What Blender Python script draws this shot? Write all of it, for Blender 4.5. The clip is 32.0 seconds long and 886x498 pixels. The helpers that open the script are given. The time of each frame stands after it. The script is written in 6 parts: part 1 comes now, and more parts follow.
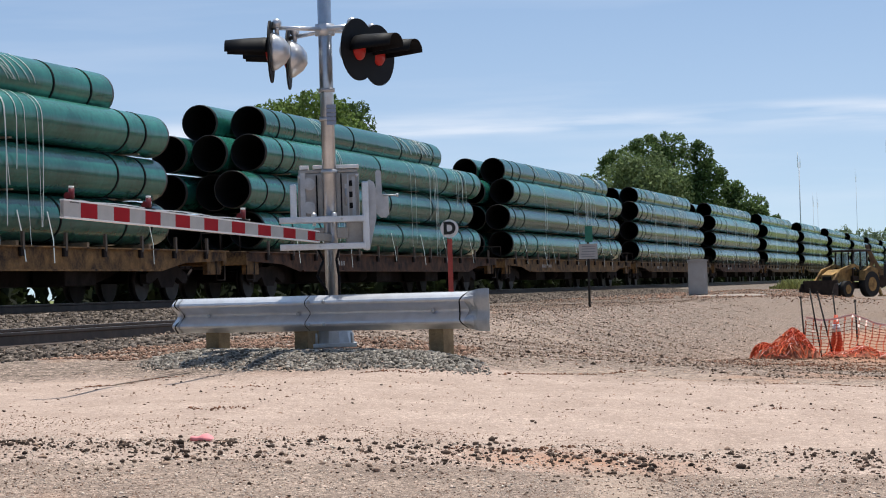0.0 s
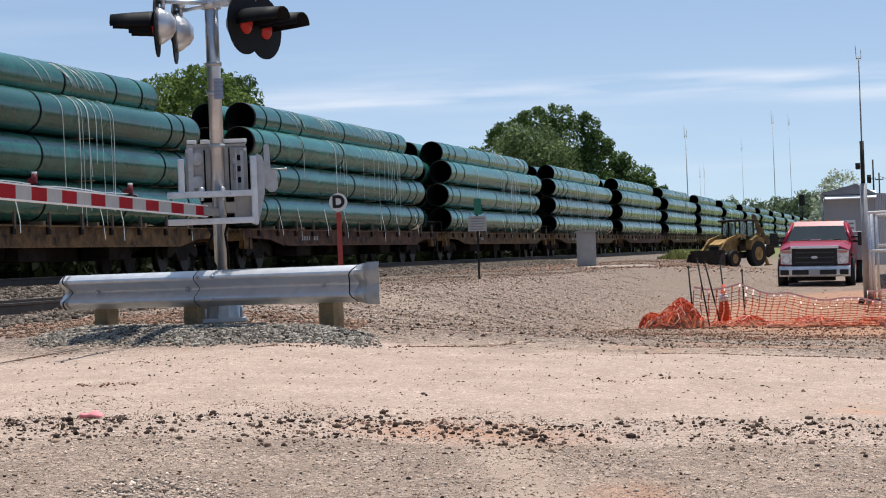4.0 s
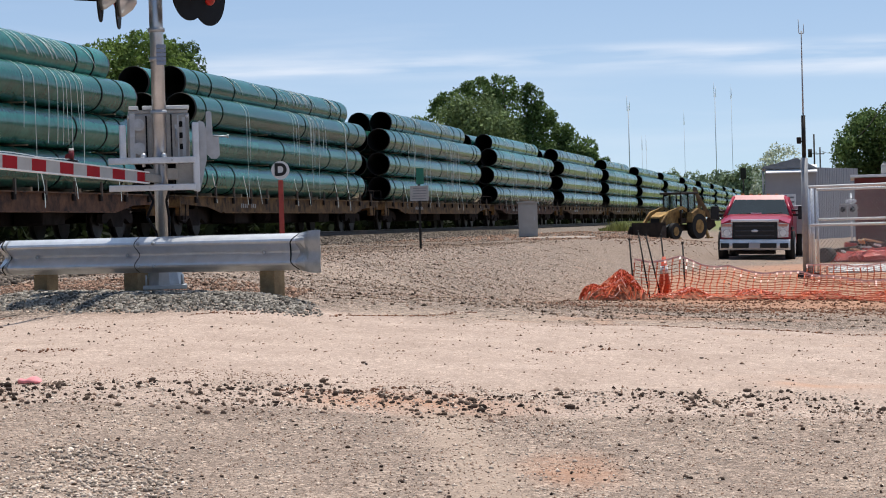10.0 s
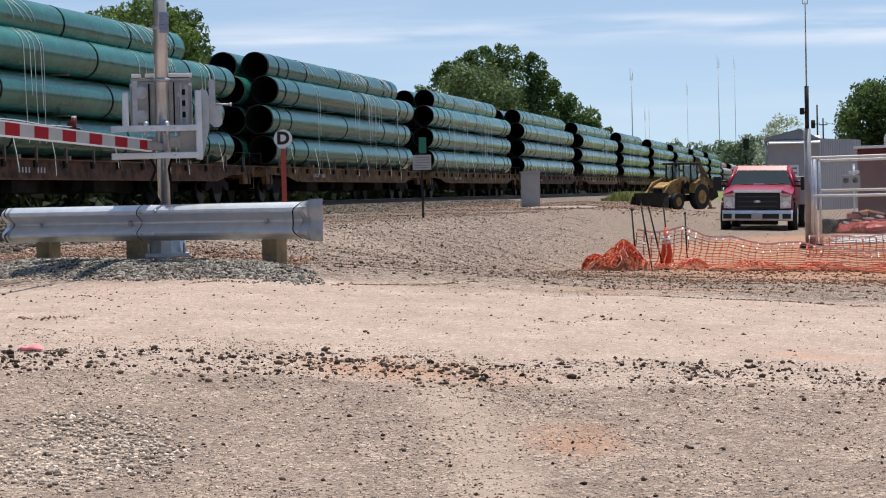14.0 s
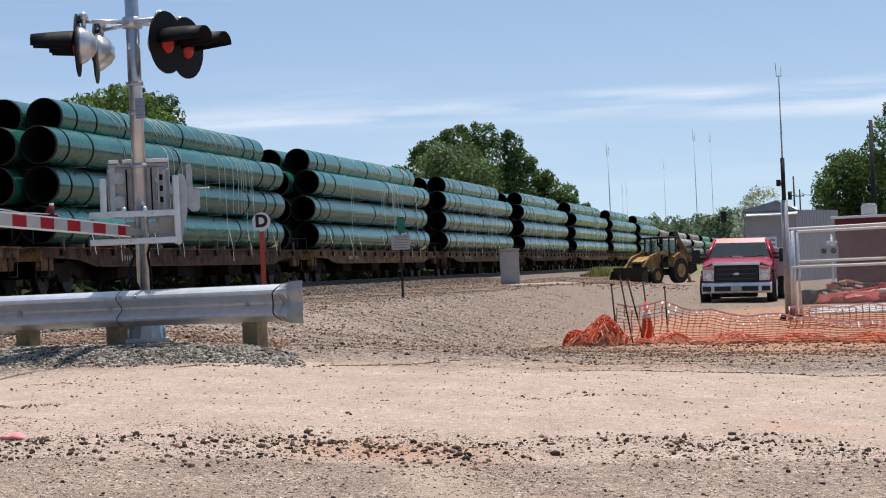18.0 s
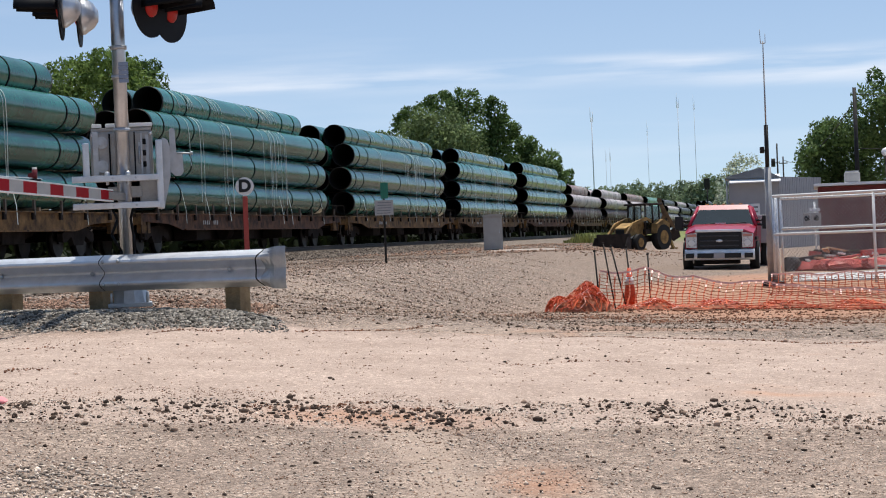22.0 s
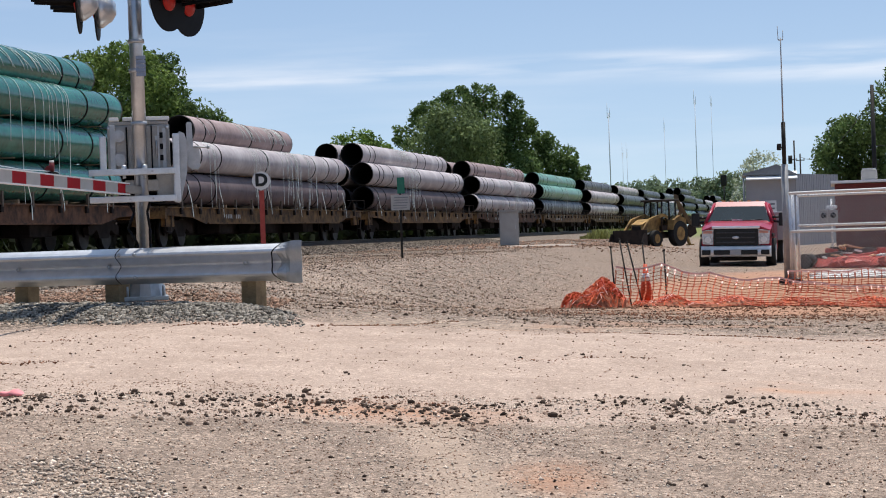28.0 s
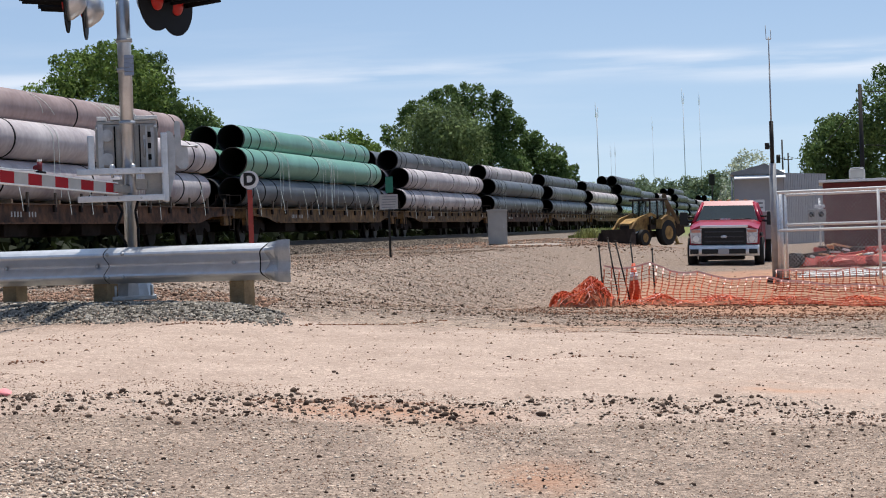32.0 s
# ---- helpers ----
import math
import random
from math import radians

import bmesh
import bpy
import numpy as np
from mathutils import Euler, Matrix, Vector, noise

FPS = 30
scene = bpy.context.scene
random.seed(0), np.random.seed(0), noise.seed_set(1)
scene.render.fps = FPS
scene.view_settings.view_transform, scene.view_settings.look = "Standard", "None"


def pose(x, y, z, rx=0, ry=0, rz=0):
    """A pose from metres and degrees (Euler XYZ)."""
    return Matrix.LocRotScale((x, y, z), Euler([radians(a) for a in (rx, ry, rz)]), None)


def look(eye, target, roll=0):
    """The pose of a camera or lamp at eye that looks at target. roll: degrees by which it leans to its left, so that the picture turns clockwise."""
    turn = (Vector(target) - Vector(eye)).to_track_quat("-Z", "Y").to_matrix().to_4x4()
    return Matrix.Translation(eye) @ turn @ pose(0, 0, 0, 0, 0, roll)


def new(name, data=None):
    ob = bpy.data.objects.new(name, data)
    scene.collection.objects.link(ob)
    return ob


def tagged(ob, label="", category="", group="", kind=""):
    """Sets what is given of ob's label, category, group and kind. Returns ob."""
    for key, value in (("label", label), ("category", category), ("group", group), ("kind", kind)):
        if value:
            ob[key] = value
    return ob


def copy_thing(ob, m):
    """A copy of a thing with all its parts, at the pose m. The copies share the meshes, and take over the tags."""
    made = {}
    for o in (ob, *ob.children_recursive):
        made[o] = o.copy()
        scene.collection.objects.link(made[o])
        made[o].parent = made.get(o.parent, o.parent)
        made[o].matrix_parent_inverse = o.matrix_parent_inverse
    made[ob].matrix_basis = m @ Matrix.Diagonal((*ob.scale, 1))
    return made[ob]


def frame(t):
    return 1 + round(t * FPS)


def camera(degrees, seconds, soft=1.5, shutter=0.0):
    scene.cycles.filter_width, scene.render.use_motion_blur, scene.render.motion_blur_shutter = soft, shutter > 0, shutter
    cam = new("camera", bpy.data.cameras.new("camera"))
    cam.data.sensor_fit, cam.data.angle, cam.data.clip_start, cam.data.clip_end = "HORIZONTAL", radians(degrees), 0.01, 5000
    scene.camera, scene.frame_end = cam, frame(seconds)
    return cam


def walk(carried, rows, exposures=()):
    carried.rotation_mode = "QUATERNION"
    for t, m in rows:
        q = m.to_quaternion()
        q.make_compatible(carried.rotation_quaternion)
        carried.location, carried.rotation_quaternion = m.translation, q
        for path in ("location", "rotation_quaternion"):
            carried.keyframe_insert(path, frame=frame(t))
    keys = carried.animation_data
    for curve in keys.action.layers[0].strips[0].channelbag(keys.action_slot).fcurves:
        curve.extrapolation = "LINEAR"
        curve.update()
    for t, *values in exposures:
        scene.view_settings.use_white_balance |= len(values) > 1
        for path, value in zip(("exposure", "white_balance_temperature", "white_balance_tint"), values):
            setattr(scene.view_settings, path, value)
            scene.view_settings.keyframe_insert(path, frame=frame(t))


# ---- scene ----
# ---- camera ----
EYE = 1.6
cam = camera(22.18, 32.0, soft=1.05)
TURNS = (
    (0, 91.019, 1.638, 14.587), (0.5, 90.478, 1.405, 14.167), (1, 89.934, 1.016, 13.558), (1.5, 89.570, 0.794, 13.250),
    (2, 89.554, 1.082, 13.217), (2.5, 89.653, 1.278, 13.206), (3, 89.650, 1.466, 13.018), (3.5, 89.947, 2.055, 12.513),
    (4, 90.244, 2.219, 11.787), (4.5, 90.091, 1.836, 11.241), (6.5, 89.406, 1.853, 10.368), (7, 89.366, 1.696, 10.373),
    (7.5, 89.262, 1.748, 10.222), (8, 89.301, 1.483, 9.926), (8.5, 89.485, 1.415, 9.991), (9, 89.580, 1.396, 10.143),
    (9.5, 89.539, 1.474, 10.229), (10, 89.423, 1.565, 10.308), (10.5, 89.232, 1.477, 10.399), (11, 89.063, 1.437, 10.477),
    (11.5, 88.943, 1.312, 10.588), (12, 88.811, 1.281, 10.607), (12.5, 88.730, 1.199, 10.538), (13, 88.697, 1.325, 10.467),
    (13.5, 88.682, 1.348, 10.409), (15.5, 88.534, 1.216, 10.274), (16, 89.061, 1.759, 10.152), (16.5, 89.488, 2.020, 10.063),
    (17, 89.908, 2.229, 9.872), (17.5, 90.461, 2.590, 9.795), (18, 90.632, 2.557, 9.848), (18.5, 90.241, 2.324, 9.740),
    (19, 89.848, 2.125, 9.573), (19.5, 89.601, 2.049, 9.432), (20, 89.573, 2.049, 9.364), (20.5, 89.649, 2.147, 9.301),
    (21, 89.882, 2.455, 9.346), (21.5, 89.949, 2.535, 9.409), (22, 89.745, 2.325, 9.423), (22.5, 89.565, 2.334, 9.272),
    (23, 89.518, 2.337, 9.161), (23.5, 89.489, 1.965, 9.282), (24, 89.381, 1.837, 9.378), (24.5, 89.274, 1.940, 9.389),
    (25, 89.235, 2.096, 9.332), (25.5, 89.369, 2.324, 9.329), (27.5, 89.768, 2.219, 9.755), (28, 89.638, 2.010, 9.834),
    (28.5, 89.498, 1.908, 9.901), (29, 89.464, 1.940, 9.903), (29.5, 89.457, 1.893, 9.828), (30, 89.448, 1.925, 9.827),
    (30.5, 89.421, 1.929, 9.852), (31, 89.405, 1.894, 9.791), (31.5, 89.508, 1.940, 9.650), (32, 89.608, 2.032, 9.538),
)
walk(cam, [(t, pose(0, 0, EYE, rx, ry, rz)) for t, rx, ry, rz in TURNS], exposures=((0, 0.05), (32, 0.05)))

# ---- light: high sun ahead over the track, thin haze ----
SUN = Vector((0.06, 0.29, 0.955)).normalized()
sun = new("sun", bpy.data.lights.new("sun", "SUN"))
sun.data.energy, sun.data.angle, sun.data.color = 4.8, radians(0.53), (1.0, 0.955, 0.89)
sun.matrix_basis = look(SUN * 100, (0, 0, 0))
world = bpy.data.worlds.new("world")
scene.world = world
world.use_nodes = True
wn, wl = world.node_tree.nodes, world.node_tree.links
sky = wn.new("ShaderNodeTexSky")
sky.sky_type, sky.sun_disc = "NISHITA", False
sky.sun_elevation, sky.sun_rotation = math.asin(SUN.z), math.atan2(SUN.x, SUN.y)
sky.air_density, sky.dust_density, sky.ozone_density = 1.0, 0.9, 1.5
wbg = wn["Background"]
wbg.inputs["Strength"].default_value = 0.108
coord = wn.new("ShaderNodeTexCoord")
lift = wn.new("ShaderNodeMapping")
lift.inputs["Scale"].default_value, lift.inputs["Location"].default_value = (1, 1, 2.0), (0, 0, 0.075)
unit = wn.new("ShaderNodeVectorMath")
unit.operation = "NORMALIZE"
wl.new(coord.outputs["Generated"], lift.inputs[0])
wl.new(lift.outputs[0], unit.inputs[0])
wl.new(unit.outputs[0], sky.inputs["Vector"])
wmap = wn.new("ShaderNodeMapping")
wmap.inputs["Scale"].default_value = (1.6, 1.0, 17.0)
wnoise = wn.new("ShaderNodeTexNoise")
wnoise.inputs["Scale"].default_value, wnoise.inputs["Detail"].default_value = 2.6, 5
wramp = wn.new("ShaderNodeValToRGB")
wramp.color_ramp.elements[0].position, wramp.color_ramp.elements[1].position = 0.46, 0.78
wramp.color_ramp.elements[1].color = (0.2, 0.2, 0.2, 1)
wmix = wn.new("ShaderNodeMixRGB")
wmix.inputs[2].default_value = (8.2, 8.55, 9.3, 1)
wl.new(coord.outputs["Generated"], wmap.inputs[0])
wl.new(wmap.outputs[0], wnoise.inputs["Vector"])
wl.new(wnoise.outputs["Fac"], wramp.inputs[0])
# haze that thickens towards the horizon
wsep = wn.new("ShaderNodeSeparateXYZ")
wl.new(coord.outputs["Generated"], wsep.inputs[0])
whaze = wn.new("ShaderNodeMapRange")
for name, value in (("From Min", 0.0), ("From Max", 0.22), ("To Min", 0.36), ("To Max", 0.0)):
    whaze.inputs[name].default_value = value
wl.new(wsep.outputs["Z"], whaze.inputs["Value"])
wadd = wn.new("ShaderNodeMath")
wadd.operation, wadd.use_clamp = "ADD", True
wl.new(wramp.outputs[0], wadd.inputs[0])
wl.new(whaze.outputs[0], wadd.inputs[1])
# one thin white bank of cloud low over the horizon
wband = wn.new("ShaderNodeMapRange")
wband.interpolation_type = "SMOOTHSTEP"
for name, value in (("From Min", 0.0), ("From Max", 0.011), ("To Min", 0.5), ("To Max", 0.0)):
    wband.inputs[name].default_value = value
wlow = wn.new("ShaderNodeMath")
wlow.operation = "MULTIPLY_ADD"
wlow.inputs[1].default_value, wlow.inputs[2].default_value = 0.03, 0.0585
wl.new(wnoise.outputs["Fac"], wlow.inputs[0])
wdist = wn.new("ShaderNodeMath")
wdist.operation = "SUBTRACT"
wl.new(wsep.outputs["Z"], wdist.inputs[0])
wl.new(wlow.outputs[0], wdist.inputs[1])
wabs = wn.new("ShaderNodeMath")
wabs.operation = "ABSOLUTE"
wl.new(wdist.outputs[0], wabs.inputs[0])
wl.new(wabs.outputs[0], wband.inputs["Value"])
wpuff = wn.new("ShaderNodeTexNoise")
wpuff.inputs["Scale"].default_value, wpuff.inputs["Detail"].default_value = 7.0, 6
wl.new(wmap.outputs[0], wpuff.inputs["Vector"])
wthin = wn.new("ShaderNodeMapRange")
wthin.inputs["From Min"].default_value, wthin.inputs["From Max"].default_value = 0.36, 0.62
wl.new(wpuff.outputs["Fac"], wthin.inputs["Value"])
wpart = wn.new("ShaderNodeMath")
wpart.operation = "MULTIPLY"
wl.new(wband.outputs[0], wpart.inputs[0])
wl.new(wthin.outputs[0], wpart.inputs[1])
wsum = wn.new("ShaderNodeMath")
wsum.operation, wsum.use_clamp = "ADD", True
wl.new(wadd.outputs[0], wsum.inputs[0])
wl.new(wpart.outputs[0], wsum.inputs[1])
wl.new(wsum.outputs[0], wmix.inputs[0])
wtint = wn.new("ShaderNodeMixRGB")
wtint.blend_type = "MULTIPLY"
wtint.inputs[0].default_value, wtint.inputs[2].default_value = 1.0, (0.87, 1.05, 1.13, 1)
wl.new(sky.outputs[0], wtint.inputs[1])
wl.new(wtint.outputs[0], wmix.inputs[1])
wl.new(wmix.outputs[0], wbg.inputs["Color"])


# ---- materials ----
def material(name, color, rough=0.7, metal=0.0, vary=0.25, scale=6.0, bump=0.0, bump_scale=40.0, other=None, spread=0.0, emit=0.0, coat=0.0, spec=0.4):
    """Two scales of noise in the colour, a fine relief, and a tint from piece to piece."""
    m = bpy.data.materials.new(name)
    m.use_nodes = True
    n, l = m.node_tree.nodes, m.node_tree.links
    b = n["Principled BSDF"]
    b.inputs["Roughness"].default_value, b.inputs["Metallic"].default_value = rough, metal
    b.inputs["Coat Weight"].default_value = coat
    b.inputs["Specular IOR Level"].default_value = spec
    tc = n.new("ShaderNodeTexCoord")
    big, small = n.new("ShaderNodeTexNoise"), n.new("ShaderNodeTexNoise")
    big.inputs["Scale"].default_value, big.inputs["Detail"].default_value = scale, 6
    small.inputs["Scale"].default_value, small.inputs["Detail"].default_value = scale * 9, 4
    l.new(tc.outputs["Object"], big.inputs["Vector"])
    l.new(tc.outputs["Object"], small.inputs["Vector"])
    add = n.new("ShaderNodeMath")
    add.operation = "MULTIPLY_ADD"
    add.inputs[1].default_value = 0.45
    l.new(small.outputs["Fac"], add.inputs[0])
    l.new(big.outputs["Fac"], add.inputs[2])
    ramp = n.new("ShaderNodeValToRGB")
    ramp.color_ramp.elements[0].position, ramp.color_ramp.elements[1].position = 0.5, 0.98
    dark = other if other else tuple(c * (1 - vary) for c in color)
    light = color if other else tuple(min(1, c * (1 + vary)) for c in color)
    ramp.color_ramp.elements[0].color, ramp.color_ramp.elements[1].color = (*dark, 1), (*light, 1)
    l.new(add.outputs[0], ramp.inputs[0])
    out = ramp.outputs[0]
    if spread:
        info, hsv, mr = n.new("ShaderNodeObjectInfo"), n.new("ShaderNodeHueSaturation"), n.new("ShaderNodeMapRange")
        mr.inputs["To Min"].default_value, mr.inputs["To Max"].default_value = 1 - spread, 1 + spread
        l.new(info.outputs["Random"], mr.inputs["Value"])
        l.new(mr.outputs[0], hsv.inputs["Value"])
        l.new(out, hsv.inputs["Color"])
        out = hsv.outputs[0]
    l.new(out, b.inputs["Base Color"])
    if bump:
        tex, bp = n.new("ShaderNodeTexNoise"), n.new("ShaderNodeBump")
        tex.inputs["Scale"].default_value, tex.inputs["Detail"].default_value = bump_scale, 5
        bp.inputs["Strength"].default_value, bp.inputs["Distance"].default_value = min(1, bump), 0.02
        l.new(tc.outputs["Object"], tex.inputs["Vector"])
        l.new(tex.outputs["Fac"], bp.inputs["Height"])
        l.new(bp.outputs[0], b.inputs["Normal"])
    if emit:
        b.inputs["Emission Color"].default_value, b.inputs["Emission Strength"].default_value = (*color, 1), emit
    return m


def island_tint(m, amount):
    """Varies a joined heap of small pieces from piece to piece."""
    n, l = m.node_tree.nodes, m.node_tree.links
    b = n["Principled BSDF"]
    src = b.inputs["Base Color"].links[0].from_socket
    geo, mr, hsv = n.new("ShaderNodeNewGeometry"), n.new("ShaderNodeMapRange"), n.new("ShaderNodeHueSaturation")
    mr.inputs["To Min"].default_value, mr.inputs["To Max"].default_value = 1 - amount, 1 + amount
    l.new(geo.outputs["Random Per Island"], mr.inputs["Value"])
    l.new(mr.outputs[0], hsv.inputs["Value"])
    l.new(src, hsv.inputs["Color"])
    l.new(hsv.outputs[0], b.inputs["Base Color"])
    return m


GREEN = material("green_epoxy", (0.021, 0.128, 0.092), 0.21, 0, 0.35, 0.9, 0.04, 30, spread=0.3, spec=0.42)
MINT = material("pale_green_epoxy", (0.15, 0.32, 0.24), 0.36, 0, 0.2, 0.9, 0.05, 30, spread=0.06, spec=0.18)
WHITE_COAT = material("white_pipe_coat", (0.62, 0.575, 0.57), 0.55, 0, 0.2, 0.8, 0.08, 30, other=(0.32, 0.27, 0.285), spread=0.08, spec=0.18)
# mauve coat, darkened to hold the shade on the bottom rows
MAUVE_SHADE = material("shaded_mauve_pipe_coat", (0.185, 0.137, 0.137), 0.65, 0, 0.25, 0.7, 0.08, 30, other=(0.085, 0.063, 0.066), spread=0.1, spec=0.18)
PINK = material("pinkish_pipe_coat", (0.40, 0.31, 0.30), 0.62, 0, 0.25, 0.7, 0.08, 30, other=(0.22, 0.16, 0.155), spread=0.1, spec=0.18)
DARK_COAT = material("dark_grey_pipe_coat", (0.11, 0.12, 0.135), 0.5, 0, 0.3, 0.8, 0.08, 30, spread=0.12, spec=0.18)
# near-black: the darkness inside the pipes is put into the colour
BORE = material("pipe_bore_shade", (0.007, 0.007, 0.007), 0.85, 0, 0.3, 2)
RIM = material("bare_steel_rim", (0.05, 0.045, 0.04), 0.5, 0.5, 0.35, 8)
BAND = material("black_rubber_band", (0.006, 0.008, 0.008), 0.8, 0, 0.2, 4, spec=0.1)
STRAP = material("white_strap", (0.60, 0.64, 0.60), 0.6, 0, 0.08, 5)
CAR_YELLOW = material("worn_yellow_car_paint", (0.29, 0.155, 0.055), 0.75, 0, 0.4, 3.2, 0.2, 30, other=(0.022, 0.012, 0.009), spread=0.15, spec=0.2)
CAR_BROWN = material("rusty_brown_car_paint", (0.18, 0.085, 0.045), 0.8, 0, 0.4, 3.2, 0.2, 30, other=(0.022, 0.014, 0.012), spread=0.2, spec=0.2)
UNDER = material("grimy_black_steel", (0.028, 0.022, 0.02), 0.9, 0, 0.4, 3, spec=0.1)
WHEEL = material("worn_wheel_steel", (0.03, 0.025, 0.022), 0.55, 0.6, 0.4, 4)
WOOD = material("grey_timber", (0.30, 0.22, 0.14), 0.85, 0, 0.3, 5, 0.4, 25, other=(0.13, 0.09, 0.055))
POST_WOOD = material("treated_timber_post", (0.33, 0.24, 0.13), 0.85, 0, 0.3, 9, 0.5, 30, other=(0.17, 0.115, 0.06))
GALV = material("galvanised_steel", (0.60, 0.61, 0.63), 0.30, 0.6, 0.14, 9, 0.04, 60)
RAIL_GALV = material("new_galvanised_beam", (0.64, 0.65, 0.67), 0.42, 0.72, 0.1, 9, 0.03, 60)
GALV_DULL = material("dull_galvanised_steel", (0.46, 0.47, 0.48), 0.5, 0.75, 0.16, 12, 0.05, 60)
MAST_STEEL = material("mast_steel", (0.50, 0.51, 0.53), 0.28, 0.85, 0.14, 9, 0.04, 60)
ALU = material("weathered_aluminium", (0.36, 0.345, 0.32), 0.5, 0.4, 0.16, 8, 0.05, 40)
WHITE_PAINT = material("white_paint", (0.78, 0.78, 0.76), 0.5, 0, 0.06, 6)
ARM_GREY = material("grey_white_reflective", (0.42, 0.41, 0.39), 0.5, 0, 0.1, 8)
ARM_RED = material("red_reflective", (0.33, 0.006, 0.012), 0.5, 0, 0.12, 8, spec=0.12)
SIGNAL_BLACK = material("signal_black", (0.006, 0.006, 0.007), 0.6, 0, 0.2, 8, spec=0.15)
LENS_RED = material("glowing_red_lens", (0.36, 0.02, 0.016), 0.3, 0, 0.25, 14, emit=0.10, spec=0.2)
# grey plate with the reflected sky's blue mixed into its colour
TAG_SKY_TINT = material("sky_tinted_tag", (0.22, 0.27, 0.36), 0.5, 0, 0.1, 8)
SIGN_BLACK = material("sign_black", (0.012, 0.012, 0.012), 0.6, 0, 0.1, 8)
SIGN_RED = material("red_post_paint", (0.38, 0.06, 0.045), 0.6, 0, 0.2, 8)
SIGN_GREEN = material("green_sign", (0.02, 0.17, 0.11), 0.5, 0, 0.15, 8)
CABINET = material("grey_cabinet_paint", (0.36, 0.34, 0.32), 0.5, 0, 0.08, 4)
RAIL = material("rail_steel", (0.07, 0.05, 0.04), 0.6, 0.4, 0.35, 4)
RAIL_TOP = material("polished_rail", (0.26, 0.24, 0.23), 0.4, 0.8, 0.15, 4)
TIE = material("creosoted_tie", (0.10, 0.075, 0.055), 0.9, 0, 0.35, 4, 0.4, 20)
CHIP = island_tint(material("pale_stone_chip", (0.56, 0.46, 0.37), 0.9, 0, 0.25, 12), 0.4)
STONE = island_tint(material("dark_stone", (0.085, 0.06, 0.046), 0.95, 0, 0.4, 10, spec=0.1), 0.55)
CLOD = island_tint(material("red_brown_clod", (0.20, 0.095, 0.058), 0.95, 0, 0.3, 10, spec=0.1), 0.5)
PEBBLE = island_tint(material("dirt_clod", (0.29, 0.185, 0.13), 0.95, 0, 0.3, 10, spec=0.1), 0.5)
GRAVEL = island_tint(material("grey_crushed_rock", (0.285, 0.255, 0.215), 0.95, 0, 0.35, 12, spec=0.1), 0.85)
TRACK_STONE = island_tint(material("grey_track_ballast", (0.165, 0.135, 0.11), 0.95, 0, 0.35, 12, spec=0.1), 0.8)
BALLAST = island_tint(material("brown_ballast", (0.235, 0.165, 0.122), 0.95, 0, 0.35, 12, spec=0.1), 0.9)
RUBBLE = island_tint(material("red_brown_rubble", (0.27, 0.165, 0.115), 0.95, 0, 0.35, 12, spec=0.1), 0.7)
PATCH = island_tint(material("mixed_gravel", (0.50, 0.405, 0.325), 0.95, 0, 0.3, 12, spec=0.1), 0.7)
ORANGE = material("orange_plastic", (0.60, 0.07, 0.022), 0.5, 0, 0.18, 6)
# netting's backlit shade is put into this darker orange
NET_SHADE = material("shaded_orange_plastic", (0.55, 0.12, 0.05), 0.7, 0, 0.5, 1.2, other=(0.16, 0.04, 0.025), spec=0.1)
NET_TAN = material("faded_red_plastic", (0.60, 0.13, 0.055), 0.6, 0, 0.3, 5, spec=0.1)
# sun glints on the netting, painted as a paler orange
NET_GLINT = material("glint_orange_plastic", (0.85, 0.50, 0.40), 0.45, 0, 0.15, 6)
REFLECT = material("white_reflective_collar", (0.75, 0.74, 0.72), 0.4, 0, 0.05, 6)
STAKE = material("black_stake_steel", (0.02, 0.018, 0.016), 0.7, 0.2, 0.3, 6)
TRUCK_RED = material("red_truck_paint", (0.33, 0.010, 0.032), 0.28, 0, 0.06, 2, coat=0.25, spec=0.3)
CHROME = material("chrome", (0.72, 0.71, 0.70), 0.3, 0.7, 0.06, 5)
GRILLE = material("black_grille", (0.01, 0.01, 0.01), 0.4, 0, 0.2, 10)
GLASS_DARK = material("tinted_windscreen", (0.015, 0.022, 0.026), 0.05, 0, 0.15, 2, spec=0.5)
LAMP_GLASS = material("headlight_glass", (0.66, 0.65, 0.66), 0.15, 0.4, 0.4, 14)
RUBBER = material("tyre_rubber", (0.018, 0.017, 0.016), 0.85, 0, 0.25, 8)
BODY_GREY = material("pale_service_body", (0.42, 0.40, 0.40), 0.5, 0, 0.08, 3)
YELLOW = material("backhoe_yellow", (0.56, 0.34, 0.12), 0.75, 0, 0.2, 2.2, other=(0.11, 0.07, 0.035), spec=0.15)
BUCKET = material("worn_dark_steel", (0.045, 0.032, 0.026), 0.7, 0.3, 0.4, 3)
WALL_GREY = material("grey_metal_cladding", (0.34, 0.345, 0.36), 0.6, 0, 0.07, 2, 0.05, 6)
TRIM_WHITE = material("white_trim", (0.8, 0.8, 0.79), 0.5, 0, 0.06, 5)
ROOF_GREY = material("grey_roof_metal", (0.22, 0.23, 0.24), 0.5, 0.3, 0.15, 2)
BRICK_RED = material("dark_red_cladding", (0.16, 0.035, 0.035), 0.75, 0, 0.2, 6, 0.2, 20)
DEBRIS_RED = material("red_scrap_paint", (0.5, 0.07, 0.05), 0.55, 0, 0.25, 5)
CARDBOARD = material("tan_board", (0.6, 0.38, 0.2), 0.8, 0, 0.2, 5)
CONCRETE = material("pale_concrete", (0.5, 0.48, 0.45), 0.85, 0, 0.15, 3, 0.2, 30)
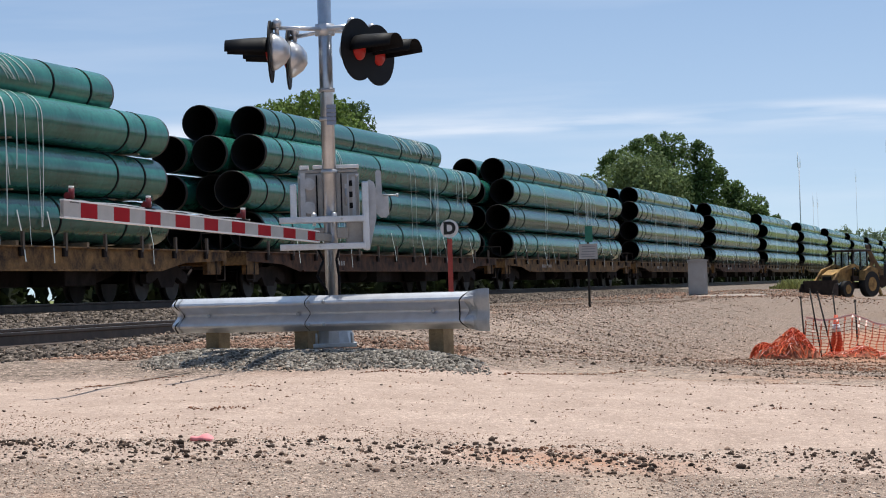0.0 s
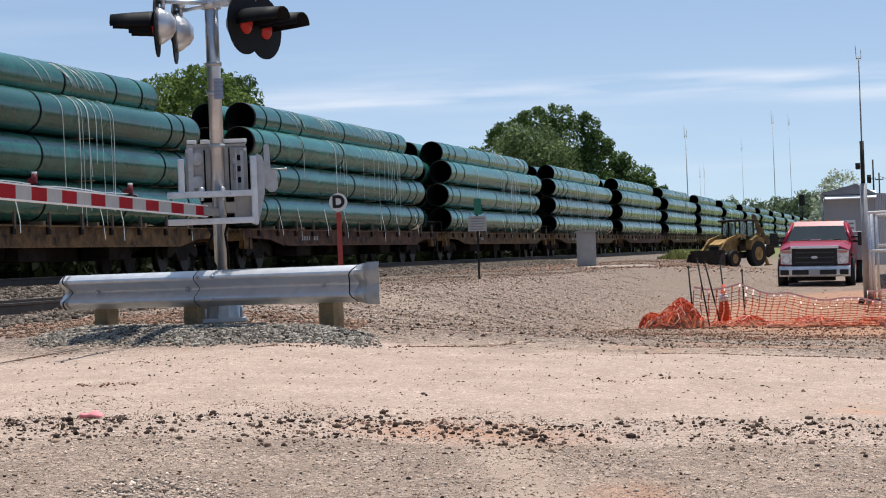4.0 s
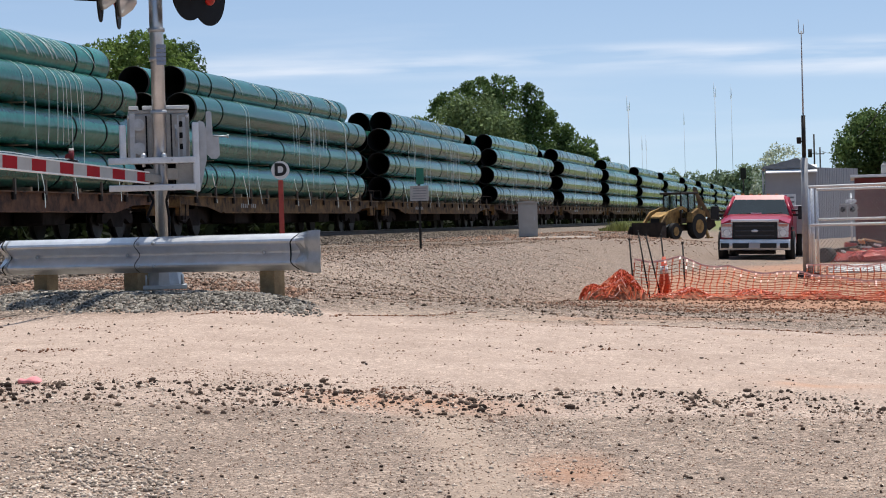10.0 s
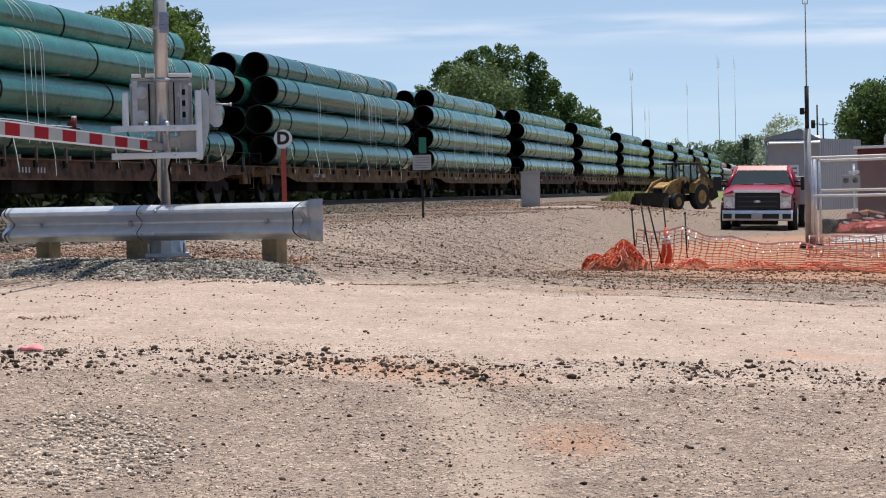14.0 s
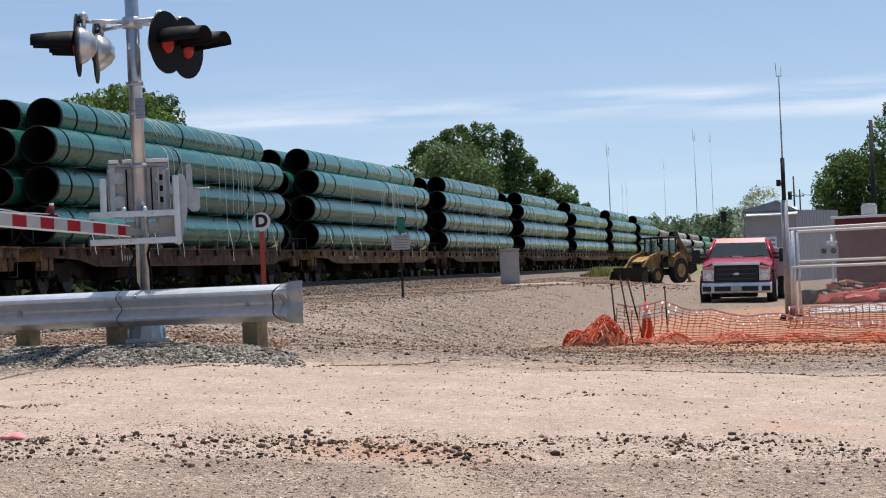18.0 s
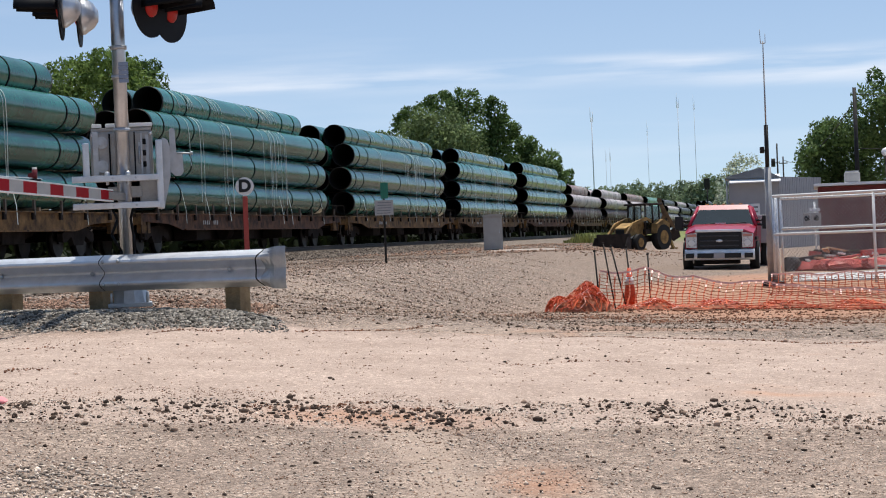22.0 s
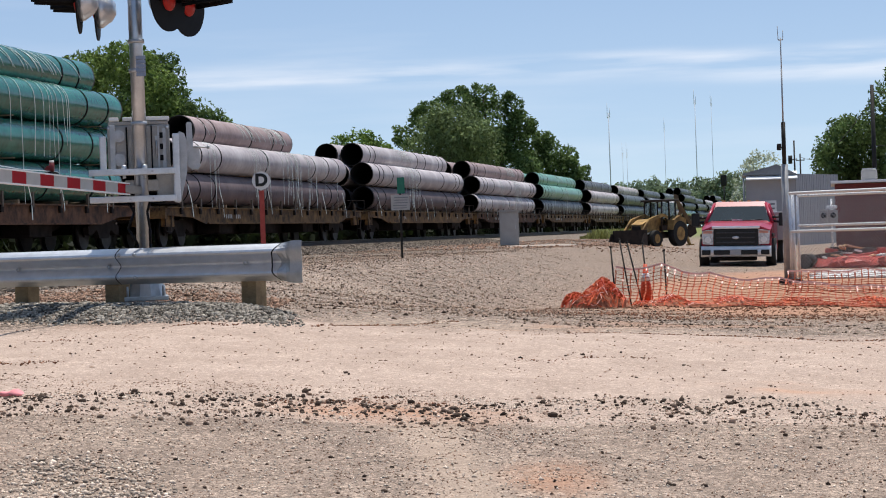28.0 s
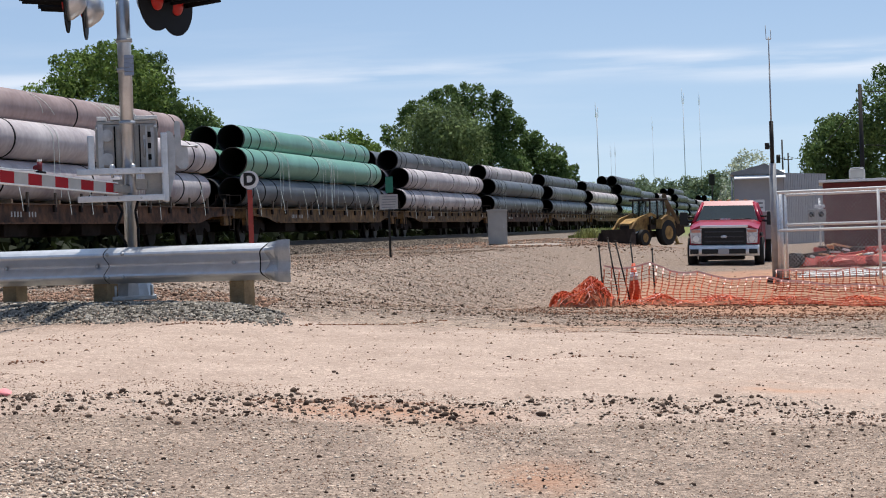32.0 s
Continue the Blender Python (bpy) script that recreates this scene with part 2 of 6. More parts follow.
POLE = material("dark_pole_timber", (0.09, 0.07, 0.055), 0.9, 0, 0.3, 4)
# pale blue of the horizon haze painted into the masts
TOWER = material("hazy_tower_steel", (0.62, 0.66, 0.72), 0.7, 0, 0.05, 1)
RAG = material("pinkish_red_cloth", (0.78, 0.27, 0.28), 0.8, 0, 0.2, 9)
BARK = material("bark", (0.12, 0.085, 0.06), 0.95, 0, 0.35, 5, 0.5, 15)
GRASS = island_tint(material("grass_blades", (0.38, 0.38, 0.13), 0.8, 0, 0.3, 1.5), 0.45)


def leaf_material(name, color, dark):
    m = island_tint(material(name, color, 0.7, 0, 0.3, 0.35, other=dark, spec=0.15), 0.45)
    n, l = m.node_tree.nodes, m.node_tree.links
    tr, mix = n.new("ShaderNodeBsdfTranslucent"), n.new("ShaderNodeMixShader")
    mix.inputs[0].default_value = 0.3
    l.new(n["Principled BSDF"].inputs["Base Color"].links[0].from_socket, tr.inputs["Color"])
    l.new(n["Principled BSDF"].outputs[0], mix.inputs[1])
    l.new(tr.outputs[0], mix.inputs[2])
    l.new(mix.outputs[0], n["Material Output"].inputs["Surface"])
    return m


LEAF = leaf_material("leaf_green", (0.25, 0.34, 0.09), (0.075, 0.13, 0.03))
LEAF_DARK = leaf_material("leaf_dark_green", (0.155, 0.23, 0.075), (0.06, 0.10, 0.03))
LEAF_WILLOW = leaf_material("leaf_willow_green", (0.21, 0.27, 0.11), (0.12, 0.165, 0.065))
# distance haze is painted into this pale leaf colour
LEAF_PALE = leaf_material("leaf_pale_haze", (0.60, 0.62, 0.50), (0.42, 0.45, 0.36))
# leaf colour near black, painting the dark seen beneath the cars
LEAF_SCRUB = leaf_material("shaded_scrub_leaf", (0.02, 0.03, 0.01), (0.009, 0.014, 0.005))
# far wood: leaves lightened to hold the haze of distance
LEAF_FAR = leaf_material("leaf_far_haze", (0.25, 0.31, 0.18), (0.17, 0.22, 0.135))


# ---- mesh helpers ----
def box(bm, cx, cy, cz, sx, sy, sz, rx=0, ry=0, rz=0, bevel=0.0, mat=0):
    made = bmesh.ops.create_cube(bm, size=1.0, matrix=pose(cx, cy, cz, rx, ry, rz) @ Matrix.Diagonal((sx, sy, sz, 1)))["verts"]
    faces = list({f for v in made for f in v.link_faces})
    if mat:
        for f in faces:
            f.material_index = mat
    if bevel:
        edges = list({e for f in faces for e in f.edges})
        for f in bmesh.ops.bevel(bm, geom=edges, offset=bevel, segments=2, affect="EDGES", profile=0.6)["faces"]:
            f.material_index = mat
    return bm


def rod(bm, a, b, r, r2=None, seg=12, caps=True):
    a, b = Vector(a), Vector(b)
    m = Matrix.Translation((a + b) / 2) @ (b - a).to_track_quat("Z", "Y").to_matrix().to_4x4()
    made = bmesh.ops.create_cone(bm, cap_ends=caps, segments=seg, radius1=r, radius2=r if r2 is None else r2, depth=(b - a).length, matrix=m)["verts"]
    for f in {f for v in made for f in v.link_faces}:
        f.smooth = len(f.verts) == 4
    return bm


def ball(bm, c, r, sx=1, sy=1, sz=1, seg=12):
    made = bmesh.ops.create_uvsphere(bm, u_segments=seg, v_segments=max(6, seg // 2), radius=r, matrix=Matrix.Translation(c) @ Matrix.Diagonal((sx, sy, sz, 1)))["verts"]
    for f in {f for v in made for f in v.link_faces}:
        f.smooth = True
    return bm


def loft(bm, rings, closed=True, caps=True, smooth=False, mat=0):
    """Skins rings of equal length, one after the other."""
    rows = [[bm.verts.new(p) for p in ring] for ring in rings]
    n = len(rows[0])
    for a, b in zip(rows, rows[1:]):
        for i in range(n if closed else n - 1):
            f = bm.faces.new((a[i], a[(i + 1) % n], b[(i + 1) % n], b[i]))
            f.smooth, f.material_index = smooth, mat
    if caps and closed:
        bm.faces.new(rows[0][::-1]).material_index = mat
        bm.faces.new(rows[-1]).material_index = mat
    return bm


def prism(bm, outline, axis, lo, hi, mat=0):
    """An outline of (u, v) drawn out along x ('x': u=y, v=z), y ('y': u=x, v=z) or z ('z': u=x, v=y)."""
    def at(u, v, w):
        return (w, u, v) if axis == "x" else (u, w, v) if axis == "y" else (u, v, w)
    loft(bm, [[at(u, v, lo) for u, v in outline], [at(u, v, hi) for u, v in outline]], mat=mat)
    bmesh.ops.recalc_face_normals(bm, faces=bm.faces)
    return bm


def ribbon(bm, path, width, across=(0, 1, 0), thick=0.004):
    """A flat band of a little thickness along a path."""
    w, rings = Vector(across) * width / 2, []
    for i, p in enumerate(path):
        p = Vector(p)
        d = Vector(path[min(i + 1, len(path) - 1)]) - Vector(path[max(i - 1, 0)])
        nrm = d.cross(w).normalized() * thick / 2
        rings.append([p - w - nrm, p + w - nrm, p + w + nrm, p - w + nrm])
    return loft(bm, rings)


def to_mesh(name, bm, mats):
    bmesh.ops.recalc_face_normals(bm, faces=bm.faces)
    me = bpy.data.meshes.new(name)
    bm.to_mesh(me)
    bm.free()
    for m in mats if isinstance(mats, (list, tuple)) else (mats,):
        me.materials.append(m)
    return me


def part(name, bm, mat, parent=None, label="", at=None):
    """One mesh object from a bmesh, or on a mesh that exists."""
    ob = new(name, bm if isinstance(bm, bpy.types.Mesh) else to_mesh(name, bm, mat))
    if parent:
        ob.parent = parent
    if at is not None:
        ob.matrix_basis = at
    if label:
        ob["label"] = label
    return ob


def thing(name, m, label, category, group="", kind=""):
    ob = tagged(new(name), label, category, group, kind)
    ob.matrix_basis = m
    return ob


B = bmesh.new


# ---- the ground: one sheet ----
GY = (-40, 0, 8, 10, 12, 14, 17, 19, 22, 26, 32, 40, 48, 64, 80, 100, 125, 160, 260)
GX = {
    -60: (1.1,) * 19,
    -23: (1.15,) * 19,
    -21.5: (1.33,) * 19,
    -17.2: (1.33,) * 19,
    -15.6: (1.02, 1.02, 1.02, 1.02, 1.02, 1.02, 1.02, 1.02, 1.02, 1.05, 1.1, 1.12, 1.15, 1.15, 1.15, 1.15, 1.12, 1.1, 1.0),
    -12.5: (0.6, 0.6, 0.7, 0.78, 0.86, 0.93, 0.97, 1.0, 1.02, 1.05, 1.08, 1.12, 1.13, 1.12, 1.1, 1.08, 1.0, 0.9, 0.9),
    -8: (0, 0, 0.55, 0.72, 0.85, 0.91, 0.95, 0.98, 1.03, 1.1, 1.16, 1.18, 1.14, 1.08, 1.0, 0.75, 0.25, 0.5, 0.8),
    -5: (0, 0, 0.5, 0.66, 0.79, 0.88, 0.95, 0.97, 0.93, 0.78, 0.46, 0.24, 0.36, 0.44, 0.5, 0.45, 0.2, 0.4, 0.8),
    -2: (0, 0, 0.36, 0.48, 0.59, 0.70, 0.78, 0.76, 0.66, 0.52, 0.33, 0.22, 0.32, 0.33, 0.46, 0.55, 0.4, 0.5, 0.8),
    2: (0, 0, 0.08, 0.2, 0.31, 0.42, 0.53, 0.53, 0.47, 0.36, 0.22, 0.1, 0.28, 0.33, 0.46, 0.55, 0.5, 0.5, 0.8),
    60: (0, 0, 0.0, 0.1, 0.2, 0.3, 0.4, 0.4, 0.4, 0.3, 0.2, 0.1, 0.3, 0.4, 0.5, 0.5, 0.5, 0.5, 0.8),
}
GKEYS = np.array(sorted(GX))
GTAB = np.array([GX[k] for k in sorted(GX)])


def ground_z(x, y):
    """Height of the ground sheet."""
    x, y = np.atleast_1d(np.asarray(x, float)), np.atleast_1d(np.asarray(y, float))
    rows = np.stack([np.interp(y, GY, r) for r in GTAB])
    i = np.clip(np.searchsorted(GKEYS, x) - 1, 0, len(GKEYS) - 2)
    u = np.clip((x - GKEYS[i]) / (GKEYS[i + 1] - GKEYS[i]), 0, 1)
    j = np.arange(len(x))
    z = rows[i, j] * (1 - u) + rows[i + 1, j] * u
    # the heap of crushed rock under the guardrail, facing the road
    hx, hy = (x + 6.15 + 0.3 * (y - 18.8)) / 1.5, (y - 18.7 + 0.33 * (x + 5.9)) / 0.95
    z = z + 0.12 * np.exp(-np.abs(hx) ** 6 - np.abs(hy) ** 4)
    # ruts and rolls
    roll = 0.006 * np.sin(0.9 * x + 2.1 * y) + 0.008 * np.sin(2.3 * x - 0.8 * y + 1.0) + 0.005 * np.sin(4.7 * y + 0.6 * x)
    roll = roll + 0.005 * np.sin(5.1 * x + 2.9 * y + 2) + 0.005 * np.sin(3.3 * x - 4.9 * y) + 0.004 * np.sin(6.1 * x + 0.7 * y) * np.sin(5.3 * y - x)
    z = z + roll * (x > -15)
    return z


def gz(x, y):
    return float(ground_z(x, y)[0])


def axis_steps(*spans):
    out = [np.linspace(a, b, n, endpoint=False) for a, b, n in spans]
    return np.concatenate(out)


def ground_material():
    m = bpy.data.materials.new("dirt_and_gravel")
    m.use_nodes = True
    n, l = m.node_tree.nodes, m.node_tree.links
    b = n["Principled BSDF"]
    b.inputs["Roughness"].default_value = 0.95
    b.inputs["Specular IOR Level"].default_value = 0.15
    tc, sep = n.new("ShaderNodeTexCoord"), n.new("ShaderNodeSeparateXYZ")
    l.new(tc.outputs["Object"], sep.inputs[0])

    def noise_tex(scale, detail=6, rough=0.6):
        t = n.new("ShaderNodeTexNoise")
        t.inputs["Scale"].default_value, t.inputs["Detail"].default_value, t.inputs["Roughness"].default_value = scale, detail, rough
        l.new(tc.outputs["Object"], t.inputs["Vector"])
        return t.outputs["Fac"]

    def calc(op, a, c=0.0, d=None):
        k = n.new("ShaderNodeMath")
        k.operation = op
        for i, v in enumerate((a, c, d)):
            if v is None:
                continue
            if isinstance(v, (int, float)):
                k.inputs[i].default_value = v
            else:
                l.new(v, k.inputs[i])
        return k.outputs[0]

    def step(v, lo, hi):
        k = n.new("ShaderNodeMapRange")
        k.interpolation_type = "SMOOTHSTEP"
        k.inputs["From Min"].default_value, k.inputs["From Max"].default_value = lo, hi
        l.new(v, k.inputs["Value"])
        return k.outputs[0]

    def blend(fac, a, c):
        k = n.new("ShaderNodeMixRGB")
        for s, v in ((0, fac), (1, a), (2, c)):
            if isinstance(v, tuple):
                k.inputs[s].default_value = (*v, 1)
            else:
                l.new(v, k.inputs[s])
        return k.outputs[0]

    X, Y = sep.outputs["X"], sep.outputs["Y"]
    wob = calc("MULTIPLY_ADD", noise_tex(0.9, 5), 1.6, -0.8)
    fine, mid, coarse = noise_tex(9.0, 8, 0.7), noise_tex(2.2, 6), noise_tex(0.35, 4)
    # compacted pale road and the coarser strip before it
    def cells(scale):
        """One random tone for each grain of about 1 / scale metres, with the gaps between grains."""
        v, tone = n.new("ShaderNodeTexVoronoi"), n.new("ShaderNodeSeparateColor")
        v.inputs["Scale"].default_value = scale
        l.new(tc.outputs["Object"], v.inputs["Vector"])
        l.new(v.outputs["Color"], tone.inputs[0])
        return tone.outputs[0], v.outputs["Distance"]

    tone_s = cells(120)[0]
    tone_m, gap_m = cells(46)
    tone_l = cells(21)[0]
    road = blend(step(mid, 0.3, 0.75), (0.38, 0.285, 0.228), (0.465, 0.355, 0.288))
    dirt = blend(step(mid, 0.34, 0.68), (0.25, 0.187, 0.147), (0.325, 0.247, 0.194))
    gravel = blend(tone_l, (0.047, 0.034, 0.026), (0.375, 0.29, 0.23))
    yy = calc("MULTIPLY_ADD", X, -0.25, Y)
    near_edge = step(calc("MULTIPLY_ADD", wob, 0.3, yy), 12.38, 12.62)
    far_edge = step(calc("ADD", calc("MULTIPLY_ADD", X, -0.25, Y), wob), 18.2, 19.4)
    col = blend(near_edge, dirt, road)
    rough_far = blend(step(mid, 0.36, 0.66), gravel, blend(tone_m, (0.07, 0.05, 0.038), (0.395, 0.30, 0.235)))
    col = blend(far_edge, col, rough_far)
    chips = calc("MULTIPLY", calc("MULTIPLY_ADD", tone_s, 0.9, 0.55), calc("MULTIPLY_ADD", calc("POWER", tone_m, 3.0), 0.8, 0.8))
    amount = calc("MULTIPLY_ADD", calc("SUBTRACT", near_edge, far_edge), -0.55, 0.95)
    mul = n.new("ShaderNodeMixRGB")
    mul.blend_type = "MULTIPLY"
    l.new(amount, mul.inputs[0])
    l.new(col, mul.inputs[1])
    grey = n.new("ShaderNodeCombineColor")
    for k in range(3):
        l.new(chips, grey.inputs[k])
    l.new(grey.outputs[0], mul.inputs[2])
    col = mul.outputs[0]
    # wheel-worn streaks along the road
    streak = n.new("ShaderNodeTexNoise")
    streak.inputs["Scale"].default_value, streak.inputs["Detail"].default_value = 1.0, 6
    smap = n.new("ShaderNodeMapping")
    smap.inputs["Rotation"].default_value, smap.inputs["Scale"].default_value = (0, 0, radians(-12)), (0.35, 4.5, 1)
    l.new(tc.outputs["Object"], smap.inputs[0])
    l.new(smap.outputs[0], streak.inputs["Vector"])
    col = blend(calc("MULTIPLY", step(streak.outputs["Fac"], 0.55, 0.75), 0.3), col, (0.36, 0.265, 0.205))

    def spot(x0, y0, rx, ry):
        a = calc("POWER", calc("MULTIPLY", calc("ADD", X, -x0), 1 / rx), 2.0)
        c = calc("POWER", calc("MULTIPLY", calc("ADD", Y, -y0), 1 / ry), 2.0)
        return calc("MULTIPLY", step(calc("ADD", calc("ADD", a, c), calc("MULTIPLY", wob, 0.9)), 1.1, 0.0), calc("MULTIPLY_ADD", step(fine, 0.35, 0.6), 0.65, 0.35))

    for x0, y0, rx, ry in ((-2.5, 12.3, 0.9, 0.5), (-1.34, 10.5, 0.32, 0.55), (-2.6, 12.3, 0.5, 0.25), (-1.25, 10.2, 0.3, 0.4), (-2.4, 35.2, 1.7, 1.3), (-1.9, 35.8, 2.2, 0.9), (-1.9, 20.0, 1.1, 1.2), (-1.2, 22.5, 1.6, 1.6)):
        col = blend(calc("MULTIPLY", spot(x0, y0, rx, ry), 0.48), col, (0.41, 0.215, 0.13))
    for x0, y0, rx, ry in ((-1.0, 38.2, 3.4, 2.6), (1.8, 38.6, 3.0, 2.8), (-3.0, 37.8, 1.8, 1.8), (4.2, 38.6, 2.4, 2.8)):
        col = blend(calc("MULTIPLY", spot(x0, y0, rx, ry), 0.95), col, (0.28, 0.115, 0.06))
    # a bank of paler sand beside the crushed rock
    for x0, y0, rx, ry in ((-3.3, 18.9, 1.2, 1.0), (-2.2, 19.5, 1.4, 1.2), (-7.2, 31.5, 1.4, 1.8)):
        col = blend(calc("MULTIPLY", spot(x0, y0, rx, ry), 0.35), col, (0.50, 0.385, 0.30))
    # pale wheel track across the near strip
    across = calc("ABSOLUTE", calc("ADD", calc("MULTIPLY_ADD", Y, 0.27, X), calc("MULTIPLY_ADD", wob, 0.12, -1.03)))
    lane = calc("MULTIPLY", step(across, 0.3, 0.05), calc("MULTIPLY", step(yy, 12.7, 12.4), step(Y, 7.0, 9.0)))
    col = blend(calc("MULTIPLY", lane, 0.55), col, (0.43, 0.325, 0.25))
    # reddish earth in patches
    red = calc("MULTIPLY", step(coarse, 0.60, 0.72), calc("MULTIPLY_ADD", step(mid, 0.4, 0.7), 0.6, 0.1))
    col = blend(red, col, (0.46, 0.25, 0.15))
    dx = calc("POWER", calc("MULTIPLY", calc("ADD", X, 0.6), 0.27), 2.0)
    dy = calc("POWER", calc("MULTIPLY", calc("ADD", Y, -47.0), 0.062), 2.0)
    earth = step(calc("ADD", calc("ADD", dx, dy), calc("MULTIPLY", wob, 0.35)), 1.1, 0.6)
    col = blend(earth, col, blend(step(fine, 0.35, 0.65), (0.37, 0.165, 0.093), (0.53, 0.305, 0.20)))
    # ballast near the tracks
    trk = step(calc("ADD", X, calc("MULTIPLY", wob, 0.7)), -9.0, -11.5)
    # red-brown earth before the netting
    before = calc("MULTIPLY", step(Y, 24, 31), step(calc("ADD", X, calc("MULTIPLY", wob, 1.5)), -6.5, -3.0))
    col = blend(calc("MULTIPLY", before, calc("MULTIPLY_ADD", step(Y, 60, 48), 0.5, 0.0)), col, blend(tone_m, (0.12, 0.066, 0.042), (0.40, 0.25, 0.165)))
    # bare brown earth between the yard and the line
    yard = calc("MULTIPLY", step(calc("ADD", Y, calc("MULTIPLY", wob, 4.0)), 48, 62), step(mid, 0.25, 0.6))
    col = blend(calc("MULTIPLY", yard, 0.6), col, (0.225, 0.165, 0.125))
    col = blend(trk, col, blend(tone_l, (0.09, 0.07, 0.055), (0.26, 0.21, 0.17)))
    # far fields turn to grass
    col = blend(step(Y, 150, 210), col, (0.17, 0.19, 0.07))
    l.new(col, b.inputs["Base Color"])
    bp = n.new("ShaderNodeBump")
    bp.inputs["Strength"].default_value, bp.inputs["Distance"].default_value = 0.8, 0.012
    l.new(calc("ADD", calc("MULTIPLY", noise_tex(45, 5, 0.65), 0.8), calc("MULTIPLY", gap_m, -0.5)), bp.inputs["Height"])
    l.new(bp.outputs[0], b.inputs["Normal"])
    return m


def build_ground():
    xs = axis_steps((-3000, -300, 6), (-300, -60, 8), (-60, -24, 8), (-24, -15, 24), (-15, 4, 90), (4, 20, 12), (20, 300, 8), (300, 3001, 6))
    ys = axis_steps((-300, -20, 6), (-20, 6, 12), (6, 26, 130), (26, 52, 90), (52, 140, 70), (140, 400, 30), (400, 4501, 12))
    gx, gy = np.meshgrid(xs, ys)
    zz = ground_z(gx.ravel(), gy.ravel())
    verts = np.stack([gx.ravel(), gy.ravel(), zz], 1)
    nx, ny = len(xs), len(ys)
    a = (np.arange(ny - 1)[:, None] * nx + np.arange(nx - 1)[None]).ravel()
    me = bpy.data.meshes.new("ground")
    me.from_pydata(verts.tolist(), [], np.stack([a, a + 1, a + nx + 1, a + nx], 1).tolist())
    me.materials.append(ground_material())
    me.polygons.foreach_set("use_smooth", [True] * len(me.polygons))
    return tagged(new("ground", me), "pale dusty dirt road and rough gravel ground", "ground", kind="structure")


build_ground()

ICO, OCTA = None, None
CUBE = (np.array([(i, j, k) for i in (-0.7, 0.7) for j in (-0.7, 0.7) for k in (-0.7, 0.7)]), np.array([(0, 1, 3), (0, 3, 2), (4, 6, 7), (4, 7, 5), (0, 4, 5), (0, 5, 1), (2, 3, 7), (2, 7, 6), (0, 2, 6), (0, 6, 4), (1, 5, 7), (1, 7, 3)]))


def scatter(name, pts, sizes, mat, label, seed=1, flat=0.7, category="gravel", sink=0.25, fine=False):
    """Many uneven small stones in one mesh."""
    global ICO, OCTA
    if ICO is None:
        bm = B()
        bmesh.ops.create_icosphere(bm, subdivisions=1, radius=1.0)
        bm.verts.ensure_lookup_table()
        ICO = (np.array([v.co[:] for v in bm.verts]), np.array([[v.index for v in f.verts] for f in bm.faces]))
        bm.free()
        OCTA = (np.array([(1, 0, 0), (0, 1, 0), (-1, 0, 0), (0, -1, 0), (0, 0, 1), (0, 0, -1)], float) * 1.2, np.array([(0, 1, 4), (1, 2, 4), (2, 3, 4), (3, 0, 4), (1, 0, 5), (2, 1, 5), (3, 2, 5), (0, 3, 5)]))
    rng = np.random.default_rng(seed)
    base, tri = ICO if not fine else OCTA if fine is True else CUBE
    n = len(pts)
    v = base[None] * (1 + rng.uniform(-0.45, 0.4, (n, len(base), 1)))
    v = v * rng.uniform(0.55, 1.25, (n, 1, 3)) * np.array([1, 1, flat])
    ang = rng.uniform(0, 6.283, n)
    c, s = np.cos(ang)[:, None], np.sin(ang)[:, None]
    v = np.stack([v[..., 0] * c - v[..., 1] * s, v[..., 0] * s + v[..., 1] * c, v[..., 2]], -1) * np.asarray(sizes)[:, None, None]
    v[..., 2] += np.asarray(sizes)[:, None] * flat * (1 - 2 * sink) * 0.5
    v = (v + np.asarray(pts)[:, None]).reshape(-1, 3)
    f = (tri[None] + (np.arange(n) * len(base))[:, None, None]).reshape(-1, 3)
    me = bpy.data.meshes.new(name)
    me.vertices.add(len(v))
    me.vertices.foreach_set("co", v.ravel())
    me.loops.add(f.size)
    me.loops.foreach_set("vertex_index", f.ravel())
    me.polygons.add(len(f))
    me.polygons.foreach_set("loop_start", np.arange(0, f.size, 3))
    me.update(calc_edges=True)
    me.materials.append(mat)
    return tagged(new(name, me), label, category, kind="stuff")


def on_ground(x, y):
    return np.stack([x, y, ground_z(x, y)], 1)


# ---- railway tracks ----
TRACK_X, RAIL_Z = -19.25, 1.53


def rail_mesh(length):
    bm = B()
    out = [(-0.07, 0), (0.07, 0), (0.07, 0.012), (0.012, 0.035), (0.012, 0.135), (0.036, 0.15), (0.036, 0.178), (-0.036, 0.178), (-0.036, 0.15), (-0.012, 0.135), (-0.012, 0.035), (-0.07, 0.012)]
    prism(bm, out, "y", 0, length)
    prism(bm, [(-0.03, 0.1785), (0.03, 0.1785), (0.03, 0.182), (-0.03, 0.182)], "y", 0, length, mat=1)
    return to_mesh("rail", bm, (RAIL, RAIL_TOP))


def build_track(x, y0, y1, top, label, step=0.55, back=0.0):
    tr = thing("railway_track", pose(x, y0, top - 0.182), label, "railway track", kind="structure")
    me = rail_mesh(y1 - y0 + back)
    for side in (-0.7525, 0.7525):
        part("rail", me, None, tr, at=pose(side, -back, 0))
    bm = B()
    box(bm, 0, 0, -0.085, 2.6, 0.23, 0.17, bevel=0.012)
    tie = to_mesh("tie", bm, TIE)
    n = int((y1 - y0) / step)
    shown = range(n) if n < 240 else range(0, 240)
    for i in shown:
        part("tie", tie, None, tr, at=pose(random.uniform(-0.04, 0.04), 0.2 + i * step, random.uniform(-0.012, 0.004), 0, 0, random.uniform(-1, 1)))
    return tr


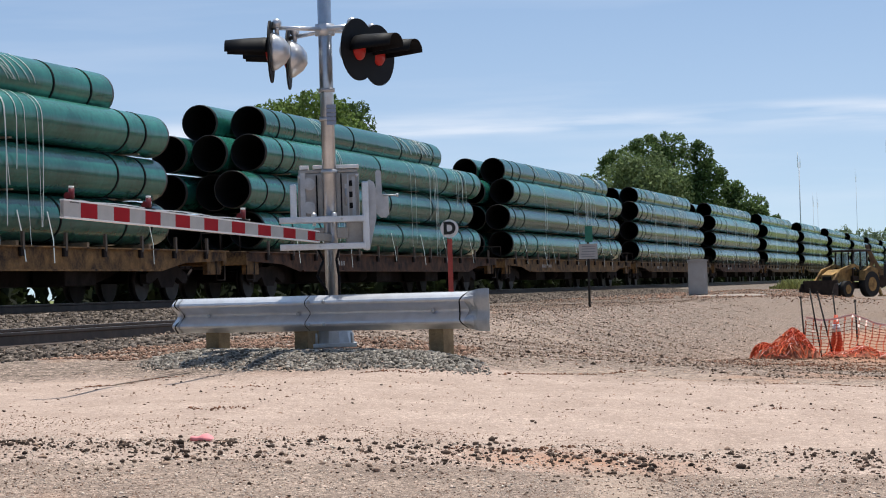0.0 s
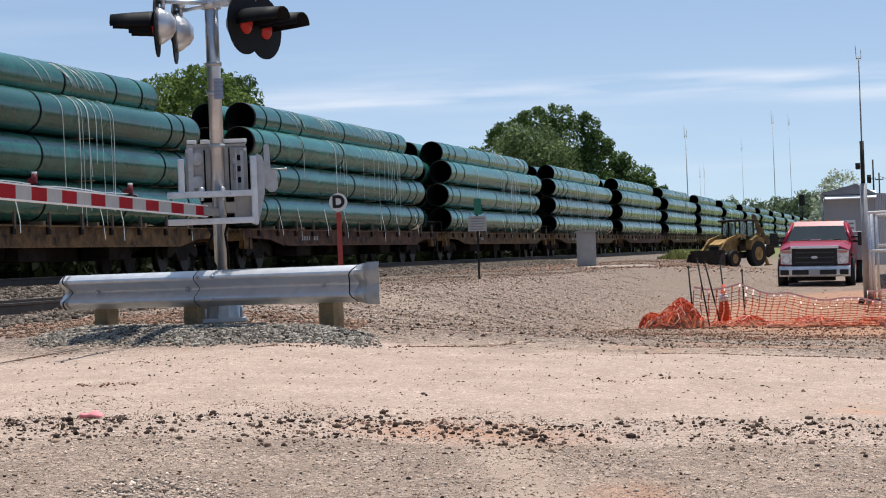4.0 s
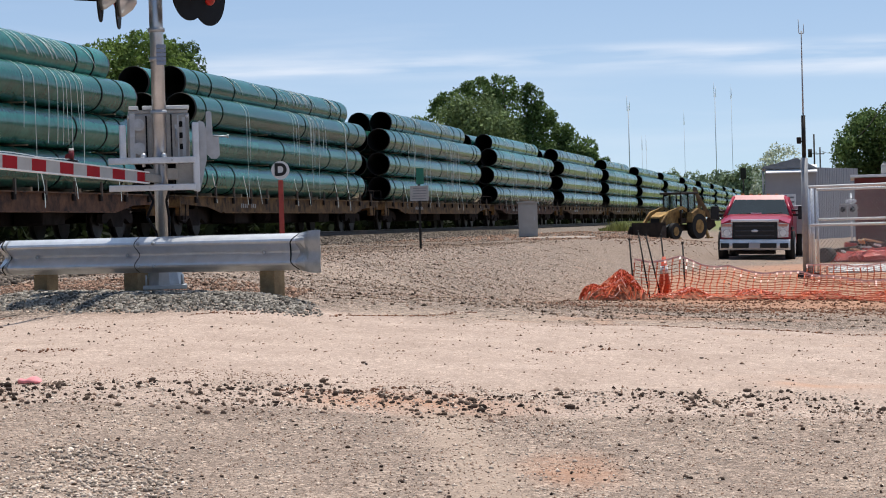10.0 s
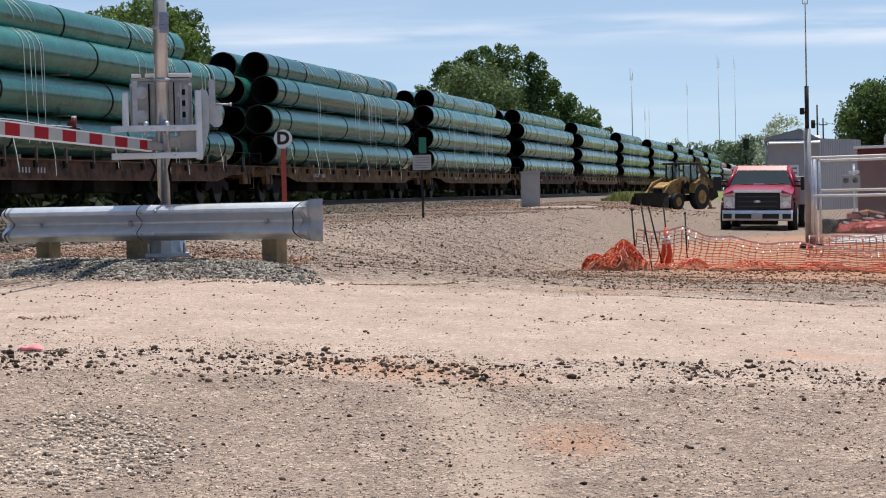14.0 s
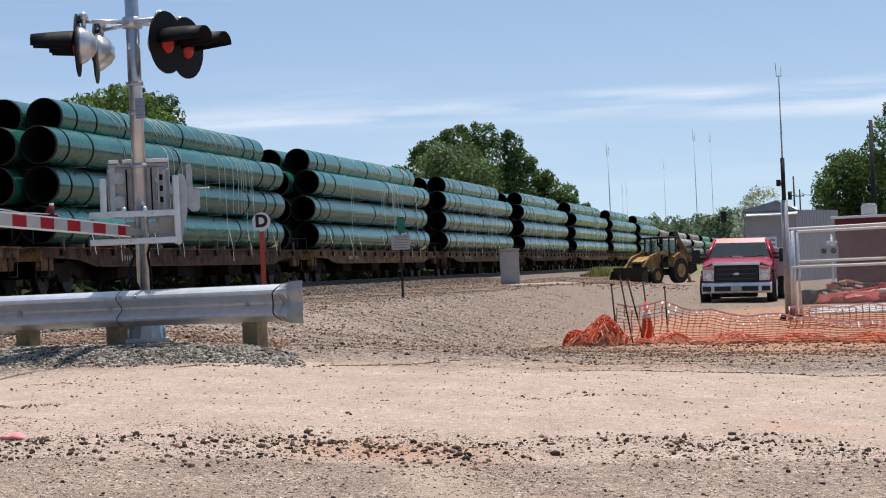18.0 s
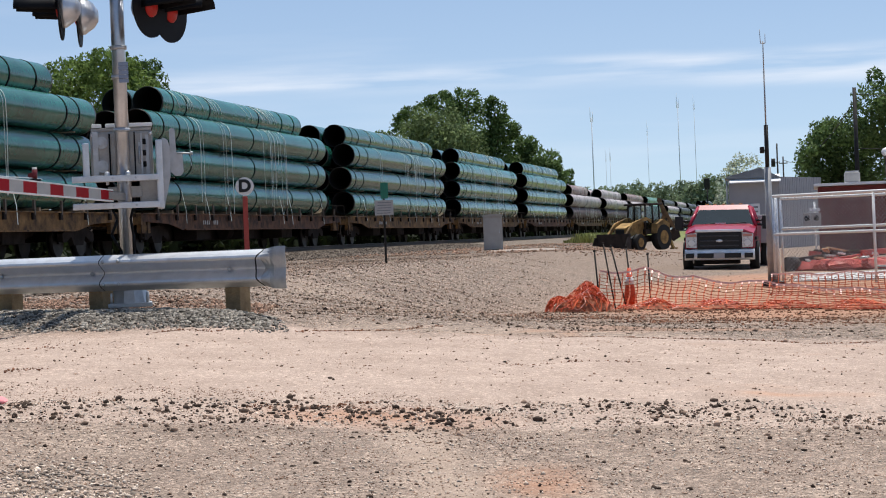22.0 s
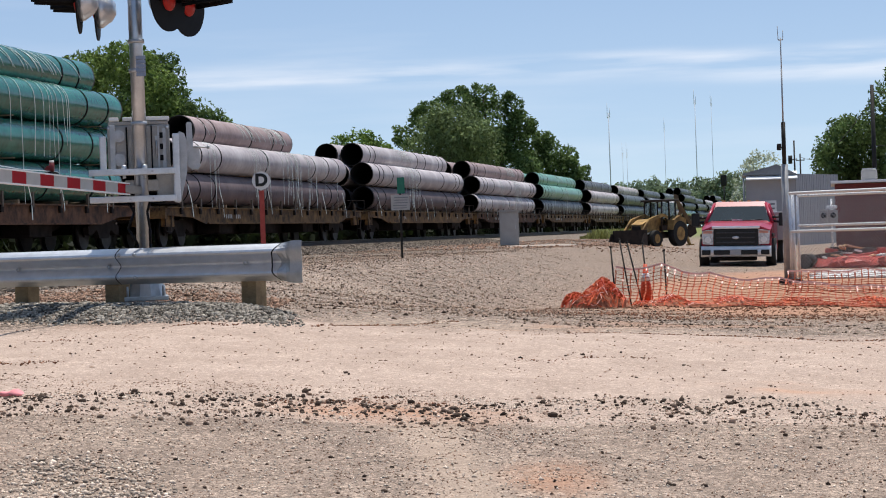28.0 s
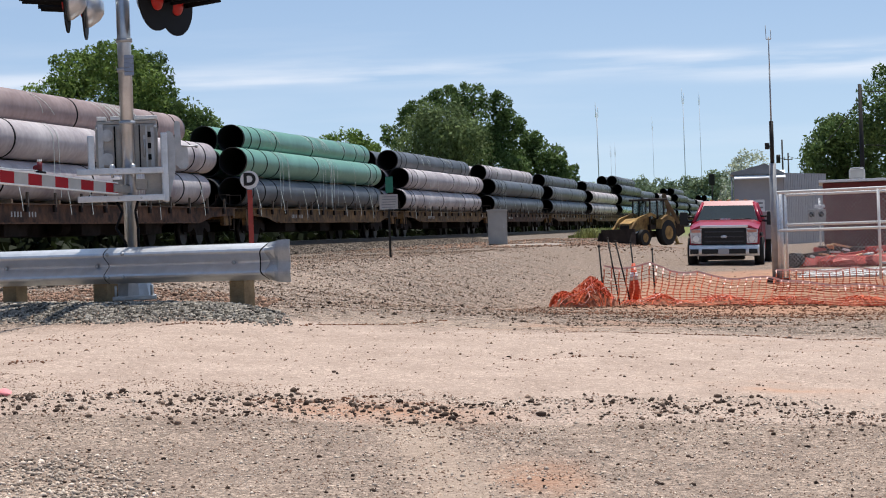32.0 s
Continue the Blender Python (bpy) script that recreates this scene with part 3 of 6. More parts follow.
build_track(TRACK_X, 28, 1500, RAIL_Z, "main line of worn steel rails on dark ballast", back=800)
build_track(-12.4, -20, 34, 1.235, "rusty siding rails on half-buried timber ties")

# ---- the train: long flatcars, each with a strapped stack of pipes ----
L, DIA = 27.0, 0.914
PR = DIA / 2


def bent(path, r, seg=6):
    """A bent round bar as one skin."""
    bm, rings = B(), []
    for i, p in enumerate(path):
        p = Vector(p)
        d = (Vector(path[min(i + 1, len(path) - 1)]) - Vector(path[max(i - 1, 0)])).normalized()
        u = d.cross(Vector((0.3, 0.5, 0.81))).normalized()
        w = d.cross(u)
        rings.append([p + r * (math.cos(6.2832 * k / seg) * u + math.sin(6.2832 * k / seg) * w) for k in range(seg)])
    return loft(bm, rings, smooth=True)


def bogie(parent, y):
    bg = part("bogie", box(B(), 0, 0, 0.52, 2.0, 0.4, 0.26, bevel=0.03), UNDER, parent, "grimy cast steel wheel truck", at=pose(0, y, 0))
    frame_bm = B()
    prism(frame_bm, [(-1.2, 0.38), (-0.95, 0.36), (-0.55, 0.5), (-0.35, 0.28), (0.35, 0.28), (0.55, 0.5), (0.95, 0.36), (1.2, 0.38), (1.2, 0.58), (0.6, 0.74), (-0.6, 0.74), (-1.2, 0.58)], "x", -0.07, 0.07)
    fm = to_mesh("side_frame", frame_bm, UNDER)
    wb = B()
    rod(wb, (-0.065, 0, 0), (0.065, 0, 0), 0.42, seg=24)
    rod(wb, (-0.09, 0, 0), (-0.065, 0, 0), 0.45, seg=24)
    rod(wb, (0.05, 0, 0), (0.12, 0, 0), 0.11, seg=12)
    wm = to_mesh("wheel", wb, WHEEL)
    for side in (-1, 1):
        part("side_frame", fm, None, bg, at=pose(side * 0.99, 0, 0))
        for dy in (-0.87, 0.87):
            part("wheel", wm, None, bg, at=pose(side * 0.76, dy, 0.42, 0, 0, 0 if side > 0 else 180))
    return bg


def make_flatcar(name, paint, label):
    car = thing(name, pose(0, 0, 0), label, "flatcar", "flatcars of the train")
    bm = B()
    box(bm, 0, 0, 1.05, 2.86, 25.6, 0.07, bevel=0.008)
    part("deck", bm, WOOD, car, "weathered plank deck")
    for s in (-1, 1):
        bm = B()
        # fish-bellied side sill with rivet ribs
        prism(bm, [(-12.8, 1.085), (12.8, 1.085), (12.8, 0.86), (10.2, 0.80), (8.8, 0.62), (-8.8, 0.62), (-10.2, 0.80), (-12.8, 0.86)], "x", s * 1.43, s * 1.45)
        box(bm, s * 1.47, 0, 0.64, 0.09, 17.4, 0.035)
        box(bm, s * 1.47, 0, 1.075, 0.09, 25.6, 0.03)
        part("side_sill", bm, paint, car)
        bm = B()
        box(bm, s * 1.485, 0, 0.98, 0.06, 0.16, 0.17, bevel=0.01)
        pocket = to_mesh("stake_pocket", bm, UNDER)
        bm = B()
        box(bm, 0, 0, 1.2, 0.05, 0.09, 0.34)
        stake = to_mesh("stake", bm, POLE)
        for i in range(13):
            y = -11.4 + i * 1.9
            part("stake_pocket", pocket, None, car, at=pose(0, y, 0))
            part("stake", stake, None, car, "short weathered timber stake", at=pose(s * 1.5, y + 0.02, -0.02))
    bm = B()
    prism(bm, [(-12.7, 1.0), (12.7, 1.0), (12.7, 0.72), (9.4, 0.66), (7.6, 0.34), (-7.6, 0.34), (-9.4, 0.66), (-12.7, 0.72)], 'x', -0.32, 0.32)
    for i in range(-2, 3):
        box(bm, 0.75 * (-1) ** i, i * 2.7, 0.52, 0.7, 1.5, 0.36, bevel=0.03)
    for i in range(9):
        box(bm, 0, -10.4 + i * 2.6, 0.93, 2.7, 0.12, 0.14)
    rod(bm, (-0.5, -4, 0.6), (-0.5, 4, 0.55), 0.04)
    rod(bm, (0.62, -1.4, 0.55), (0.62, 0.2, 0.55), 0.2, seg=16)
    part("underframe", bm, UNDER, car, "grimy black steel underframe")
    for s in (-1, 1):
        bm = B()
        box(bm, 0, s * 12.72, 0.93, 2.9, 0.22, 0.32, bevel=0.02)
        box(bm, 1.32, s * 12.2, 0.72, 0.12, 0.9, 0.34, bevel=0.02)
        part("end_sill", bm, CAR_YELLOW, car, "chipped yellow end sill")
        bm = B()
        box(bm, 0, s * 13.0, 0.86, 0.2, 0.6, 0.22, bevel=0.03)
        box(bm, 0.05, s * 13.32, 0.86, 0.28, 0.28, 0.3, bevel=0.05)
        rod(bm, (0.1, s * 12.9, 0.7), (0.14, s * 13.35, 0.5), 0.03)
        part("coupler", bm, UNDER, car)
        part("ladder", bent([(1.42, s * 12.2, 0.95), (1.42, s * 12.2, 0.42), (1.42, s * 12.75, 0.42), (1.42, s * 12.75, 0.95)], 0.016), UNDER, car, "short steel step ladder")
        part("grab_rail", bent([(1.3, s * 12.83, 1.0), (1.3, s * 12.83, 1.5), (0.85, s * 12.83, 1.5), (0.85, s * 12.83, 1.0)], 0.012), UNDER, car, "thin dark grab iron")
    for y in (-10.1, 10.1):
        bogie(car, y)
    # reporting marks on the sill, too worn to read
    bm = B()
    box(bm, 0, 0, 0, 0.004, 0.08, 0.12)
    mark = to_mesh("marking", bm, ARM_GREY)
    for i in range(7):
        part("marking", mark, None, car, "faded white reporting mark", at=pose(1.452, -6.6 + i * 0.2 + (0.35 if i > 3 else 0), 0.84))
    return car


def pipe_mesh(length, coat, tag):
    """A thick-walled pipe along y with bare steel ends."""
    bm, seg, prof = B(), 40, []
    h, r, q = length / 2, PR, PR - 0.02
    for y, rad in ((-h, q), (-h, r - 0.006), (-h + 0.1, r - 0.006), (-h + 0.1, r), (h - 0.1, r), (h - 0.1, r - 0.006), (h, r - 0.006), (h, q), (-h, q)):
        prof.append([(rad * math.cos(6.28318 * i / seg), y, rad * math.sin(6.28318 * i / seg)) for i in range(seg)])
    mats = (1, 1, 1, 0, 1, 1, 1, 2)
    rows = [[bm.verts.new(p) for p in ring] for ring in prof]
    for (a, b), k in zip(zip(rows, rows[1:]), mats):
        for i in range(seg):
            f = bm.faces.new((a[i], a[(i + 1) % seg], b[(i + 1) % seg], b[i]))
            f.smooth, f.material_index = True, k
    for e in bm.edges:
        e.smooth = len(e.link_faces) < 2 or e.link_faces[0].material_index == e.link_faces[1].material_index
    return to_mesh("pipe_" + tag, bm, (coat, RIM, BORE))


PIPES = {}


def pipe_of(length, coat):
    key = (length, coat.name)
    if key not in PIPES:
        PIPES[key] = pipe_mesh(length, coat, coat.name)
    return PIPES[key]


def band_mesh():
    bm, rings = B(), []
    for y, r in ((-0.043, PR - 0.01), (-0.043, PR + 0.01), (0.043, PR + 0.01), (0.043, PR - 0.01)):
        rings.append([(r * math.cos(6.28318 * i / 32), y, r * math.sin(6.28318 * i / 32)) for i in range(32)])
    loft(bm, rings, caps=False, smooth=True)
    return to_mesh("band", bm, BAND)


BAND_ME = band_mesh()
BASE_Z = 1.085 + 0.10
ROW_STEP = 0.945
PITCH = 0.93


def wrap(cx, cz, a0, a1, n=7, out=0.012):
    """Points round a pipe's near side from angle a0 to a1 (degrees up from the side)."""
    return [(cx + (PR + out) * math.cos(radians(a0 + (a1 - a0) * i / n)), 0, cz + (PR + out) * math.sin(radians(a0 + (a1 - a0) * i / n))) for i in range(n + 1)]


def make_stack(coats, seed, label, n_straps=15, stagger=0.35, top_len=20.6, top_at=-0.9):
    """coats: one coating a row, from the bottom; the top row has two pipes."""
    rng = random.Random(seed)
    st = thing("pipe_stack", pose(0, 0, 0), label, "pipe stack", "pipe loads on the train")
    rows = len(coats)
    zs = [BASE_Z + PR + ROW_STEP * i for i in range(rows - 1)]
    zs.append(zs[-1] + 0.80)
    # timber bearers under the load and strips between the rows
    bm = B()
    box(bm, 0, 0, 0, 2.8, 0.12, 0.1)
    bearer = to_mesh("bearer", bm, WOOD)
    bm = B()
    box(bm, 0, 0, 0, 2.74, 0.1, 0.03)
    strip = to_mesh("spacer", bm, WOOD)
    for i in range(7):
        part("bearer", bearer, None, st, at=pose(0, -9.6 + i * 3.2, BASE_Z - 0.05))
    for r in range(1, rows - 1):
        for y in (-9.2, -3.1, 3.1, 9.2):
            part("spacer", strip, None, st, at=pose(0, y, BASE_Z + ROW_STEP * r - 0.016))
    for r, coat in enumerate(coats):
        top = r == rows - 1
        xs = (-PITCH / 2, PITCH / 2) if top else (-PITCH, 0, PITCH)
        for x in xs:
            length = top_len if top else 22.2
            off = rng.uniform(-stagger, stagger) + (top_at if top else -0.1 if r == rows - 2 else -0.35)
            p = part("pipe", pipe_of(length, coat), None, st, at=pose(x, off, zs[r], 0, rng.uniform(0, 360), 0))
            if x > 0.2:
                h = length / 2
                spots = [-h + 0.9 + rng.uniform(0, 0.6), -h + 2.1 + rng.uniform(0, 0.7), h - 0.9 - rng.uniform(0, 0.5), h - 2.2 - rng.uniform(0, 0.9)]
                if rng.random() < 0.7:
                    spots.append(-h + 4.0 + rng.uniform(0, 1.2))
                if rng.random() < 0.7:
                    spots.append(h - 4.4 - rng.uniform(0, 1.5))
                spots.append(rng.uniform(-1.5, 2.5))
                for y in spots:
                    part("band", BAND_ME, None, p, at=pose(0, y, 0))
    # slack white straps over the near side, in clusters
    spots = []
    while len(spots) < n_straps * 1.7:
        c = rng.uniform(-9.0, 8.6)
        spots += [c + rng.uniform(0.3, 0.6) * k for k in range(rng.randint(1, 5))]
    for y in spots:
        bm = B()
        if rng.random() < 0.9 and abs(y - top_at + 0.4) < top_len / 2 - 1.3:
            lean = rng.uniform(0.7, 1.2)
            path = wrap(PITCH / 2, zs[-1], 95 if rng.random() < 0.5 else 55, -12, 8)
            path = [(a[0], y + lean * k / 8, a[2]) for k, a in enumerate(path)]
            ribbon(bm, path, rng.uniform(0.028, 0.044))
        if rng.random() < 0.7:
            path = wrap(PITCH, zs[-2], 80, 4, 6)
            foot = rng.choice((zs[max(0, rows - 3)] + 0.1, zs[max(0, rows - 3)] - 0.1, zs[max(0, rows - 3)] - 0.4, zs[max(0, rows - 4)] - 0.2, zs[0] - 0.75))
            last, drift = path[-1], rng.uniform(-0.15, 0.15)
            for k in range(1, 7):
                u = k / 6
                path.append((last[0] + 0.012 + 0.01 * u, drift * u * u, last[2] + (foot - last[2]) * u))
            ribbon(bm, [(a[0], y + a[1], a[2]) for a in path], rng.uniform(0.018, 0.032))
        if len(bm.verts):
            part("strap", bm, STRAP, st)
        else:
            bm.free()
    # loose strap tails hanging over the side sill
    for i in range(7):
        y, foot = -9.8 + 3.1 * i + rng.uniform(-1.2, 1.2), rng.uniform(0.72, 0.95)
        bm = B()
        ribbon(bm, [(PITCH + PR + 0.01, y, zs[0] + 0.1), (1.50, y + 0.02, 1.2), (1.535, y + rng.uniform(-0.05, 0.05), foot)], rng.uniform(0.03, 0.05))
        part("strap_tail", bm, STRAP, st)
    return st


G4 = "four rows of green coated steel pipes strapped on a flatcar"
CAR_A = make_flatcar("flatcar", CAR_YELLOW, "long rusty yellow flatcar under a pipe load")
CAR_B = make_flatcar("flatcar", CAR_BROWN, "long rusty brown flatcar under a pipe load")
STACKS = {
    "g0": make_stack((GREEN, GREEN, GREEN, GREEN), 1, G4, top_len=19.7, top_at=0.25),
    "g1": make_stack((GREEN, GREEN, GREEN, GREEN), 2, G4, 18, top_at=-0.25),
    "g2": make_stack((GREEN, GREEN, GREEN, GREEN), 3, G4, 13, top_len=17.6, top_at=0.25),
    "g3": make_stack((GREEN, GREEN, GREEN, GREEN), 23, "four rows of staggered green coated steel pipes on a flatcar", 18, 0.9, 17.4, -1.1),
    # bottom rows below: shade under the load painted into the mauve
    "mauve": make_stack((MAUVE_SHADE, WHITE_COAT, PINK), 4, "two long rows of white and mauve pipes below short pinkish ones", 26, 0.35, 12.2, -2.1),
    "white": make_stack((MAUVE_SHADE, WHITE_COAT, WHITE_COAT), 5, "three rows of chalky white coated pipes on a flatcar", 8, 0.35, 19.8, -1.3),
    "white2": make_stack((WHITE_COAT, WHITE_COAT, PINK), 6, "three rows of dusty white and mauve pipes on a flatcar", 12),
    "mint": make_stack((DARK_COAT, MINT, MINT), 7, "two rows of pale green pipes over dark grey pipes", 14, 0.35, 20.6, 0.7),
    "mix": make_stack((WHITE_COAT, WHITE_COAT, DARK_COAT), 8, "dark grey pipes over two rows of white pipes", 5),
    "mix2": make_stack((DARK_COAT, DARK_COAT, WHITE_COAT), 9, "white pipes over two rows of dark grey pipes", 5),
    "dark": make_stack((DARK_COAT, DARK_COAT, DARK_COAT), 10, "three rows of dark grey coated pipes on a flatcar", 5),
    "dark4": make_stack((GREEN, DARK_COAT, DARK_COAT, DARK_COAT), 11, "four rows of dark coated pipes on a flatcar", 5),
}
CAR_KINDS = {-6: "g3", 3: "g3", 9: "g2", 13: "mauve", 14: "white", 15: "white2", 16: "mint", 17: "mix", 18: "mix2", 19: "dark", 20: "mix", 21: "dark4", 22: "dark", 23: "mix2", 24: "dark4"}
TRAIN = []
used = set()
for k in range(-8, 30):
    kind = CAR_KINDS.get(k, ("g0", "g1", "g2")[(k * 7) % 3] if k < 13 else ("g1", "dark", "mix2")[k % 3])
    src = CAR_A if k % 3 else CAR_B
    if src in used:
        car = copy_thing(src, pose(0, 0, 0))
    else:
        car = src
        used.add(src)
    tmpl = STACKS[kind]
    if kind in used:
        load = copy_thing(tmpl, pose(0, 0, 0))
    else:
        load = tmpl
        used.add(kind)
    TRAIN.append((k, car, load))


def train_y(k, t):
    """Where the middle of car k stands at t seconds."""
    u = t - 9
    return L * (k + 1.9046 - 0.6756 * u + 0.0004 * u * u) - 0.348 + 0.1661 * u - 0.0097 * u * u + 0.0002 * u ** 3 + 11.3


# ---- the guardrail before the signal ----
RAIL_A, RAIL_B = Vector((-7.62, 19.42, 0)), Vector((-4.40, 18.40, 0))


def w_beam(y0, z0, n=1.0):
    """W-shaped section (out, up)."""
    pts = [(0.0, 0.156), (0.045, 0.132), (0.075, 0.110), (0.083, 0.092), (0.078, 0.076), (0.012, 0.022), (0.0, 0.008), (0.0, -0.008), (0.012, -0.022), (0.078, -0.076), (0.083, -0.092), (0.075, -0.110), (0.045, -0.132), (0.0, -0.156)]
    return [(y0 - a * n, z0 + b) for a, b in pts]


def build_guardrail():
    ln = (RAIL_B - RAIL_A).length
    ang = math.degrees(math.atan2(RAIL_B.y - RAIL_A.y, RAIL_B.x - RAIL_A.x))
    g = thing("guardrail", pose(RAIL_A.x, RAIL_A.y, 1.42, 0, 0, ang), "short galvanised steel guardrail on timber posts", "guardrail")
    mid = 1.67
    for x0, x1, off in ((0.06, mid + 0.12, 0.0), (mid - 0.12, ln - 0.18, -0.004)):
        bm = B()
        front = w_beam(off, 0)
        back = [(a + 0.004, b) for a, b in reversed(w_beam(off, 0))]
        loft(bm, [[(x, a, b) for a, b in front + back] for x in np.linspace(x0, x1, 5)])
        part("rail_panel", bm, RAIL_GALV, g, "corrugated galvanised beam")
    # rounded terminal at the far end and flared buffer at the road end
    for side, x0, x1 in ((-1, 0.02, 0.14), (1, ln - 0.185, ln + 0.05)):
        bm, rings = B(), []
        for i in range(7):
            u = i / 6
            flat = max(0.12, 1 - 2.2 * u) if side > 0 else 1 - 0.55 * u ** 1.5
            x = x0 + (x1 - x0) * u if side > 0 else x1 - (x1 - x0) * u
            grow = 1.0 + (0.14 * min(1.0, 1.6 * u) if side > 0 else -0.06 * u)
            bend = 0.10 * u * u if side < 0 else -0.055 * min(1.0, 2 * u)
            f = [(-0.012 - a * flat + bend, b * grow) for a, b in [(-q[0], q[1]) for q in w_beam(0, 0)]]
            bk = [(a + 0.004, b) for a, b in reversed(f)]
            rings.append([(x, a, b) for a, b in f + bk])
        loft(bm, rings)
        part("end_terminal", bm, GALV_DULL, g, "dull flared end piece")
    for x0, bow in ((0.07, 0.075), (ln - 0.185, -0.10), (mid - 0.12, 0.0)):
        bm = B()
        prof = w_beam(-0.006, 0)
        ribbon(bm, [(x0 + bow * (1 - abs(b) / 0.156) ** 1.0, a, b) for a, b in prof], 0.012 if bow else 0.006, across=(1, 0, 0), thick=0.003)
        part("lap_seam", bm, SIGNAL_BLACK, g, "dark lap joint")
    for x in (0.44, 1.43, 2.84):
        bm = B()
        box(bm, x, 0.10, -0.25, 0.15, 0.17, 0.72, bevel=0.012)
        part("post", bm, POST_WOOD, g, "square timber post")
    for x in (mid - 0.08, mid + 0.08, 0.44, 1.43, 2.84):
        for z in ((-0.1, 0.1) if abs(x - mid) < 0.1 else (0.0,)):
            bm = B()
            ball(bm, (x, -0.02 - (0.066 if z else 0), z), 0.018, seg=8)
            part("bolt", bm, GALV_DULL, g)


build_guardrail()


# ---- crossing signal: mast, flashers, gate mechanism, lowered arm ----
def build_signal():
    sg = thing("crossing_signal", pose(-6.04, 19.3, 1.11, 0, -0.15, 17.3), "galvanised crossing signal mast with flashers and gate", "crossing signal")
    bm = B()
    rod(bm, (0, 0, 0.1), (0, 0, 4.6), 0.061, seg=28)
    part("mast", bm, MAST_STEEL, sg, "galvanised steel mast")
    bm = B()
    box(bm, 0, 0, 0.02, 0.4, 0.4, 0.04, bevel=0.008)
    loft(bm, [[(r * math.cos(a * 0.5236 + 0.26), r * math.sin(a * 0.5236 + 0.26), z) for a in range(12)] for z, r in ((0.04, 0.19), (0.16, 0.16), (0.3, 0.10), (0.36, 0.085))])
    for x in (-0.16, 0.16):
        for y in (-0.16, 0.16):
            rod(bm, (x, y, 0.03), (x, y, 0.13), 0.016, seg=6)
    part("base", bm, GALV_DULL, sg, "bolted cast mast base")
    # gate machine behind the mast
    bm = B()
    box(bm, 0.045, 0.26, 1.38, 0.55, 0.34, 0.44, bevel=0.02)
    box(bm, 0.045, 0.26, 1.615, 0.53, 0.32, 0.03, bevel=0.006)
    machine = part("gate_machine", bm, ALU, sg, "weathered aluminium gate machine box", at=pose(-0.055, 0, -0.035))
    bm = B()
    for x in (-0.17, -0.05, 0.12, 0.2, 0.28):
        box(bm, x, 0.2, 1.652, 0.085, 0.22, 0.035, bevel=0.008)
    part("lid_rib", bm, WHITE_PAINT, machine)
    for z in (1.29, 1.5):
        bm = B()
        rod(bm, (-0.13, 0.1, z), (-0.13, 0.05, z), 0.055, seg=16)
        rod(bm, (-0.13, 0.05, z), (-0.13, 0.03, z), 0.028, seg=12)
        part("conduit_boss", bm, GALV_DULL, machine)
    bm = B()
    box(bm, 0.27, 0.09, 1.38, 0.03, 0.02, 0.36)
    box(bm, 0.22, 0.085, 1.38, 0.015, 0.015, 0.4)
    part("hinge", bm, GALV_DULL, machine)
    for x, w, z0, h in ((-0.06, 0.014, 1.38, 0.4), (0.16, 0.012, 1.38, 0.42), (0.245, 0.03, 1.30, 0.05), (0.245, 0.03, 1.40, 0.05), (0.245, 0.03, 1.50, 0.05)):
        bm = B()
        box(bm, x, 0.084, z0, w, 0.012, h)
        part("dark_gap", bm, SIGNAL_BLACK, machine)
    for x, w in ((-0.005, 0.075), (0.115, 0.075)):
        bm = B()
        box(bm, x, 0.085, 1.38, w, 0.012, 0.37, bevel=0.004)
        part("face_panel", bm, ALU, machine, "pressed aluminium panel")
    for x, z in ((-0.21, 1.57), (0.3, 1.57), (-0.21, 1.19), (0.3, 1.19)):
        bm = B()
        ball(bm, (x, 0.085, z), 0.014, seg=8)
        part("corner_bolt", bm, CHROME, machine)
    bm = B()
    rod(bm, (0.2, 0.07, 1.3), (0.2, 0.07, 1.46), 0.008, seg=8)
    box(bm, 0.2, 0.075, 1.47, 0.02, 0.02, 0.05)
    part("latch_bar", bm, GALV_DULL, machine, "steel latch bar")
    bm = B()
    box(bm, -0.185, 0.075, 1.385, 0.05, 0.03, 0.43, bevel=0.006)
    part("door_frame", bm, GALV_DULL, machine)
    for z in (1.29, 1.5):
        bm = B()
        rod(bm, (-0.13, 0.088, z), (-0.13, 0.08, z), 0.072, seg=20)
        part("boss_flange", bm, CABINET, machine)
    for x in (-0.09, 0.09):
        bm = B()
        rod(bm, (x, -0.075, 1.12), (x, -0.075, 1.22), 0.014, seg=8)
        ball(bm, (x, -0.075, 1.215), 0.026, seg=8)
        part("bolt_end", bm, CHROME, machine)
    for z in (1.14, 0.9):
        bm = B()
        box(bm, -0.03, -0.1, z, 0.76, 0.08, 0.055, bevel=0.006)
        part("cross_channel", bm, GALV, sg, "pale steel channel", at=pose(-0.045, 0, 0))
        bm = B()
        rod(bm, (-0.1, 0.09, z), (-0.1, -0.14, z), 0.01, seg=8)
        rod(bm, (0.1, 0.09, z), (0.1, -0.14, z), 0.01, seg=8)
        part("u_bolt", bm, GALV_DULL, sg)
    for x, lo, hi in ((-0.28, 1.12, 1.46), (0.36, 0.86, 1.47)):
        bm = B()
        box(bm, x, -0.06, (lo + hi) / 2, 0.06, 0.07, hi - lo, bevel=0.012)
        part("support_arm", bm, GALV, sg, "galvanised counterweight arm", at=pose(-0.045, 0, 0))
    bm = B()
    prism(bm, [(0.36, 1.46), (0.40, 1.49), (0.44, 1.47), (0.46, 1.40), (0.455, 1.14), (0.39, 0.86), (0.36, 0.85)], "y", 0.0, 0.03)
    part("side_plate", bm, GALV_DULL, sg, at=pose(-0.045, 0, 0))
    bm = B()
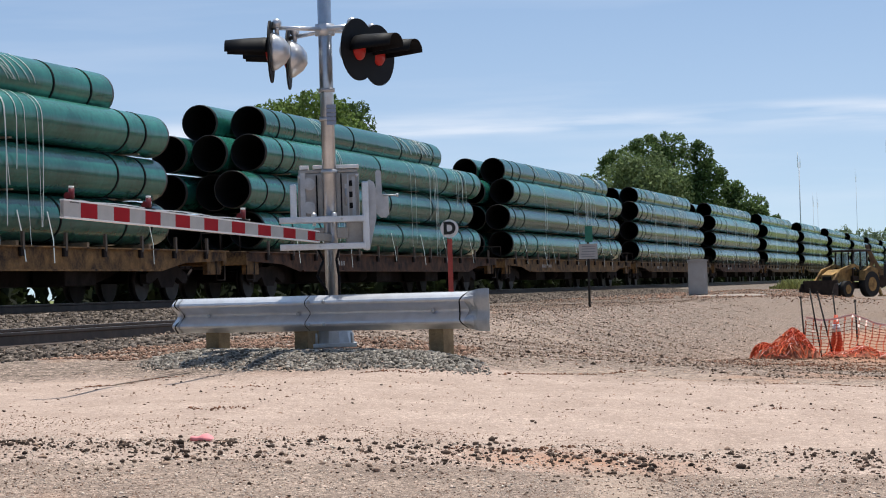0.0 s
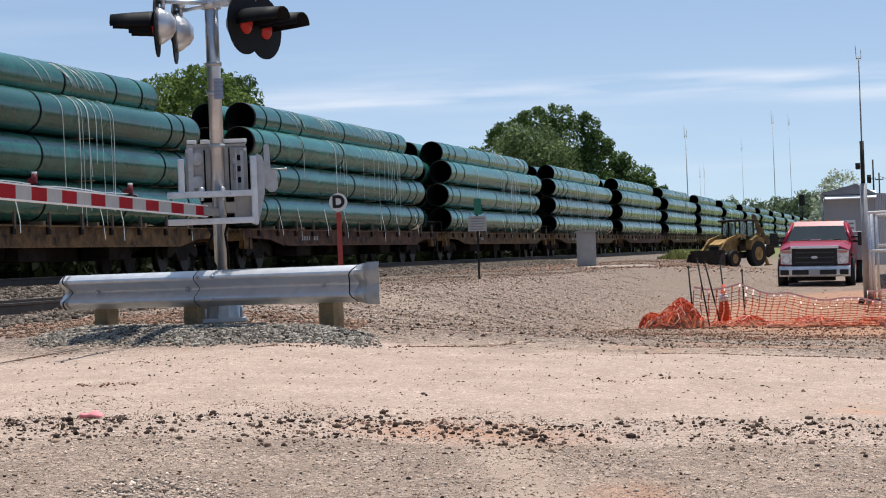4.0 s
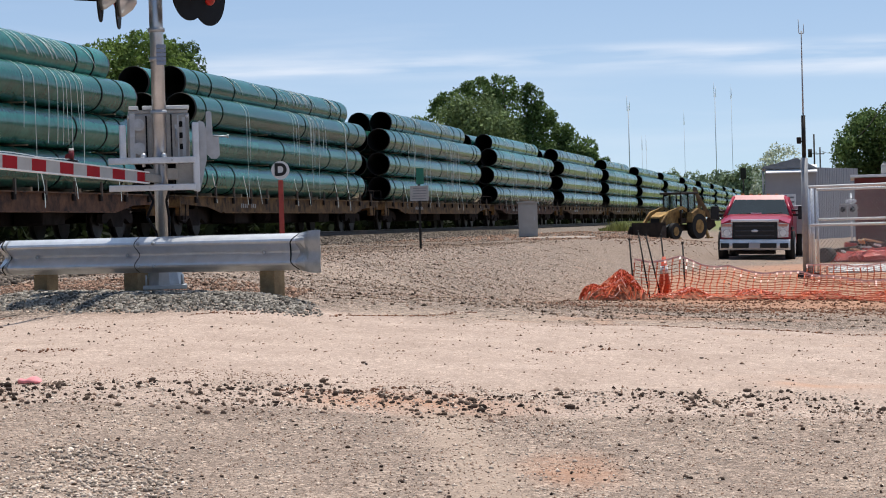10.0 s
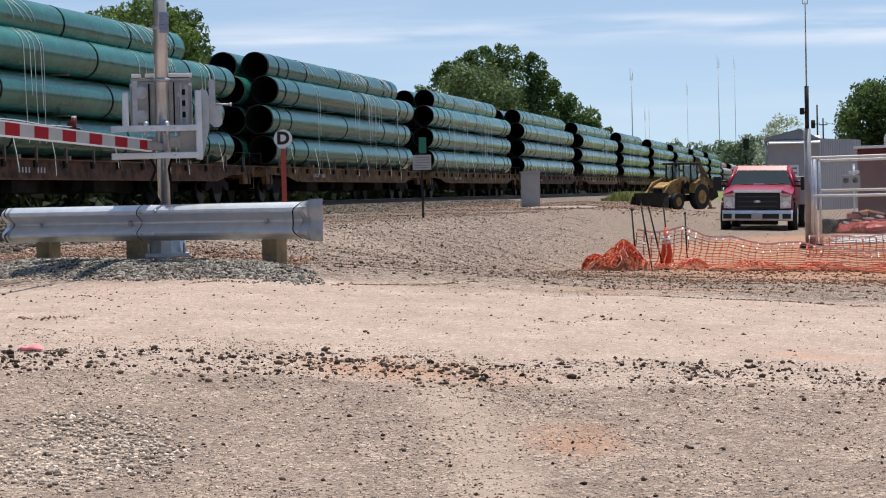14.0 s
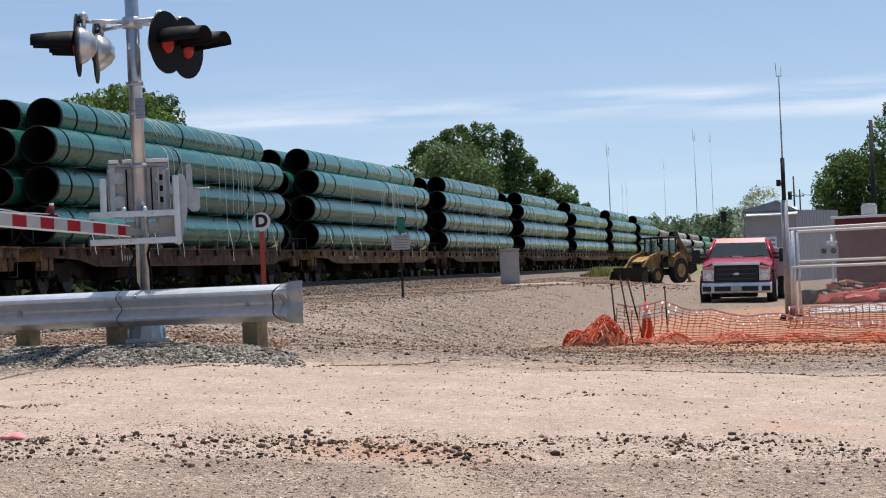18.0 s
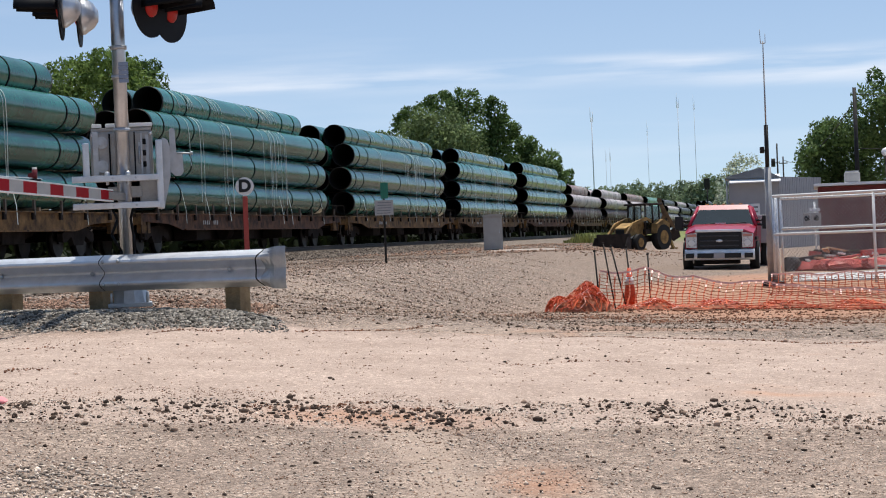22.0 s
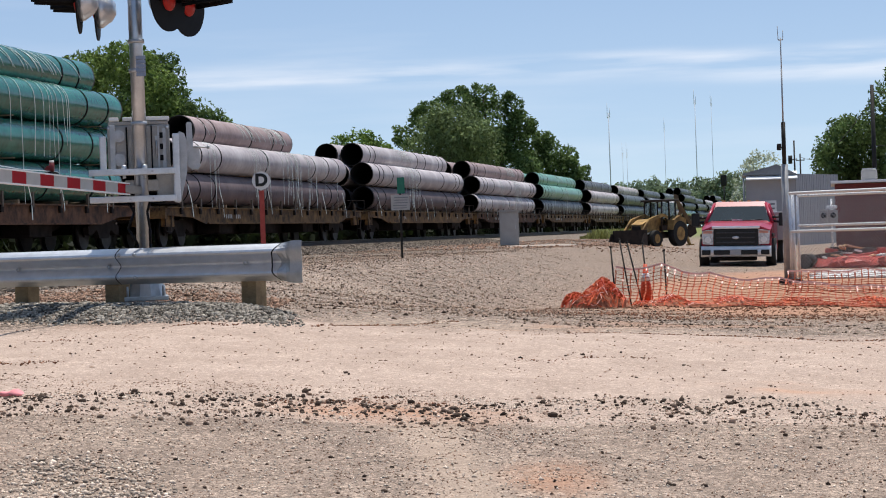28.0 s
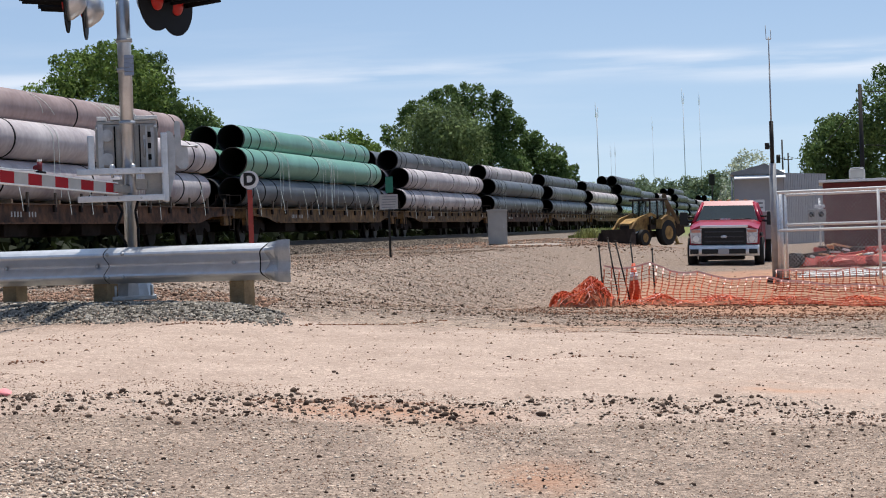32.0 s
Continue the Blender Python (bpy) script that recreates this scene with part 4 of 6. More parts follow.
    prism(bm, [(0.46, 1.56), (0.47, 1.575), (0.50, 1.575), (0.51, 1.56), (0.515, 1.36), (0.57, 1.34), (0.575, 1.18), (0.55, 1.15), (0.50, 1.15), (0.46, 1.19)], "y", 0.1, 0.16)
    rod(bm, (0.52, 0.07, 1.35), (0.66, 0.07, 1.345), 0.008, seg=8)
    rod(bm, (0.64, 0.07, 1.346), (0.66, 0.07, 1.345), 0.016, seg=8)
    part("counterweight", bm, GALV_DULL, sg, "steel counterweight plate with a bolt", at=pose(-0.045, 0, 0))
    bm = B()
    box(bm, 0.26, 0.1, 1.02, 0.16, 0.14, 0.2, bevel=0.01)
    box(bm, 0.05, 0.02, 1.02, 0.3, 0.06, 0.1, bevel=0.01)
    part("pivot_bracket", bm, ALU, sg, at=pose(-0.045, 0, 0))
    # flexible conduits down the mast
    for x0, x1 in ((-0.12, -0.05), (0.07, 0.06)):
        pts = [(x0, -0.09, 0.88), (x0 * 0.6, -0.11, 0.78), (x1 - 0.08 * (x0 < 0), -0.1, 0.64), (x1, -0.085, 0.5), (x1, -0.08, 0.36)]
        bm = B()
        for a, b in zip(pts, pts[1:]):
            rod(bm, a, b, 0.012, seg=8)
        part("conduit", bm, SIGNAL_BLACK, sg)
    bm = B()
    for i in range(5):
        box(bm, 0.035, -0.07, 2.0 + i * 0.037, 0.085, 0.02, 0.034, bevel=0.004)
    part("id_plate", bm, TAG_SKY_TINT, sg, "small grey tag plates")
    for z in (1.55, 2.02, 2.28, 2.83):
        bm = B()
        rod(bm, (0, 0, z), (0, 0, z + 0.035), 0.073, seg=24)
        part("clamp", bm, GALV_DULL, sg)
    # crossarms and flashers
    z = 2.84
    bm = B()
    rod(bm, (0.0, -0.06, z), (-0.47, -0.10, z + 0.02), 0.02)
    rod(bm, (0.0, 0.06, z), (-0.33, 0.24, z - 0.04), 0.02)
    rod(bm, (0.0, -0.06, z), (0.26, -0.10, z + 0.02), 0.024)
    rod(bm, (0.0, 0.06, z), (0.42, 0.24, z), 0.02)
    rod(bm, (0, 0, z - 0.05), (0, 0, z + 0.05), 0.088, seg=20)
    part("crossarm", bm, GALV, sg, "galvanised crossarm")

    def flasher(x, y, zc, turn, lens):
        me = B()
        rod(me, (0, -0.015, 0), (0, 0.0, 0), 0.277, seg=36)
        f = part("flasher", me, SIGNAL_BLACK, sg, "black round flasher plate with a hood", at=pose(x, y, zc, 0, 0, turn))
        me = B()
        rings = []
        for yy, r in ((-0.01, 0.145), (-0.07, 0.145), (-0.25, 0.13), (-0.41, 0.112)):
            drop = -0.1 if yy > -0.2 else 0.0
            rings.append([(r * math.cos(radians(a)), yy, r * math.sin(radians(a)) * 0.9 - 0.05 * yy - 0.01) for a in np.linspace(-4 + drop, 184, 18)])
        outer = [[(p[0] * 1.05, p[1], p[2] * 1.05) for p in q] for q in rings]
        loft(me, [a + b[::-1] for a, b in zip(outer, rings)], smooth=True)
        part("hood", me, SIGNAL_BLACK, f)
        me = B()
        ball(me, (0, -0.02, 0), 0.098, sy=0.35, seg=20)
        part("lens", me, lens, f, "red lens, lit")
        me = B()
        loft(me, [[(r * math.cos(6.2832 * a / 20), yy, r * math.sin(6.2832 * a / 20)) for a in range(20)] for yy, r in ((0.0, 0.17), (0.04, 0.165), (0.12, 0.11), (0.16, 0.05))], smooth=True)
        rod(me, (0, 0.05, 0.15), (0, 0.05, 0.26), 0.02)
        ball(me, (0, 0.05, 0.25), 0.045)
        part("housing", me, GALV, f, "pale aluminium lamp housing")

    flasher(0.285, -0.14, 2.642, 57, LENS_RED)
    flasher(0.465, 0.2, 2.622, 57, LENS_RED)
    flasher(-0.475, -0.14, 2.642, -94, LENS_RED)
    flasher(-0.325, 0.2, 2.607, -94, LENS_RED)
    # striped arm, lowered towards the camera side of the road
    inv = sg.matrix_basis.inverted()
    root, tip = inv @ (Vector((0, 0, EYE)) + Vector((-5.99, 18.75, 0.488)) * 1.015), inv @ (Vector((0, 0, EYE)) + Vector((-6.29, 14.06, 0.617)) * 1.075)
    axis = tip - root
    ln = axis.length
    am = Matrix.Translation(root) @ axis.to_track_quat("X", "Z").to_matrix().to_4x4()
    bm = B()
    box(bm, ln / 2, 0.0, 0.0, ln, 0.022, 0.088)
    arm = part("gate_arm", bm, ARM_GREY, sg, "red and white striped crossing gate arm", at=am)
    n = 18
    for i in range(n):
        a, b = ln * i / n, ln * (i + 1) / n
        bm = B()
        h = 0.09 + 0.034 * i / n
        box(bm, (a + b) / 2, 0, 0, b - a, 0.03, h)
        part("stripe", bm, ARM_RED if i % 2 == 0 else ARM_GREY, arm)
    for s in (-1, 1):
        bm = B()
        loft(bm, [[(x, -0.02, s * (h - 0.006)), (x, 0.02, s * (h - 0.006)), (x, 0.02, s * (h + 0.006)), (x, -0.02, s * (h + 0.006))] for x, h in ((0, 0.047), (ln, 0.063))])
        part("edge_trim", bm, WHITE_PAINT, arm, "white edge of the arm")
    for x in (ln * 0.965, ln * 0.70, ln * 0.33):
        bm = B()
        rod(bm, (x, -0.012, 0.06), (x, -0.012, 0.155), 0.022, seg=10)
        rod(bm, (x + 0.03, -0.03, 0.10), (x - 0.03, -0.03, 0.10), 0.028, seg=12)
        lamp = part("arm_lamp", bm, material("dark_red_lamp", (0.13, 0.006, 0.008), 0.4, 0, 0.2, 8), arm, "small red arm lamp")
        bm = B()
        rod(bm, (x, -0.012, 0.155), (x, -0.012, 0.172), 0.02, seg=10)
        part("lamp_cap", bm, WHITE_PAINT, lamp)
        bm = B()
        box(bm, x, 0, 0.062, 0.12, 0.03, 0.03)
        part("lamp_foot", bm, SIGNAL_BLACK, lamp)
    part("cable", bent([(ln * u, -0.012, 0.068 + 0.012 * abs(math.sin(u * 14))) for u in np.linspace(0.3, 0.97, 30)], 0.004), GALV_DULL, arm)
    bm = B()
    box(bm, -0.1, 0, 0, 0.36, 0.05, 0.07, bevel=0.01)
    part("arm_bracket", bm, ALU, arm)


build_signal()


# ---- stones, gravel, ballast ----
def spread(n, x0, x1, y0, y1, seed):
    rng = np.random.default_rng(seed)
    return rng.uniform(x0, x1, n), rng.uniform(y0, y1, n), rng


# dark stones strewn along the near edge of the road
x, y, rng = spread(90000, -7, 3, 6.5, 26, 11)
band = y - 0.25 * x + 0.10 * np.sin(2.1 * x) + 0.06 * np.sin(5.3 * x + 1)
bunch = 0.55 + 0.45 * np.sin(3.7 * x + 1.3 * y) * np.sin(1.9 * x - 2.7 * y + 0.5)
dense = np.where(band > 13.35, np.exp(-(band - 13.35) / 0.06), np.exp(-((13.35 - band) / 0.72) ** 2))
keep = rng.uniform(0, 1, len(x)) < np.maximum(dense * bunch * np.clip(1.05 - 0.2 * (x + 1.5), 0.6, 1.7), np.where(band < 13.3, 0.03, 0.0045))
x, y, dense = x[keep], y[keep], dense[keep]
size = np.clip(rng.lognormal(-4.75, 0.5, len(x)), 0.005, np.where(dense > 0.3, 0.023, 0.014))
scatter("loose_stones", on_ground(x, y), size, STONE, "dark loose stones strewn over pale dirt", 2, 0.8)
# a few larger rocks among them
x = np.array((-1.56, -2.08, -0.93, -3.0, -4.24, -4.02, -0.92, -0.79, -2.43, -3.6, -0.2))
y = np.array((12.36, 12.22, 12.85, 13.7, 12.27, 12.57, 12.45, 10.39, 10.64, 12.1, 13.2))
size = np.array((0.029, 0.026, 0.02, 0.018, 0.027, 0.025, 0.02, 0.02, 0.017, 0.02, 0.019))
scatter("rocks", on_ground(x, y), size, STONE, "a few larger dark rocks on pale dirt", 19, 0.95)
x, y, rng = spread(42000, -6.3, 2.2, 6.8, 13.2, 12)
scatter("grit", on_ground(x, y), np.clip(rng.lognormal(-5.75, 0.4, len(x)), 0.002, 0.009), PEBBLE, "fine brown grit on the ground", 3, 0.8, fine=True)
x, y, rng = spread(6500, -8, 4, 12.6, 22, 13)
scatter("grit", on_ground(x, y), np.clip(rng.lognormal(-5.5, 0.45, len(x)), 0.003, 0.011), PEBBLE, "scattered clods on the packed road", 4, 0.8, fine=True)
x, y, rng = spread(48000, -6.3, 2.2, 6.8, 13.9, 21)
band = y - 0.25 * x
keep = rng.uniform(0, 1, len(x)) < np.where(band > 12.5, 0.95, 0.6) * (band < 13.55)
x, y = x[keep], y[keep]
scatter("stone_chips", on_ground(x, y), np.clip(rng.lognormal(-5.5, 0.42, len(x)), 0.003, 0.012), CHIP, "pale stone chips strewn over the dirt", 22, 0.8, fine=True)
# ragged lines of red-brown clods along the road's edges
RUTS = ((-4.06, 17.28, -3.25, 19.28), (-3.29, 12.40, -2.56, 12.81), (-2.85, 12.63, -2.25, 12.57), (-2.15, 15.08, -1.29, 15.75), (-5.82, 15.75, -5.33, 15.47), (-6.94, 15.53, -6.74, 17.46), (-5.33, 13.78, -4.96, 13.94), (-2.19, 18.02, -0.99, 18.32), (-0.99, 18.32, 0.49, 18.56), (-5.12, 17.06, -4.56, 17.02))
xs, ys = [], []
rng = np.random.default_rng(44)
for x0, y0, x1, y1 in RUTS:
    n = int((110 if 14.5 < y0 < 16 else 280) * math.hypot(x1 - x0, y1 - y0))
    u = rng.uniform(0, 1, n)
    u = u[np.sin(31 * u + x0) + rng.uniform(-1, 1, n) > -0.4]
    xs.append(x0 + (x1 - x0) * u + rng.normal(0, 0.02, len(u)))
    ys.append(y0 + (y1 - y0) * u + 0.03 * np.sin(9 * u + y0) + rng.normal(0, 0.035, len(u)))
x, y = np.concatenate(xs), np.concatenate(ys)
scatter("clods", on_ground(x, y), np.clip(rng.lognormal(-5.2, 0.4, len(x)), 0.003, 0.014), CLOD, "ragged lines of red-brown clods on the road", 45, 0.8)
x, y, rng = spread(1800, -5.5, 1.5, 10.6, 13.4, 29)
keep = np.abs(y - 0.22 * x - 12.7) < 0.6 + rng.normal(0, 0.25, len(x))
scatter("broken_stone", on_ground(x[keep], y[keep]), np.clip(rng.lognormal(-4.7, 0.4, int(keep.sum())), 0.006, 0.024), BALLAST, "brown broken stone along the road's edge", 30, 0.8)
x, y, rng = spread(9000, -4.6, -2.6, 7.6, 10.7, 23)
keep = ((x + 3.38 + 0.2 * (y - 9.6)) / 0.42) ** 2 + ((y - 9.5) / 0.85) ** 2 < 1 + rng.normal(0, 0.3, len(x))
scatter("gravel_patch", on_ground(x[keep], y[keep]), np.clip(rng.lognormal(-4.75, 0.4, int(keep.sum())), 0.005, 0.017), PATCH, "patch of pale angular gravel on the ground", 24, 0.75)
# coarser stones just behind the guardrail
x, y, rng = spread(8000, -9.5, -4.5, 19.2, 25.5, 25)
keep = (y - 19.4 + 0.33 * (x + 5.9) > 0) & (x + 0.2 * (y - 19.2) < -4.9)
scatter("rubble", on_ground(x[keep], y[keep]), np.clip(rng.lognormal(-4.2, 0.35, int(keep.sum())), 0.007, 0.028), RUBBLE, "reddish brown broken stones behind the guardrail", 26, 0.85)
# dark clods thrown up before the netting
x, y, rng = spread(4200, -4.6, 3.2, 34.6, 40.6, 27)
keep = rng.uniform(0, 1, len(x)) < np.exp(-((y - 37.6 - 0.5 * np.sin(1.7 * x) - 0.3 * np.sin(4.1 * x)) / 1.3) ** 2)
scatter("clods", on_ground(x[keep], y[keep]), np.clip(rng.lognormal(-3.9, 0.45, int(keep.sum())), 0.01, 0.045), CLOD, "dark brown clods before the netting", 28)
# crushed rock round the guardrail
x, y, rng = spread(52000, -9.0, -3.6, 17.0, 20.2, 14)
d = np.abs(y - 18.7 + 0.33 * (x + 5.9)) / 1.1
keep = (d + rng.uniform(0, 0.25, len(x)) < 1.05) & (np.abs(x + 6.15 + 0.3 * (y - 18.8)) < 1.38 + rng.uniform(-0.25, 0.2, len(x)))
x, y = x[keep], y[keep]
scatter("crushed_rock", on_ground(x, y), np.clip(rng.lognormal(-4.5, 0.3, len(x)), 0.006, 0.022), GRAVEL, "heap of clean grey crushed rock round the posts", 5, 0.9, fine=2)
# brown stones between the road and the tracks
x, y, rng = spread(110000, -15, 0.5, 18.4, 72, 15)
dens = np.clip((5.6 - (x + 0.2 * y)) / 4.5, 0.05, 1) * np.where(y < 40, 1.0, 0.75) * np.clip((y - 19.6 + 0.33 * (x + 5.9) - 1.2 * (x > -4.4)) / 3.0, 0.06, 1)
keep = (rng.uniform(0, 1, len(x)) < dens) & (y - 19.3 + 0.33 * (x + 5.9) > 0) & (x > -16.5)
x, y = x[keep], y[keep]
scatter("rubble", on_ground(x, y), np.clip(rng.lognormal(-4.65, 0.4, len(x)), 0.006, 0.026), BALLAST, "rough brown rubble beside the tracks", 6, 0.85, fine=True)
# stones on the earth towards the far cabinet
x, y, rng = spread(9000, -15.2, -4.0, 70, 128, 31)
keep = rng.uniform(0, 1, len(x)) < np.clip((-4.5 - x) / 6, 0.12, 1)
x, y = x[keep], y[keep]
scatter("rubble", on_ground(x, y), np.clip(rng.lognormal(-3.7, 0.4, len(x)), 0.012, 0.05), RUBBLE, "brown stones strewn over bare earth", 32, 0.8, fine=True)
# track ballast
x, y, rng = spread(22000, -17.9, -15.2, 28, 110, 16)
scatter("ballast", on_ground(x, y), rng.uniform(0.025, 0.05, len(x)), TRACK_STONE, "grey-brown railway ballast on the shoulder", 7, 0.85, fine=2)
x, y, rng = spread(12000, -14.6, -9.6, 18, 36, 17)
keep = (np.abs(x + 12.4) > 1.35) | (rng.uniform(0, 1, len(x)) < 0.3)
x, y = x[keep], y[keep]
scatter("ballast", on_ground(x, y), rng.uniform(0.018, 0.04, len(x)), TRACK_STONE, "grey-brown railway ballast round the siding", 8, 0.85, fine=2)
# stony strip before the orange fence
x, y, rng = spread(15000, -5.2, 3.4, 26, 46, 18)
keep = rng.uniform(0, 1, len(x)) < np.exp(-((y - 31.0) / 3.5) ** 2)
x, y = x[keep], y[keep]
scatter("rubble", on_ground(x, y), rng.uniform(0.007, 0.02, len(x)), CLOD, "red-brown rubble and clods before the orange fence", 9, 0.8, fine=True)


def stick(path, r):
    bm = bent([(x, y, gz(x, y) + 0.002) for x, y in path], r)
    return tagged(part("stick", bm, POLE), "thin dark line along the dirt", "stick")


# thin dark bar following a faint line on the dirt
stick([(-6.92, 15.49), (-6.76, 15.9), (-6.85, 17.04), (-6.82, 17.75)], 0.004)


def build_rag():
    bm, rings = B(), []
    for i in range(9):
        u = i / 8
        ring = []
        for j in range(14):
            a = 6.2832 * j / 14
            r = (0.04 + 0.12 * max(0.0, math.sin(3.1416 * u)) ** 0.6) * (1 + 0.2 * math.sin(3 * a + 5 * u))
            ring.append((-0.16 + 0.32 * u, r * math.cos(a) * 0.8, 0.03 + 0.32 * r * math.sin(a) + 0.02 * math.sin(9 * u + a)))
        rings.append(ring)
    loft(bm, rings, smooth=True)
    x, y = -4.6, 12.13
    rag = tagged(part("rag", bm, RAG), "crumpled pinkish red cloth lying on stones", "rag")
    rag.matrix_basis = pose(x, y, gz(x, y) + 0.005, 0, 0, 20) @ Matrix.Diagonal((0.42, 0.42, 0.36, 1))


build_rag()


# ---- small signs and the relay cabinet ----
def text_mesh(body, size, mat, name):
    cu = bpy.data.curves.new(name, "FONT")
    cu.body, cu.size, cu.extrude, cu.align_x, cu.align_y, cu.offset = body, size, 0.002, "CENTER", "CENTER", 0.012
    ob = new(name, cu)
    me = bpy.data.meshes.new_from_object(ob.evaluated_get(bpy.context.evaluated_depsgraph_get()))
    bpy.data.objects.remove(ob)
    bpy.data.curves.remove(cu)
    me.materials.clear()
    me.materials.append(mat)
    return me


def build_d_sign():
    x, y = -8.47, 33.03
    z = gz(x, y)
    s = thing("derail_sign", pose(x, y, z, 0, 0, 14.4), "round white sign with a black letter D on a red post", "sign")
    bm = B()
    box(bm, 0, 0.02, (2.36 - z) / 2, 0.075, 0.02, 2.36 - z, bevel=0.004)
    part("post", bm, SIGN_RED, s, "faded red steel post")
    bm = B()
    rod(bm, (0, -0.004, 2.51 - z), (0, 0.008, 2.51 - z), 0.138, seg=32)
    part("disc", bm, REFLECT, s, "pale round sign disc")
    part("letter", text_mesh("D", 0.25, SIGN_BLACK, "letter"), None, s, "bold black letter", at=pose(0, -0.008, 2.51 - z, 90, 0, 0))


build_d_sign()


def build_info_sign():
    x, y = -8.5, 44.2
    z = gz(x, y)
    s = thing("notice_sign", pose(x, y, z, 0, 0, 11), "small white notice below a green plate on a dark post", "sign")
    bm = B()
    box(bm, 0, 0.02, (2.75 - z) / 2 - 0.05, 0.045, 0.025, 2.75 - z + 0.1)
    part("post", bm, STAKE, s)
    bm = B()
    box(bm, 0, 0, 2.27 - z, 0.37, 0.008, 0.3)
    board = part("board", bm, ARM_GREY, s, "white notice board")
    bm = B()
    box(bm, 0, 0, 0, 0.27, 0.004, 0.016)
    bar = to_mesh("text_line", bm, ROOF_GREY)
    for i in range(5):
        part("text_line", bar, None, board, at=pose(random.uniform(-0.02, 0.02), -0.007, 2.37 - z - i * 0.052))
    bm = B()
    box(bm, 0.02, -0.004, 2.61 - z, 0.15, 0.008, 0.32)
    part("plate", bm, SIGN_GREEN, s, "green plate")


build_info_sign()


def build_cabinet():
    x, y = -12.1, 84.5
    z = gz(x, y) - 0.02
    c = thing("relay_cabinet", pose(x, y, z, 0, 0, 8), "grey steel relay cabinet on a pale concrete pad", "cabinet")
    bm = B()
    box(bm, 0, 0, 0.70, 0.72, 0.6, 1.26, bevel=0.015)
    part("body", bm, CABINET, c)
    bm = B()
    prism(bm, [(-0.40, 1.33), (0.40, 1.33), (0.40, 1.37), (0, 1.41), (-0.40, 1.37)], "y", -0.36, 0.34)
    part("lid", bm, CABINET, c, "slightly overhanging lid")
    bm = B()
    box(bm, 0, -0.305, 0.72, 0.6, 0.014, 1.12, bevel=0.004)
    door = part("door", bm, CABINET, c)
    bm = B()
    box(bm, 0.24, -0.325, 0.75, 0.03, 0.03, 0.14)
    part("handle", bm, GALV_DULL, door)
    bm = B()
    box(bm, 0, 0, 0.035, 0.7, 0.6, 0.08)
    part("plinth", bm, STAKE, c)
    bm, px, py = B(), -11.2, 83.4
    loft(bm, [[(k * (1.5 + 0.4 * math.sin(2 * a * 0.3927 + 1)) * math.cos(a * 0.3927), k * 2.2 * (1 + 0.2 * math.sin(3 * a * 0.3927)) * math.sin(a * 0.3927), z) for a in range(16)] for k, z in ((1.0, -0.02), (0.8, 0.035), (0.4, 0.05))])
    pad = tagged(part("sand_pad", bm, material("pale_sand", (0.31, 0.255, 0.21), 0.95, 0, 0.2, 3, 0.4, 20)), "patch of pale sand round the cabinet", "sand", kind="structure")
    pad.matrix_basis = pose(px, py, gz(px, py) - 0.01)


build_cabinet()


# ---- orange safety netting, stakes and cone ----
def build_cone():
    x, y = -3.30, 39.7
    c = thing("traffic_cone", pose(x, y, gz(x, y) + 0.01), "orange traffic cone with a white collar", "cone")
    bm = B()
    box(bm, 0, 0, 0.02, 0.36, 0.36, 0.04, bevel=0.01)
    part("base", bm, ORANGE, c)
    bm = B()
    rod(bm, (0, 0, 0.04), (0, 0, 0.72), 0.135, 0.03, seg=24)
    part("body", bm, ORANGE, c)
    bm = B()
    rod(bm, (0, 0, 0.42), (0, 0, 0.56), 0.082, 0.061, seg=24)
    part("collar", bm, REFLECT, c, "white reflective collar")


build_cone()


